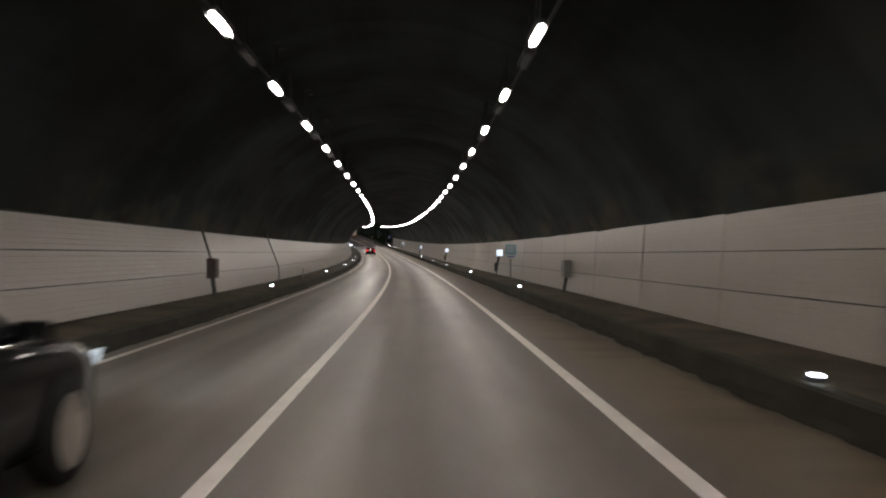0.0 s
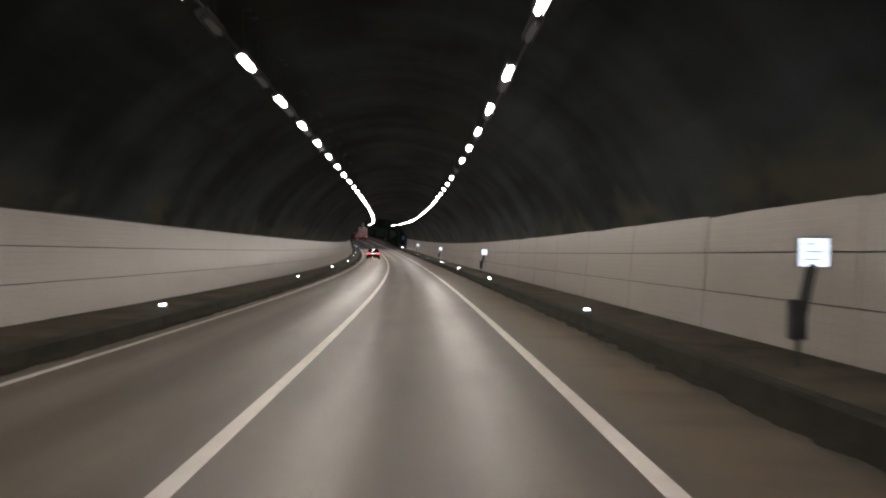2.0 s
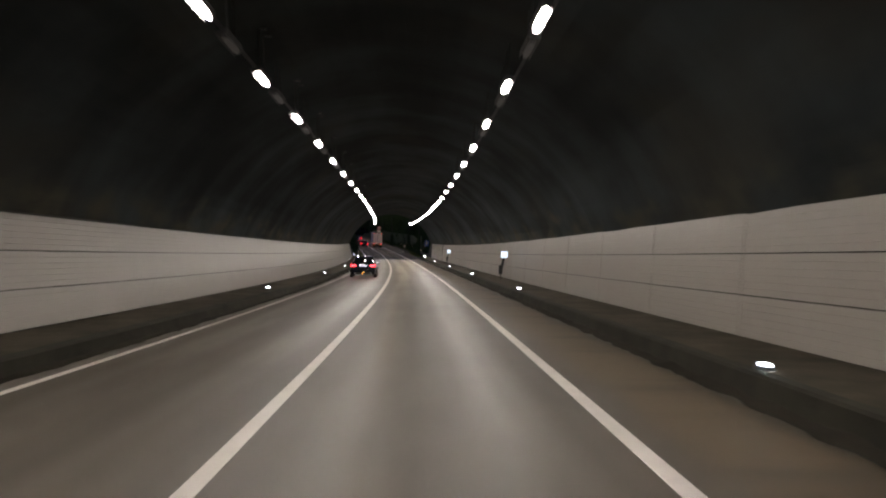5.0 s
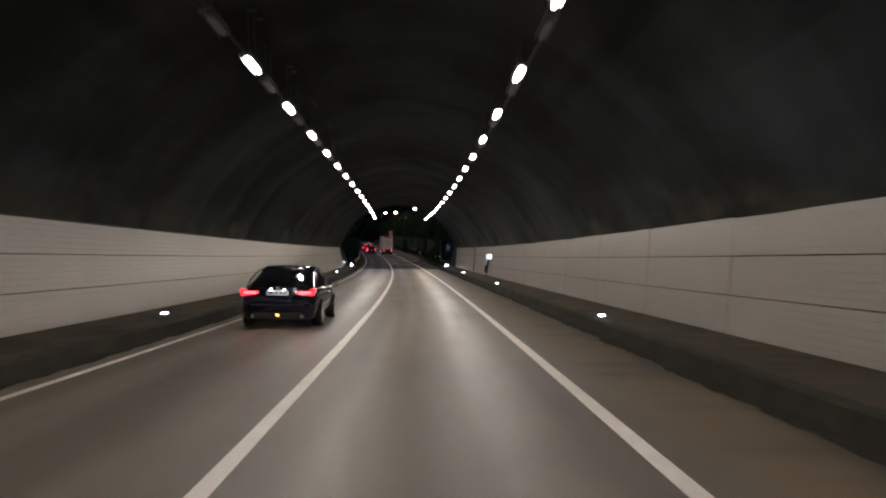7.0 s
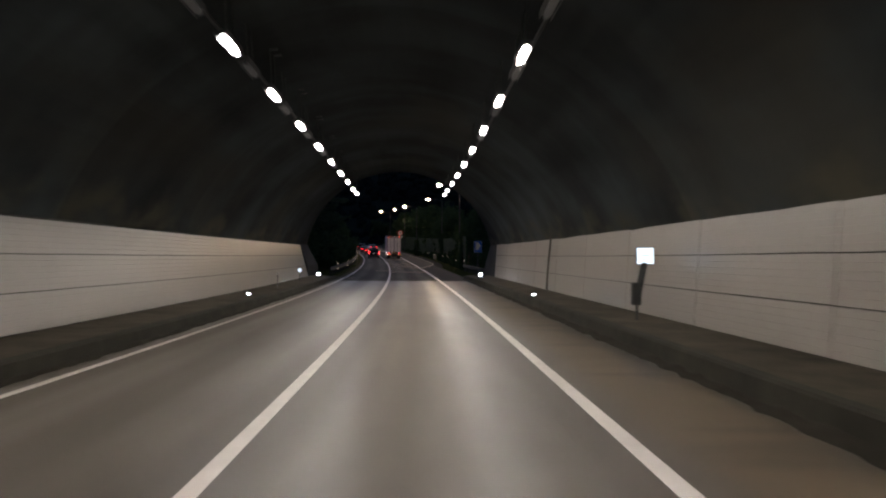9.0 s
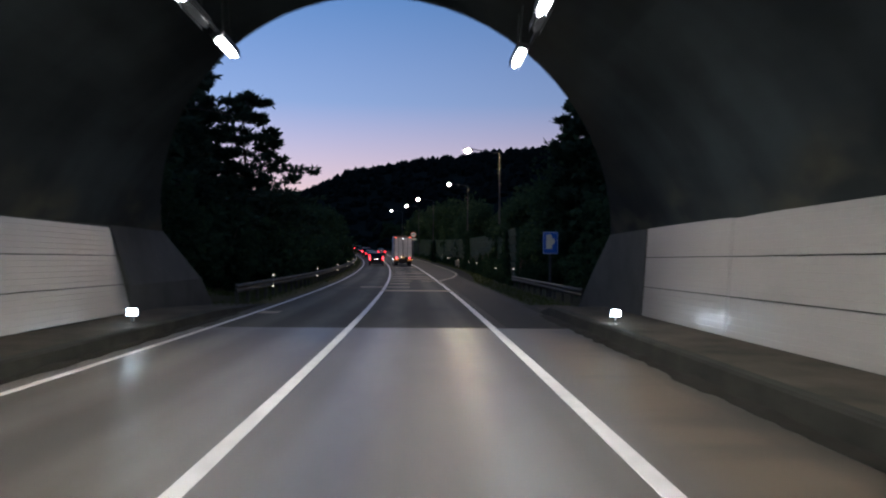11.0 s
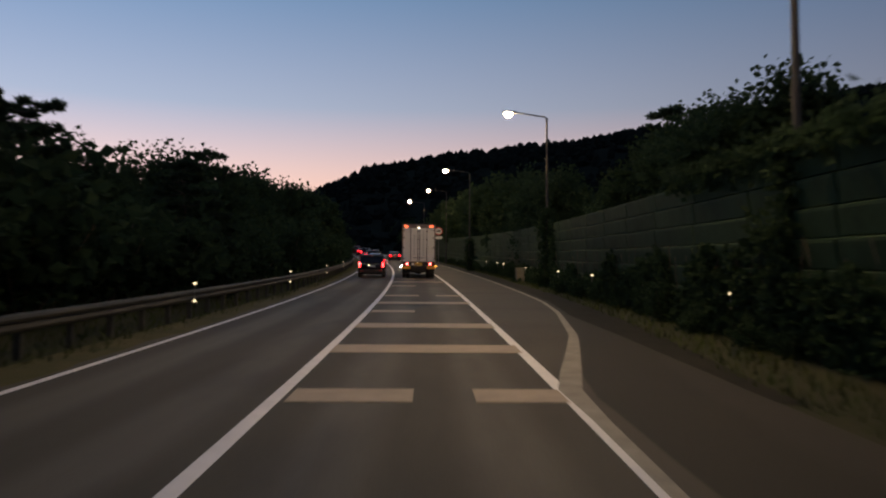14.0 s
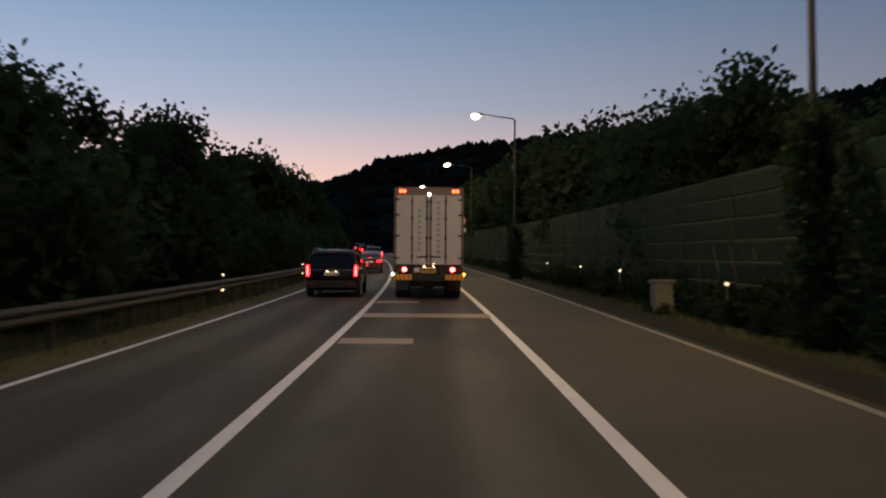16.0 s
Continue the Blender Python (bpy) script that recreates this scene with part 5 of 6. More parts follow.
# utility pole beyond the barrier
e = empty("utility_pole", stand(283.7, 14.0, side_z(283.7, 14.0) - 0.2, 12), "concrete power pole with cross-arms and insulators", "power pole")
bm = bmesh.new()
tube(bm, (0, 0, 0), (0, 0, 10.4), 0.17, 0.11, 12)
part("pole", bm, CONCRETE, e)
for z in (7.9, 8.85):
    bm = bmesh.new()
    box(bm, -1.4, 1.3, -0.05, 0.05, z - 0.05, z + 0.05, 0.008)
    box(bm, -0.16, 0.16, -0.14, 0.14, z - 0.04, z + 0.04, 0.02)
    arm = part("cross_arm", bm, POLE, e)
    for x in (-1.32, -0.8, 0.45, 0.85, 1.22):
        bm = bmesh.new()
        tube(bm, (x, 0, z - 0.04), (x - 0.06, 0, z - 0.2), 0.02, seg=8)
        for i in range(3):
            tube(bm, (x - 0.06 - 0.02 * i, 0, z - 0.2 - 0.07 * i), (x - 0.075 - 0.02 * i, 0, z - 0.25 - 0.07 * i), 0.065, 0.05, 10)
        part("insulator", bm, DARK_STEEL, arm)
for a, b in (((0.0, 0.0, 8.35), (0.75, 0.0, 8.8)), ((0.0, 0.0, 7.4), (0.75, 0.0, 7.86))):
    bm = bmesh.new()
    tube(bm, a, b, 0.025, seg=6)
    part("brace", bm, POLE, e)


def ivy(s, u, z0, z1, r, seed):
    """Climbing leaves round a pole."""
    rng = random.Random(seed)
    verts, faces = [], []
    z = z0
    while z < z1:
        f = (z - z0) / (z1 - z0)
        leaf_cards(verts, faces, Vector((rng.gauss(0, 0.1), rng.gauss(0, 0.1), z)), r * (0.75 + 0.5 * math.sin(3.1 * f)), 60, 0.2, rng, 0.6)
        z += 0.16
    e = empty("ivy", stand(s, u, 0), "dark ivy climbing round a roadside pole", "ivy", "ivy on the poles")
    obj("foliage", mesh_of("foliage", verts, faces, LEAF), e)
    for k in range(3):
        bm = bmesh.new()
        a = None
        for i in range(9):
            t = k * 2.1 + i * 0.7
            b = (0.14 * math.cos(t), 0.14 * math.sin(t), z0 + (z1 - z0) * i / 8 - (0.3 if i == 0 else 0))
            if a:
                tube(bm, a, b, 0.02, 0.018, 6)
            a = b
        part("stem", bm, BARK, e)


def creeper(s0, s1, seed):
    """A mat of climbing leaves on the barrier's face, its upper edge uneven."""
    rng = random.Random(seed)
    mid = (s0 + s1) / 2
    e = empty("creeper", stand(mid, barrier_u(mid), 0), "dark green creeper spread over the face of the noise barrier", "creeper", "creepers on the barrier")
    inv = e.matrix_basis.inverted()
    verts, faces = [], []
    for _ in range(int(260 * (s1 - s0))):
        s = rng.uniform(s0 - 0.3, s1 + 0.3)
        high = 1.75 + 1.6 * noise.fractal(Vector((s * 0.33, 4.0, 1.0)), 0.9, 2.1, 4) + 0.5 * noise.noise(Vector((s * 1.7, 9.0, 0.0)))
        high = high * min(1.0, 0.25 + max(s - 274.4, 0.0)) * float(np.interp(s, [294, 304], [1.0, 0.55])) + 2.6 * math.exp(-((s - 276.9) / 1.1) ** 2) + 3.0 * math.exp(-((s - 317.2) / 1.0) ** 2)
        z = min(max(high, 0.4), 3.85) * rng.random() ** 0.8
        if 281.0 < s < 293.0 and rng.random() < 0.3:
            z = 3.75 + rng.gauss(0, 0.17)
        leaf_cards(verts, faces, inv @ at(s, barrier_u(s) - 0.15 - rng.random() * 0.14, z), 0.06, 1, 0.20, rng, 1.0, 1.2)
    obj("foliage", mesh_of("foliage", verts, faces, LEAF), e)
    for k in range(4):
        bm = bmesh.new()
        s, z = s0 + (s1 - s0) * (k + 0.5) / 4, 0.0
        a = inv @ at(s, barrier_u(s) - 0.15, -0.1)
        for i in range(5):
            s, z = s + rng.uniform(-0.25, 0.25), z + rng.uniform(0.25, 0.5)
            b = inv @ at(s, barrier_u(s) - 0.14, z)
            tube(bm, a, b, 0.014, 0.012, 5)
            a = b
        part("stem", bm, BARK, e)


for k in range(16):
    creeper(273.0 + 4.2 * k, 277.2 + 4.2 * k, 60 + k)

e = empty("short_pole", stand(286.1, 10.23, side_z(286.1, 10.23) - 0.2), "short grey steel pole behind the barrier", "pole")
tall = 6.75 - side_z(286.1, 10.23)
bm = bmesh.new()
tube(bm, (0, 0, 0), (0, 0, tall - 0.02), 0.095, 0.085, 10)
part("pole", bm, POLE, e)
bm = bmesh.new()
tube(bm, (0, 0, tall - 0.03), (0, 0, tall + 0.05), 0.11, 0.11, 10)
part("cap", bm, STEEL, e)
ivy(285.25, 6.77, 0.2, 3.9, 0.5, 4)
ivy(318.6, 7.28, 0.2, 4.4, 0.5, 5)
for s, u in ((326.9, 6.75), (327.9, 6.6), (328.8, 6.85)):
    plant(SHRUBS[1], s, u, 0.17, s)
ivy(354.9, 5.85, 0.1, 3.2, 0.5, 6)


# ---- vehicles ----
CAR_NAVY = mat("navy_car_paint", (0.004, 0.006, 0.020), 0.45, 0.0, col2=(0.003, 0.005, 0.015), scale=2, coat=1.0, spec=0.05)
CAR_BLACK = mat("black_car_paint", (0.006, 0.006, 0.007), 0.45, 0.0, col2=(0.004, 0.004, 0.005), scale=2, coat=0.6, spec=0.05)
CAR_GREY = mat("dark_grey_car_paint", (0.035, 0.035, 0.037), 0.3, 0.4, col2=(0.028, 0.028, 0.03), scale=2, coat=0.6, spec=0.2)
CAR_RED = mat("dark_red_car_paint", (0.11, 0.012, 0.012), 0.3, 0.2, col2=(0.09, 0.010, 0.010), scale=2, coat=0.6, spec=0.2)
GLASS = mat("tinted_window", (0.004, 0.005, 0.006), 0.08, spec=0.35)
TYRE = mat("tyre_rubber", (0.018, 0.018, 0.018), 0.85, col2=(0.03, 0.028, 0.026), scale=8, fine=40)
RIM = mat("alloy_rim", (0.82, 0.78, 0.73), 0.32, 0.75, col2=(0.68, 0.64, 0.60), scale=6)
CHROME = mat("chrome_trim", (0.75, 0.75, 0.76), 0.12, 1.0)
TRIM = mat("black_trim", (0.015, 0.015, 0.015), 0.5)
TAIL = glow("tail_light", (1.0, 0.010, 0.022), 4.0)
TAIL_CORE = glow("brake_light", (1.0, 0.09, 0.10), 9.0)
MARKER = glow("marker_lamp", (1.0, 0.11, 0.05), 4.2)
REFLEX = mat("red_reflector", (0.55, 0.02, 0.02), 0.25)
HEAD_GLOW = glow("headlight_glass", (0.8, 0.92, 1.0), 0.9)
PLATE = mat("number_plate", (0.88, 0.89, 0.90), 0.35)
PLATE_Y = mat("yellow_number_plate", (0.75, 0.48, 0.10), 0.35)
PLATE_LAMP = glow("plate_light", (0.92, 0.96, 1.0), 60.0)
PLATE_WARM = glow("warm_plate_light", (1.0, 0.74, 0.42), 30.0)
AMBER = glow("amber_lamp", (1.0, 0.42, 0.06), 10.0)
PALE_INK = mat("faded_lettering", (0.52, 0.52, 0.51), 0.5)
INK = mat("dark_lettering", (0.06, 0.06, 0.07), 0.5)
BOX_WHITE = mat("truck_door_panel", (0.86, 0.85, 0.81), 0.4, col2=(0.76, 0.75, 0.71), scale=1.2, fine=14, bump=0.0)
BOX_FRAME = mat("truck_frame", (0.24, 0.19, 0.165), 0.45, 0.1, col2=(0.17, 0.135, 0.12), scale=4)
RUST_STEEL = mat("truck_chassis", (0.035, 0.032, 0.03), 0.7, 0.3, col2=(0.06, 0.048, 0.04), scale=5, fine=30)
CHEV_Y = mat("chevron_yellow", (1.0, 0.62, 0.08), 0.4)
CHEV_R = mat("chevron_red", (0.9, 0.16, 0.04), 0.4)


def loft(rows, closed_ends=True):
    """rows of equal length, each a list of points across the body."""
    bm = bmesh.new()
    vs = [[bm.verts.new(p) for p in r] for r in rows]
    k = len(rows[0])
    for a, b in zip(vs, vs[1:]):
        for i in range(k - 1):
            bm.faces.new((a[i], a[i + 1], b[i + 1], b[i]))
        bm.faces.new((a[k - 1], a[0], b[0], b[k - 1]))
    if closed_ends:
        bm.faces.new(vs[0])
        bm.faces.new(list(reversed(vs[-1])))
    return bm


def shell(st):
    """Lower body. st: (y, low, shoulder, deck, half width). y from the rear (0) to the nose."""
    rows = []
    for y, lo, sh, dk, w in st:
        half = [(w * 0.80, lo), (w * 0.95, lo + 0.05), (w * 0.985, lo + (sh - lo) * 0.35), (w, lo + (sh - lo) * 0.66), (w * 0.985, sh - 0.05), (w * 0.955, sh), (w * 0.86, sh + (dk - sh) * 0.7), (w * 0.55, dk)]
        rows.append([(-x, y, z) for x, z in half] + [(0, y, dk + 0.012)] + [(x, y, z) for x, z in reversed(half)])
    return loft(rows)


def cabin(st, grow=0.0):
    """Greenhouse. st: (y, belt, top, half width at the belt, half width at the top)."""
    rows = []
    for y, zb, zt, wb, wt in st:
        half = [(wb + grow, zb), (wb * 0.55 + wt * 0.45 + grow, zb + (zt - zb) * 0.55), (wt + grow, zb + (zt - zb) * 0.9), (wt * 0.82, zt + grow)]
        rows.append([(-x, y, z) for x, z in half] + [(0, y, zt + 0.015 + grow)] + [(x, y, z) for x, z in reversed(half)])
    return loft(rows)


def glasshouse(parent, st, r0, r1):
    """Rear window, windscreen and side windows of a greenhouse, each a pane of its own; the roof spans the rows from r0 to r1."""
    rows = []
    for y, zb, zt, wb, wt in st:
        half = [(wb, zb), (wb * 0.55 + wt * 0.45, zb + (zt - zb) * 0.55), (wt, zb + (zt - zb) * 0.9), (wt * 0.82, zt)]
        rows.append([(-x, y, z) for x, z in half] + [(0, y, zt + 0.015)] + [(x, y, z) for x, z in reversed(half)])
    last = len(rows) - 1
    for name, cols, a, b in (("rear_window", range(2, 6), 0, r0), ("windscreen", range(2, 6), r1, last), ("roof_lining", range(2, 6), r0, r1), ("side_window", (0, 1), 0, last), ("side_window", (6, 7), 0, last)):
        bm = bmesh.new()
        vs = {}
        for r in range(a, b):
            for c in cols:
                quad = []
                for q in ((r, c), (r, c + 1), (r + 1, c + 1), (r + 1, c)):
                    if q not in vs:
                        vs[q] = bm.verts.new(rows[q[0]][q[1]])
                    quad.append(vs[q])
                bm.faces.new(quad)
        if name in ("rear_window", "windscreen"):
            end = rows[0] if name == "rear_window" else rows[last]
            bm.faces.new([bm.verts.new(q) for q in end])
        part(name, bm, GLASS, parent, "dark tinted glass", smooth=True)


def wheel(parent, x, y, r, w, spokes):
    """A wheel with its outer face away from the car's middle."""
    sg = 1 if x > 0 else -1
    hub = new("wheel")
    hub.parent = parent
    hub.matrix_basis = pose(x, y, r)
    bm = bmesh.new()
    lathe_x(bm, [(-w / 2, r * 0.66), (-w / 2, r * 0.92), (-w / 2 + 0.03, r), (w / 2 - 0.03, r), (w / 2, r * 0.92), (w / 2, r * 0.66)], 32, caps=False)
    part("tyre", bm, TYRE, hub, smooth=True)
    bm = bmesh.new()
    o = sg * (w / 2 - 0.015)
    lathe_x(bm, [(o - sg * 0.09, r * 0.60), (o - sg * 0.085, r * 0.66), (o + sg * 0.022, r * 0.74), (o + sg * 0.024, r * 0.67), (o - sg * 0.03, r * 0.62)], 32)
    lathe_x(bm, [(o - sg * 0.012, r * 0.62), (o - sg * 0.007, r * 0.60), (o - sg * 0.004, r * 0.2)], 24)
    lathe_x(bm, [(o - sg * 0.06, r * 0.16), (o + sg * 0.005, r * 0.15), (o + sg * 0.01, r * 0.08)], 16)
    for i in range(spokes):
        box(bm, o - 0.018, o + 0.012, -r * 0.08, r * 0.08, r * 0.1, r * 0.66, m=Matrix.Rotation(2 * math.pi * i / spokes, 4, "X"))
    part("rim", bm, RIM, hub)


def gap_disc(parent, x, y, r):
    sg = 1 if x > 0 else -1
    # dark half-disc on the body side, standing for the shade round the tyre
    bm = bmesh.new()
    R = r * 1.13
    rim_pts = [(y + R * math.cos(a), r + R * math.sin(a)) for a in [math.radians(-28 + 236 * i / 22) for i in range(23)]]
    a = [bm.verts.new((x - sg * 0.12, p, q)) for p, q in rim_pts]
    b = [bm.verts.new((x + sg * 0.004, p, q)) for p, q in rim_pts]
    for i in range(23):
        bm.faces.new((a[i], a[(i + 1) % 23], b[(i + 1) % 23], b[i]))
    bm.faces.new(a)
    bm.faces.new(b)
    part("wheel_arch", bm, TYRE, parent)


def plate_of(parent, y, z, w, h, material, lamp):
    bm = bmesh.new()
    box(bm, -w / 2, w / 2, y - 0.012, y, z - h / 2, z + h / 2, 0.004)
    p = part("number_plate", bm, material, parent, "lit plate with plain dark bars")
    for a, b in ((-0.42, -0.18), (-0.12, 0.02), (0.08, 0.24), (0.28, 0.42)):
        bm = bmesh.new()
        box(bm, a * w, b * w, y - 0.016, y - 0.013, z - h * 0.25, z + h * 0.25)
        part("bar", bm, INK, p)
    for x in (-w * 0.3, w * 0.3):
        bm = bmesh.new()
        box(bm, x - 0.022, x + 0.022, y - 0.075, y - 0.045, z + h / 2 + 0.03, z + h / 2 + 0.042, 0.003)
        part("plate_lamp", bm, lamp, p)


def poly_prism(bm, pts, y0, y1):
    """A prism of an outline in x, z between two depths."""
    a = [bm.verts.new((x, y0, z)) for x, z in pts]
    b = [bm.verts.new((x, y1, z)) for x, z in pts]
    n = len(pts)
    for i in range(n):
        bm.faces.new((a[i], a[(i + 1) % n], b[(i + 1) % n], b[i]))
    bm.faces.new(a)
    bm.faces.new(list(reversed(b)))


def mirrors(parent, w, y, z, paint):
    for sg in (-1, 1):
        bm = bmesh.new()
        box(bm, sg * (w + 0.11) - 0.11, sg * (w + 0.11) + 0.11, y - 0.06, y + 0.09, z, z + 0.15, 0.035)
        box(bm, sg * (w - 0.03) - 0.06, sg * (w - 0.03) + 0.06, y, y + 0.05, z + 0.02, z + 0.06, 0.01)
        mr = part("door_mirror", bm, paint, parent)
        bm = bmesh.new()
        box(bm, sg * (w + 0.11) - 0.085, sg * (w + 0.11) + 0.085, y - 0.066, y - 0.058, z + 0.02, z + 0.13, 0.003)
        part("mirror_glass", bm, CHROME, mr)


def headlamp(parent, x, y, z, watts=2000.0):
    """The beam of one headlight, dipped towards the road."""
    lamp = bpy.data.lights.new("headlamp", "SPOT")
    lamp.energy, lamp.color, lamp.spot_size, lamp.spot_blend, lamp.shadow_soft_size = watts, (0.72, 0.87, 1.0), radians(32), 1.0, 0.06
    ob = new("headlamp", lamp)
    ob.parent = parent
    ob.matrix_basis = look((x, y, z), (x * 1.2, y + 10.0, z - 0.62))


def fastback(m):
    """Large dark hatchback with a sloping tail."""
    e = empty("car", m, "dark navy fastback car with lit red tail lights in its lane", "car", "cars in the queue")
    W = 0.95
    st = [(0.0, 0.34, 0.80, 0.86, 0.74), (0.04, 0.26, 0.88, 0.97, 0.84), (0.18, 0.22, 0.95, 1.03, 0.90), (0.55, 0.20, 0.98, 1.04, 0.935), (1.05, 0.20, 0.97, 1.02, W), (2.6, 0.20, 0.94, 0.97, W), (3.6, 0.20, 0.92, 0.96, W),
          (4.15, 0.21, 0.88, 0.93, 0.935), (4.65, 0.22, 0.80, 0.83, 0.90), (4.9, 0.24, 0.70, 0.73, 0.80), (4.99, 0.30, 0.60, 0.63, 0.68)]
    part("body", shell(st), CAR_NAVY, e, smooth=True)
    cb = [(0.10, 0.98, 1.03, 0.80, 0.66), (0.45, 1.0, 1.17, 0.83, 0.66), (0.95, 1.0, 1.34, 0.85, 0.64), (1.5, 0.98, 1.47, 0.86, 0.64), (2.2, 0.96, 1.55, 0.86, 0.66), (2.9, 0.94, 1.52, 0.86, 0.66), (3.4, 0.93, 1.30, 0.84, 0.64), (3.95, 0.92, 0.97, 0.80, 0.62)]
    glasshouse(e, cb, 3, 5)
    rf = [(y, zt - 0.10, zt + 0.006, wt + 0.03, wt) for y, zb, zt, wb, wt in cb[3:6]]
    part("roof", cabin(rf, 0.004), CAR_NAVY, e, smooth=True)
    for sg in (-1, 1):
        bm = bmesh.new()
        pts = [(sg * 0.90, 0.75, 1.0), (sg * 0.85, 0.95, 1.20), (sg * 0.78, 1.3, 1.35), (sg * 0.735, 1.8, 1.45), (sg * 0.735, 2.4, 1.48), (sg * 0.76, 2.9, 1.38), (sg * 0.85, 3.45, 1.03), (sg * 0.905, 3.55, 0.95)]
        for a, b in zip(pts, pts[1:]):
            tube(bm, a, b, 0.013, seg=6)
        tube(bm, (sg * 0.915, 0.75, 0.985), (sg * 0.912, 3.55, 0.945), 0.012, seg=6)
        part("window_trim", bm, CHROME, e, "bright chrome strip")
        bm = bmesh.new()
        poly_prism(bm, [(sg * 0.47, 0.872), (sg * 0.80, 0.825), (sg * 0.885, 0.835), (sg * 0.897, 0.985), (sg * 0.81, 0.982), (sg * 0.74, 0.918), (sg * 0.47, 0.925)], -0.01, 0.20)
        t = part("tail_light", bm, TAIL, e, "glowing red lamp")
        for z in (0.88, 0.915):
            bm = bmesh.new()
            box(bm, min(sg * 0.50, sg * 0.83), max(sg * 0.50, sg * 0.83), -0.018, -0.011, z - 0.009, z + 0.009)
            part("light_strip", bm, TAIL_CORE, t)
        bm = bmesh.new()
        box(bm, min(sg * 0.52, sg * 0.80), max(sg * 0.52, sg * 0.80), -0.035, 0.02, 0.545, 0.575, 0.005)
        part("reflector", bm, REFLEX, e)
        bm = bmesh.new()
        lathe_x(bm, [(-0.05, 0.05), (-0.05, 0.04), (0.1, 0.04), (0.1, 0.05)], 16, pose(sg * 0.6, 0.0, 0.31, 0, 0, 90))
        part("exhaust", bm, CHROME, e)
        bm = bmesh.new()
        poly_prism(bm, [(sg * 0.50, 0.60), (sg * 0.84, 0.66), (sg * 0.86, 0.76), (sg * 0.52, 0.70)], 4.55, 4.93)
        part("headlight", bm, HEAD_GLOW, e, "lit clear headlight")
        headlamp(e, sg * 0.7, 5.02, 0.66)
        for y in (1.02, 4.08):
            wheel(e, sg * 0.865, y, 0.345, 0.25, 10)
            gap_disc(e, sg * 0.957, y, 0.345)
        bm = bmesh.new()
        box(bm, min(sg * 0.94, sg * 0.965), max(sg * 0.94, sg * 0.965), 1.5, 1.72, 0.79, 0.815, 0.006)
        box(bm, min(sg * 0.94, sg * 0.965), max(sg * 0.94, sg * 0.965), 2.6, 2.82, 0.79, 0.815, 0.006)
        part("door_handle", bm, CHROME, e)
    bm = bmesh.new()
    box(bm, -0.80, 0.80, -0.05, 0.06, 0.40, 0.60, 0.03)
    part("bumper", bm, CAR_NAVY, e)
    bm = bmesh.new()
    box(bm, -0.66, 0.66, -0.065, -0.045, 0.585, 0.60, 0.004)
    part("bumper_strip", bm, CHROME, e)
    bm = bmesh.new()
    box(bm, -0.62, 0.62, -0.03, 0.05, 0.24, 0.40, 0.02)
    part("diffuser", bm, TRIM, e)
    bm = bmesh.new()
    tube(bm, (0, -0.01, 1.0), (0, 0.03, 1.0), 0.045, seg=20)
    part("badge", bm, CHROME, e)
    plate_of(e, -0.004, 0.895, 0.52, 0.115, PLATE, PLATE_LAMP)
    bm = bmesh.new()
    box(bm, -0.04, 0.04, -0.07, -0.05, 0.32, 0.36, 0.005)
    part("rear_fog_lamp", bm, AMBER, e, "small glowing yellow lamp")
    mirrors(e, 0.92, 3.3, 0.96, CAR_NAVY)
    return e


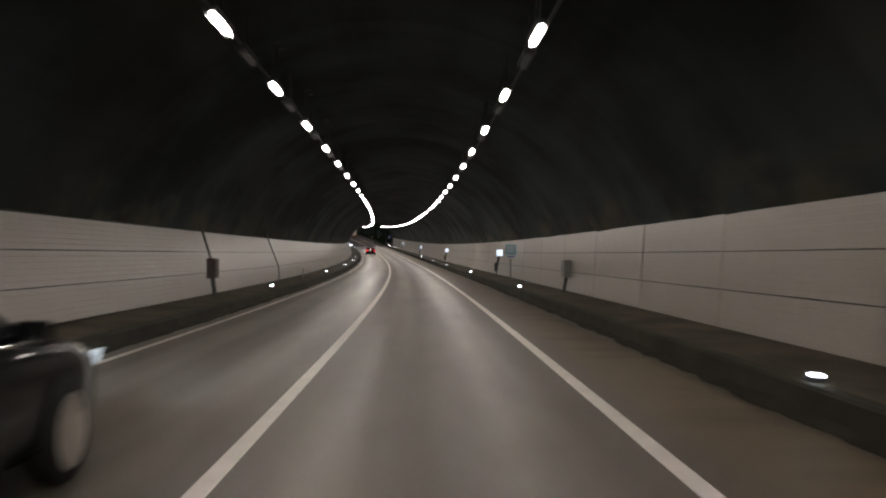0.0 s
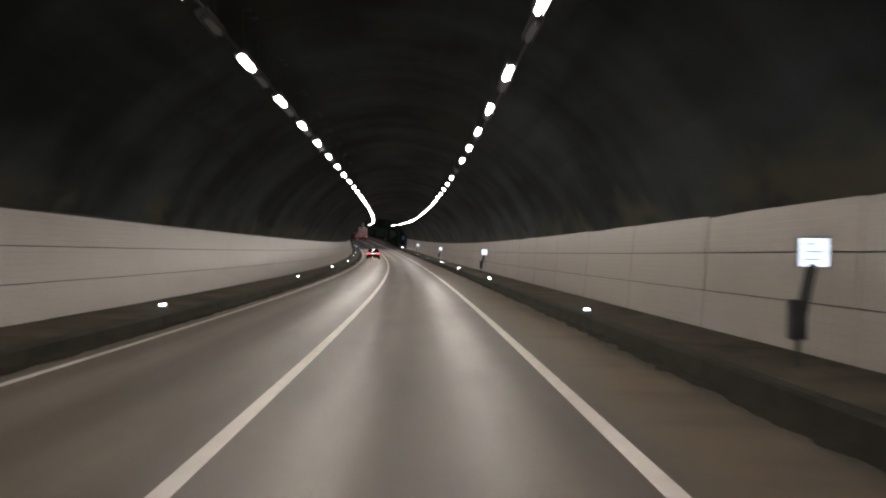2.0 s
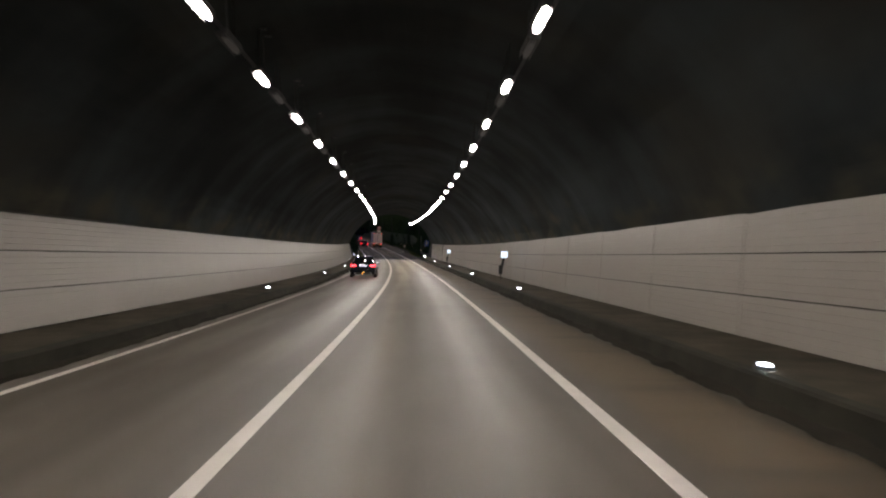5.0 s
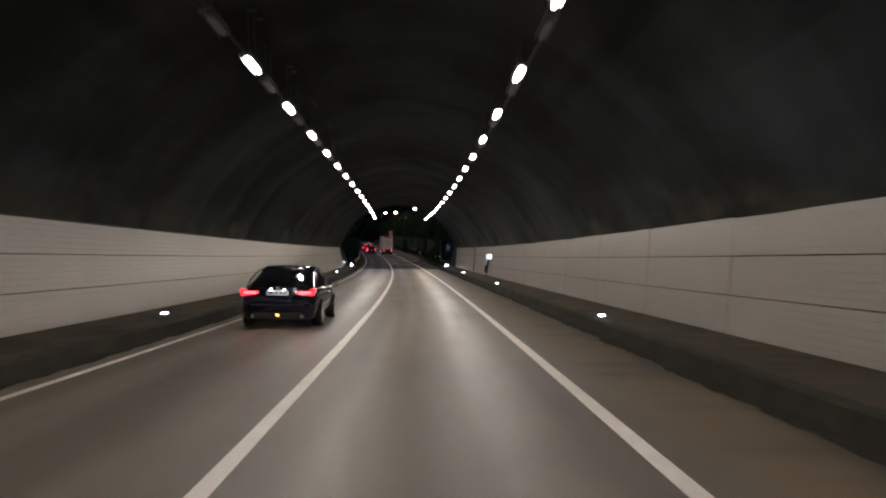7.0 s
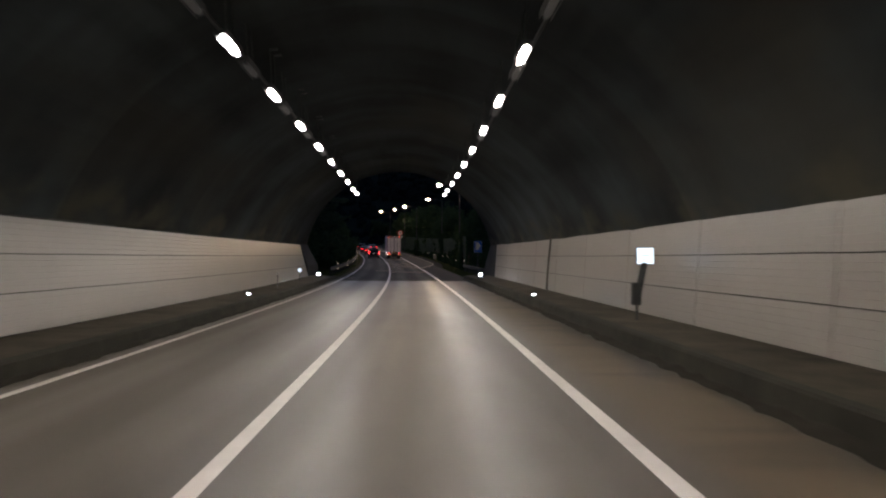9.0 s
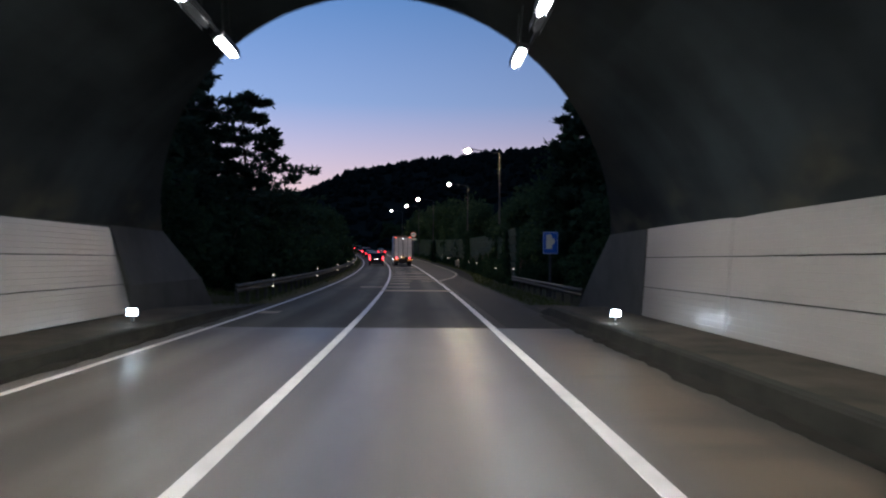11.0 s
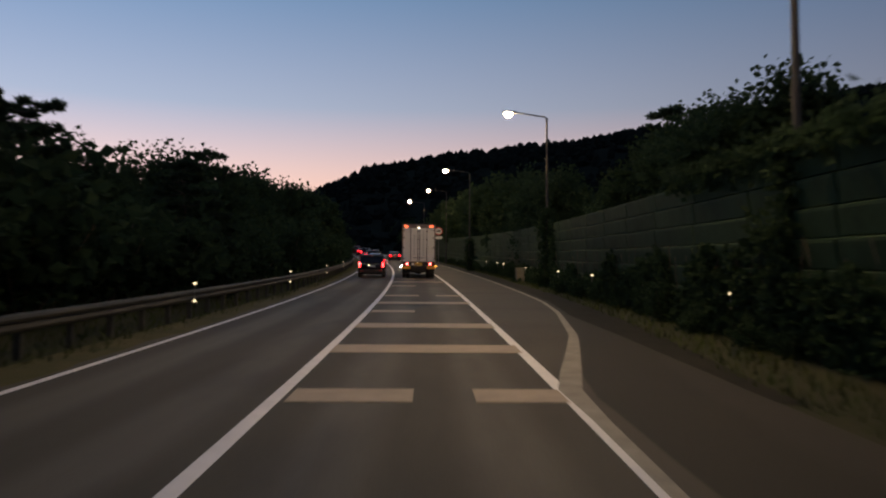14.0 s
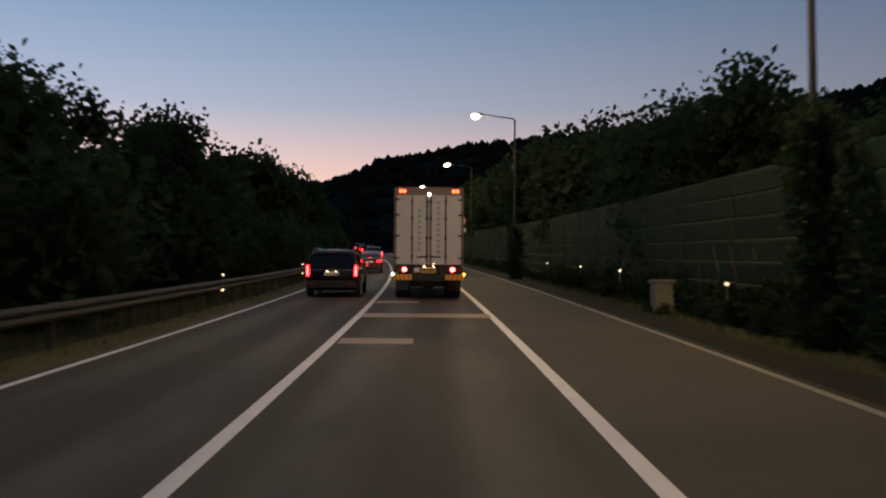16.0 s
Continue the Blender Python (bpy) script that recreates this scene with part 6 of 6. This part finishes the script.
def saloon(m, paint, label, beams=False):
    e = empty("car", m, label, "car", "cars in the queue")
    W = 0.92
    st = [(0.0, 0.36, 0.84, 0.92, 0.74), (0.05, 0.27, 0.92, 1.02, 0.83), (0.25, 0.22, 0.96, 1.07, 0.89), (0.9, 0.20, 0.96, 1.05, W), (1.5, 0.20, 0.95, 0.98, W), (2.6, 0.20, 0.93, 0.96, W), (3.5, 0.20, 0.91, 0.97, W),
          (4.1, 0.21, 0.88, 0.94, 0.91), (4.6, 0.22, 0.80, 0.85, 0.87), (4.85, 0.25, 0.70, 0.74, 0.78), (4.93, 0.30, 0.60, 0.63, 0.66)]
    part("body", shell(st), paint, e, smooth=True)
    cb = [(0.75, 1.0, 1.05, 0.80, 0.62), (1.2, 0.98, 1.32, 0.84, 0.64), (1.7, 0.97, 1.43, 0.85, 0.66), (2.3, 0.95, 1.47, 0.85, 0.67), (2.8, 0.94, 1.43, 0.85, 0.65), (3.3, 0.93, 1.22, 0.83, 0.62), (3.8, 0.92, 0.98, 0.78, 0.6)]
    glasshouse(e, cb, 1, 4)
    part("roof", cabin([(y, zt - 0.08, zt + 0.006, wt + 0.03, wt) for y, zb, zt, wb, wt in cb[1:5]], 0.004), paint, e, smooth=True)
    for sg in (-1, 1):
        bm = bmesh.new()
        poly_prism(bm, [(sg * 0.48, 0.80), (sg * 0.84, 0.78), (sg * 0.87, 0.95), (sg * 0.50, 0.93)], -0.012, 0.2)
        part("tail_light", bm, TAIL, e, "glowing red lamp")
        bm = bmesh.new()
        poly_prism(bm, [(sg * 0.46, 0.62), (sg * 0.80, 0.68), (sg * 0.83, 0.79), (sg * 0.50, 0.73)], 4.5, 4.86)
        part("headlight", bm, HEAD_GLOW, e, "lit clear headlight")
        if beams:
            headlamp(e, sg * 0.66, 4.97, 0.68)
        for y in (0.98, 3.95):
            wheel(e, sg * 0.845, y, 0.34, 0.23, 10)
            gap_disc(e, sg * 0.927, y, 0.34)
        bm = bmesh.new()
        for y in (1.45, 2.5):
            box(bm, min(sg * 0.915, sg * 0.94), max(sg * 0.915, sg * 0.94), y, y + 0.2, 0.79, 0.815, 0.006)
        part("door_handle", bm, CHROME, e)
        bm = bmesh.new()
        tube(bm, (sg * 0.885, 1.0, 0.985), (sg * 0.88, 3.4, 0.95), 0.011, seg=6)
        part("window_trim", bm, CHROME, e)
    bm = bmesh.new()
    box(bm, -0.78, 0.78, -0.05, 0.06, 0.36, 0.58, 0.03)
    part("bumper", bm, paint, e)
    bm = bmesh.new()
    box(bm, -0.14, 0.14, 0.84, 0.87, 1.10, 1.125, 0.004)
    part("high_brake_light", bm, TAIL, e, "narrow glowing red lamp")
    plate_of(e, -0.015, 0.80, 0.52, 0.115, PLATE, PLATE_WARM)
    mirrors(e, 0.89, 3.2, 0.95, paint)
    return e


def people_carrier(m, paint, label, beams=False):
    """Tall boxy van-like car with upright tail lights and roof rails."""
    e = empty("people_carrier", m, label, "van", "cars in the queue")
    W = 0.99
    st = [(0.0, 0.36, 0.95, 1.02, 0.86), (0.05, 0.28, 1.0, 1.06, 0.93), (0.3, 0.24, 1.04, 1.08, 0.97), (1.1, 0.22, 1.05, 1.08, W), (3.0, 0.22, 1.03, 1.06, W), (3.9, 0.22, 1.02, 1.08, W), (4.5, 0.24, 0.98, 1.04, 0.96), (4.95, 0.27, 0.86, 0.90, 0.88), (5.12, 0.34, 0.70, 0.73, 0.74)]
    part("body", shell(st), paint, e, smooth=True)
    cb = [(0.06, 1.03, 1.10, 0.90, 0.84), (0.16, 1.05, 1.55, 0.92, 0.80), (0.35, 1.06, 1.70, 0.93, 0.76), (1.2, 1.06, 1.75, 0.94, 0.76), (2.4, 1.05, 1.75, 0.94, 0.76), (3.1, 1.04, 1.66, 0.93, 0.74), (3.7, 1.03, 1.38, 0.90, 0.72), (4.3, 1.02, 1.06, 0.84, 0.7)]
    glasshouse(e, cb, 1, 5)
    part("roof", cabin([(y, zt - 0.14, zt + 0.006, wt + 0.03, wt) for y, zb, zt, wb, wt in cb[1:6]], 0.005), paint, e, smooth=True)
    bm = bmesh.new()
    box(bm, -0.70, 0.70, -0.02, 0.22, 1.66, 1.70, 0.015)
    part("spoiler", bm, paint, e)
    bm = bmesh.new()
    box(bm, -0.16, 0.16, -0.032, -0.018, 1.668, 1.692, 0.004)
    part("high_brake_light", bm, REFLEX, e, "narrow unlit red lamp")
    for sg in (-1, 1):
        bm = bmesh.new()
        poly_prism(bm, [(sg * 0.80, 0.78), (sg * 0.93, 0.78), (sg * 0.94, 1.18), (sg * 0.83, 1.20)], -0.02, 0.2)
        t = part("tail_light", bm, TAIL, e, "upright glowing red lamp")
        bm = bmesh.new()
        box(bm, sg * 0.88 - 0.02, sg * 0.88 + 0.02, -0.028, -0.021, 0.82, 1.15)
        part("light_strip", bm, TAIL_CORE, t)
        bm = bmesh.new()
        tube(bm, (sg * 0.72, 0.45, 1.80), (sg * 0.72, 2.9, 1.79), 0.02, seg=8)
        for y in (0.5, 1.7, 2.8):
            box(bm, sg * 0.72 - 0.015, sg * 0.72 + 0.015, y - 0.04, y + 0.04, 1.70, 1.80)
        part("roof_rail", bm, STEEL, e)
        for y in (1.0, 4.1):
            wheel(e, sg * 0.90, y, 0.36, 0.24, 5)
            gap_disc(e, sg * 0.997, y, 0.36)
        bm = bmesh.new()
        box(bm, min(sg * 0.6, sg * 0.85), max(sg * 0.6, sg * 0.85), -0.065, -0.045, 0.50, 0.53, 0.004)
        part("reflector", bm, REFLEX, e)
    bm = bmesh.new()
    box(bm, -0.90, 0.90, -0.055, 0.06, 0.36, 0.62, 0.03)
    part("bumper", bm, TRIM, e)
    bm = bmesh.new()
    box(bm, -0.75, 0.75, -0.012, 0.01, 1.0, 1.03, 0.004)
    part("garnish", bm, CHROME, e)
    plate_of(e, -0.012, 0.88, 0.52, 0.115, PLATE, PLATE_WARM)
    mirrors(e, 0.94, 3.6, 1.06, paint)
    for sg in (-1, 1):
        bm = bmesh.new()
        poly_prism(bm, [(sg * 0.50, 0.66), (sg * 0.84, 0.72), (sg * 0.86, 0.84), (sg * 0.54, 0.78)], 4.75, 5.0)
        part("headlight", bm, HEAD_GLOW, e, "lit clear headlight")
        if beams:
            headlamp(e, sg * 0.72, 5.16, 0.74, 140.0)
    return e


def box_truck(m, label, near):
    """Rigid box lorry seen from behind: two rear doors with lock rods and hinges, light bar, under-run guard, twin rear wheels."""
    e = empty("box_truck", m, label, "truck")
    hw, z0, z1, L = 1.245, 1.30, 4.02, 9.4
    bm = bmesh.new()
    box(bm, -hw + 0.01, hw - 0.01, 0.09, L, z0 - 0.05, z1 - 0.02, 0.05)
    part("cargo_box", bm, BOX_WHITE, e)
    bm = bmesh.new()
    prof = [(-hw, z0 - 0.12), (-hw, z1 - 0.16), (-hw + 0.05, z1 - 0.04), (-hw + 0.17, z1), (hw - 0.17, z1), (hw - 0.05, z1 - 0.04), (hw, z1 - 0.16), (hw, z0 - 0.12)]
    inner = [(-hw + 0.085, z0 - 0.12), (-hw + 0.085, z1 - 0.32), (-hw + 0.10, z1 - 0.30), (-hw + 0.17, z1 - 0.28), (hw - 0.17, z1 - 0.28), (hw - 0.10, z1 - 0.30), (hw - 0.085, z1 - 0.32), (hw - 0.085, z0 - 0.12)]
    for y0, y1 in ((-0.02, 0.10),):
        a = [bm.verts.new((x, y0, z)) for x, z in prof]
        b = [bm.verts.new((x, y0, z)) for x, z in inner]
        c = [bm.verts.new((x, y1, z)) for x, z in prof]
        d = [bm.verts.new((x, y1, z)) for x, z in inner]
        for i in range(7):
            bm.faces.new((a[i], a[i + 1], b[i + 1], b[i]))
            bm.faces.new((c[i], c[i + 1], a[i + 1], a[i]))
            bm.faces.new((b[i], b[i + 1], d[i + 1], d[i]))
            bm.faces.new((d[i], d[i + 1], c[i + 1], c[i]))
        for i in (0, 7):
            bm.faces.new((a[i], b[i], d[i], c[i]))
    part("door_frame", bm, BOX_FRAME, e)
    for sg in (-1, 1):
        bm = bmesh.new()
        line = [(0.012, 0.0)]
        for i in range(9):
            x = 0.10 + i * 0.122
            line += [(x - 0.016, 0.0), (x - 0.010, -0.007), (x + 0.010, -0.007), (x + 0.016, 0.0)]
        line += [(1.15, 0.0), (1.15, 0.06), (0.012, 0.06)]
        lo = [bm.verts.new((sg * x, y, z0 - 0.02)) for x, y in line]
        hi = [bm.verts.new((sg * x, y, z1 - 0.29)) for x, y in line]
        for i in range(len(line)):
            bm.faces.new((lo[i], lo[(i + 1) % len(line)], hi[(i + 1) % len(line)], hi[i]))
        bm.faces.new(lo)
        bm.faces.new(list(reversed(hi)))
        dr = part("rear_door", bm, BOX_WHITE, e, "white ribbed door panel")
        for x in (sg * 0.07, sg * 0.60):
            bm = bmesh.new()
            tube(bm, (x, -0.03, z0 - 0.02), (x, -0.03, z1 - 0.30), 0.022, seg=8)
            for z in (z0 + 0.25, z0 + 0.9, z0 + 1.6, z0 + 2.2):
                box(bm, x - 0.05, x + 0.05, -0.045, 0.0, z - 0.03, z + 0.03, 0.006)
            part("lock_rod", bm, DARK_STEEL, dr)
        bm = bmesh.new()
        box(bm, min(sg * 0.09, sg * 0.42), max(sg * 0.09, sg * 0.42), -0.06, -0.035, z0 + 0.20, z0 + 0.25, 0.006)
        part("handle", bm, DARK_STEEL, dr)
        for z in (z0 + 0.18, z0 + 0.98, z0 + 1.72, z1 - 0.45):
            bm = bmesh.new()
            box(bm, min(sg * 1.04, sg * 1.18), max(sg * 1.04, sg * 1.18), -0.03, 0.0, z - 0.028, z + 0.028, 0.006)
            tube(bm, (sg * 1.175, -0.02, z - 0.07), (sg * 1.175, -0.02, z + 0.07), 0.025, seg=8)
            part("hinge", bm, DARK_STEEL, dr)
        # top marker lamps, in pairs
        for dx in (0.0, 0.13):
            bm = bmesh.new()
            tube(bm, (sg * (0.88 + dx), -0.05, z1 - 0.15), (sg * (0.88 + dx), -0.015, z1 - 0.15), 0.055, seg=16)
            part("marker_lamp", bm, MARKER, e, "glowing orange-red lamp")
        # tail lamp cluster
        bm = bmesh.new()
        box(bm, min(sg * 0.62, sg * 1.15), max(sg * 0.62, sg * 1.15), -0.02, 0.06, 0.98, 1.17, 0.02)
        cl = part("lamp_cluster", bm, RUST_STEEL, e)
        bm = bmesh.new()
        tube(bm, (sg * 0.86, -0.05, 1.075), (sg * 0.86, -0.018, 1.075), 0.085, seg=20)
        part("tail_light", bm, TAIL_CORE, cl, "round glowing red lamp")
        bm = bmesh.new()
        tube(bm, (sg * 1.05, -0.045, 1.075), (sg * 1.05, -0.018, 1.075), 0.07, seg=20)
        part("indicator", bm, REFLEX, cl)
        # hazard board on the guard
        bm = bmesh.new()
        box(bm, min(sg * 0.60, sg * 1.24), max(sg * 0.60, sg * 1.24), -0.045, -0.02, 0.70, 0.90, 0.006)
        hz = part("hazard_board", bm, CHEV_Y, e, "yellow board with slanted red stripes")
        for i in range(4):
            x = 0.64 + i * 0.155
            bm = bmesh.new()
            poly_prism(bm, [(sg * x, 0.705), (sg * (x + 0.07), 0.705), (sg * (x + 0.14), 0.895), (sg * (x + 0.07), 0.895)], -0.05, -0.046)
            part("stripe", bm, CHEV_R, hz)
        # side marker lamp and mudguard
        bm = bmesh.new()
        box(bm, sg * 1.27 - 0.03, sg * 1.27 + 0.03, -0.02, 0.05, 0.86, 0.94, 0.01)
        part("side_lamp", bm, PLATE_LAMP if sg < 0 else AMBER, e, "small glowing lamp")
        bm = bmesh.new()
        box(bm, min(sg * 0.72, sg * 1.2), max(sg * 0.72, sg * 1.2), 1.05, 1.08, 0.28, 0.95)
        part("mud_flap", bm, TYRE, e)
        for y in (1.75, 3.05) if near else (1.75,):
            for xx in (1.08, 0.78):
                wheel(e, sg * xx, y, 0.48, 0.26, 8)
        wheel(e, sg * 1.05, 8.9, 0.48, 0.27, 8)
    bm = bmesh.new()
    box(bm, -1.2, 1.2, -0.03, 0.06, 0.68, 0.92, 0.02)
    part("under_run_guard", bm, RUST_STEEL, e)
    bm = bmesh.new()
    box(bm, -1.22, 1.22, 0.0, 0.14, 0.95, 1.24, 0.02)
    part("rear_beam", bm, RUST_STEEL, e)
    bm = bmesh.new()
    box(bm, -0.45, -0.33, 0.1, 11.3, 0.80, 1.10)
    box(bm, 0.33, 0.45, 0.1, 11.3, 0.80, 1.10)
    for y in (1.75, 3.05, 8.9):
        box(bm, -1.0, 1.0, y - 0.08, y + 0.08, 0.40, 0.56)
        box(bm, -0.2, 0.2, y - 0.2, y + 0.2, 0.30, 0.66, 0.05)
    part("chassis", bm, RUST_STEEL, e)
    bm = bmesh.new()
    rows = [[(-1.2, 9.55, 0.6), (-1.2, 9.55, 2.9), (1.2, 9.55, 2.9), (1.2, 9.55, 0.6)], [(-1.22, 11.3, 0.5), (-1.22, 11.3, 2.2), (1.22, 11.3, 2.2), (1.22, 11.3, 0.5)]]
    vs = [[bm.verts.new(p) for p in r] for r in rows]
    for i in range(4):
        bm.faces.new((vs[0][i], vs[0][(i + 1) % 4], vs[1][(i + 1) % 4], vs[1][i]))
    bm.faces.new(vs[0])
    bm.faces.new(list(reversed(vs[1])))
    bmesh.ops.bevel(bm, geom=list(bm.edges), offset=0.08, segments=2, affect="EDGES")
    part("cab", bm, mat("cab_paint", (0.5, 0.5, 0.5), 0.35, col2=(0.42, 0.42, 0.42), scale=2), e)
    bm = bmesh.new()
    box(bm, -0.05, 0.05, -0.06, -0.02, z1 - 0.30, z1 - 0.22, 0.012)
    part("work_lamp", bm, glow("work_lamp_lens", (0.95, 0.98, 1.0), 6.0), e, "small bright white lamp")
    plate_of(e, -0.035, 1.06, 0.52, 0.2, PLATE_Y, PLATE_WARM)
    bm = bmesh.new()
    box(bm, -0.52, -0.32, -0.03, 0.0, 0.98, 1.14, 0.01)
    part("bracket_box", bm, PLATE, e)
    # unreadable vertical lettering on the doors
    if near:
        for sg, n, zt, w in ((1, 10, z1 - 0.55, 0.065), (-1, 8, z1 - 0.85, 0.05)):
            for i in range(n):
                bm = bmesh.new()
                x, z = sg * 0.34, zt - i * 0.195
                box(bm, x - w, x + w, -0.014, -0.007, z - 0.055, z + 0.055, 0.002)
                part("lettering_bar", bm, PALE_INK, e)
    return e


box_truck(stand(333.3, 0.12, 0, follow=True), "white box lorry with closed rear doors and lit red lamps", True)
box_truck(stand(505.0, 0.0, 0, follow=True), "distant white box lorry with lit red lamps", False)
fastback(stand(162.7, -3.68, 0, follow=True) @ Matrix.Diagonal((0.985, 1, 0.965, 1)))
saloon(stand(2.35, -3.76, 0, follow=True) @ Matrix.Diagonal((1, 1, 1.12, 1)), CAR_BLACK, "black saloon car with alloy wheels in the next lane", True)
people_carrier(stand(334.2, -3.42, 0, follow=True), CAR_BLACK, "black people carrier with upright red tail lights and roof rails", True)
saloon(stand(365.0, -3.4, 0, follow=True), CAR_RED, "dark red saloon car with lit tail lights in the queue")
saloon(stand(382.0, -3.5, 0, follow=True), CAR_GREY, "dark grey saloon car with lit tail lights in the queue")
people_carrier(stand(399.0, -3.4, 0, follow=True), CAR_GREY, "dark grey people carrier with lit tail lights in the queue")
people_carrier(stand(430.0, -3.5, 0, follow=True), CAR_BLACK, "black people carrier with lit tail lights in the queue")
people_carrier(stand(463.0, -3.4, 0, follow=True), CAR_RED, "dark red people carrier with lit tail lights in the queue")
for s, p in ((415, CAR_BLACK), (446, CAR_RED), (481, CAR_GREY), (500, CAR_BLACK), (518, CAR_GREY), (537, CAR_BLACK)):
    saloon(stand(s, -3.45, 0, follow=True), p, "dark saloon car with lit tail lights far along the queue")
saloon(stand(403.0, 0.0, 0, follow=True), CAR_GREY, "dark grey saloon car with lit tail lights beyond the lorry")


# ---- wall panels, one by one ----
def panel_mesh(side, row):
    (u0, z0), (u1, z1) = WALLS[side]
    sg = 1 if side == "right" else -1
    za, zb = z0 + (z1 - z0) * row / 3, z0 + (z1 - z0) * (row + 1) / 3
    L = PANEL_L - 0.0006
    prof = []
    n = 6
    g = 0.006
    za, zb = za + 0.008, zb - 0.011
    for i in range(n):
        a, b = za + (zb - za) * i / n, za + (zb - za) * (i + 1) / n
        prof += [(a + 0.001, 0.0), (a + 0.004, -g), (b - 0.004, -g), (b - 0.001, 0.0)]
    prof += [(zb, 0.035), (za, 0.035)]
    verts, faces = [], []
    k = len(prof)
    for y in (0.0006, L):
        for z, d in prof:
            verts.append((u0 + (u1 - u0) * (z - z0) / (z1 - z0) + sg * (d + 0.005), y, z))
    for i in range(k):
        faces.append((i, (i + 1) % k, k + (i + 1) % k, k + i))
    faces += [tuple(range(k)), tuple(range(k, 2 * k))]
    return mesh_of("panel", verts, faces, PANEL)


PANEL_L = 5.9
for side in ("left", "right"):
    meshes = [panel_mesh(side, r) for r in range(3)]
    w = wall_obs[side]
    s = PANEL_END - PANEL_L
    while s > -42:
        for r in range(3):
            obj("panel", meshes[r], w, stand(s, 0, 0, follow=True))
        s -= PANEL_L
    # the rest, behind the start, is one piece
    (u0, z0), (u1, z1) = WALLS[side]
    sg = 1 if side == "right" else -1
    me = ribbon("panel_run", BACK, s + PANEL_L, 6.0, [(u0, z0), (u1, z1), (u1 + sg * 0.03, z1), (u0 + sg * 0.03, z0)], PANEL, closed=True, cap=True)
    ob = obj("panel_run", me, w)
    ob["kind"] = "stuff"
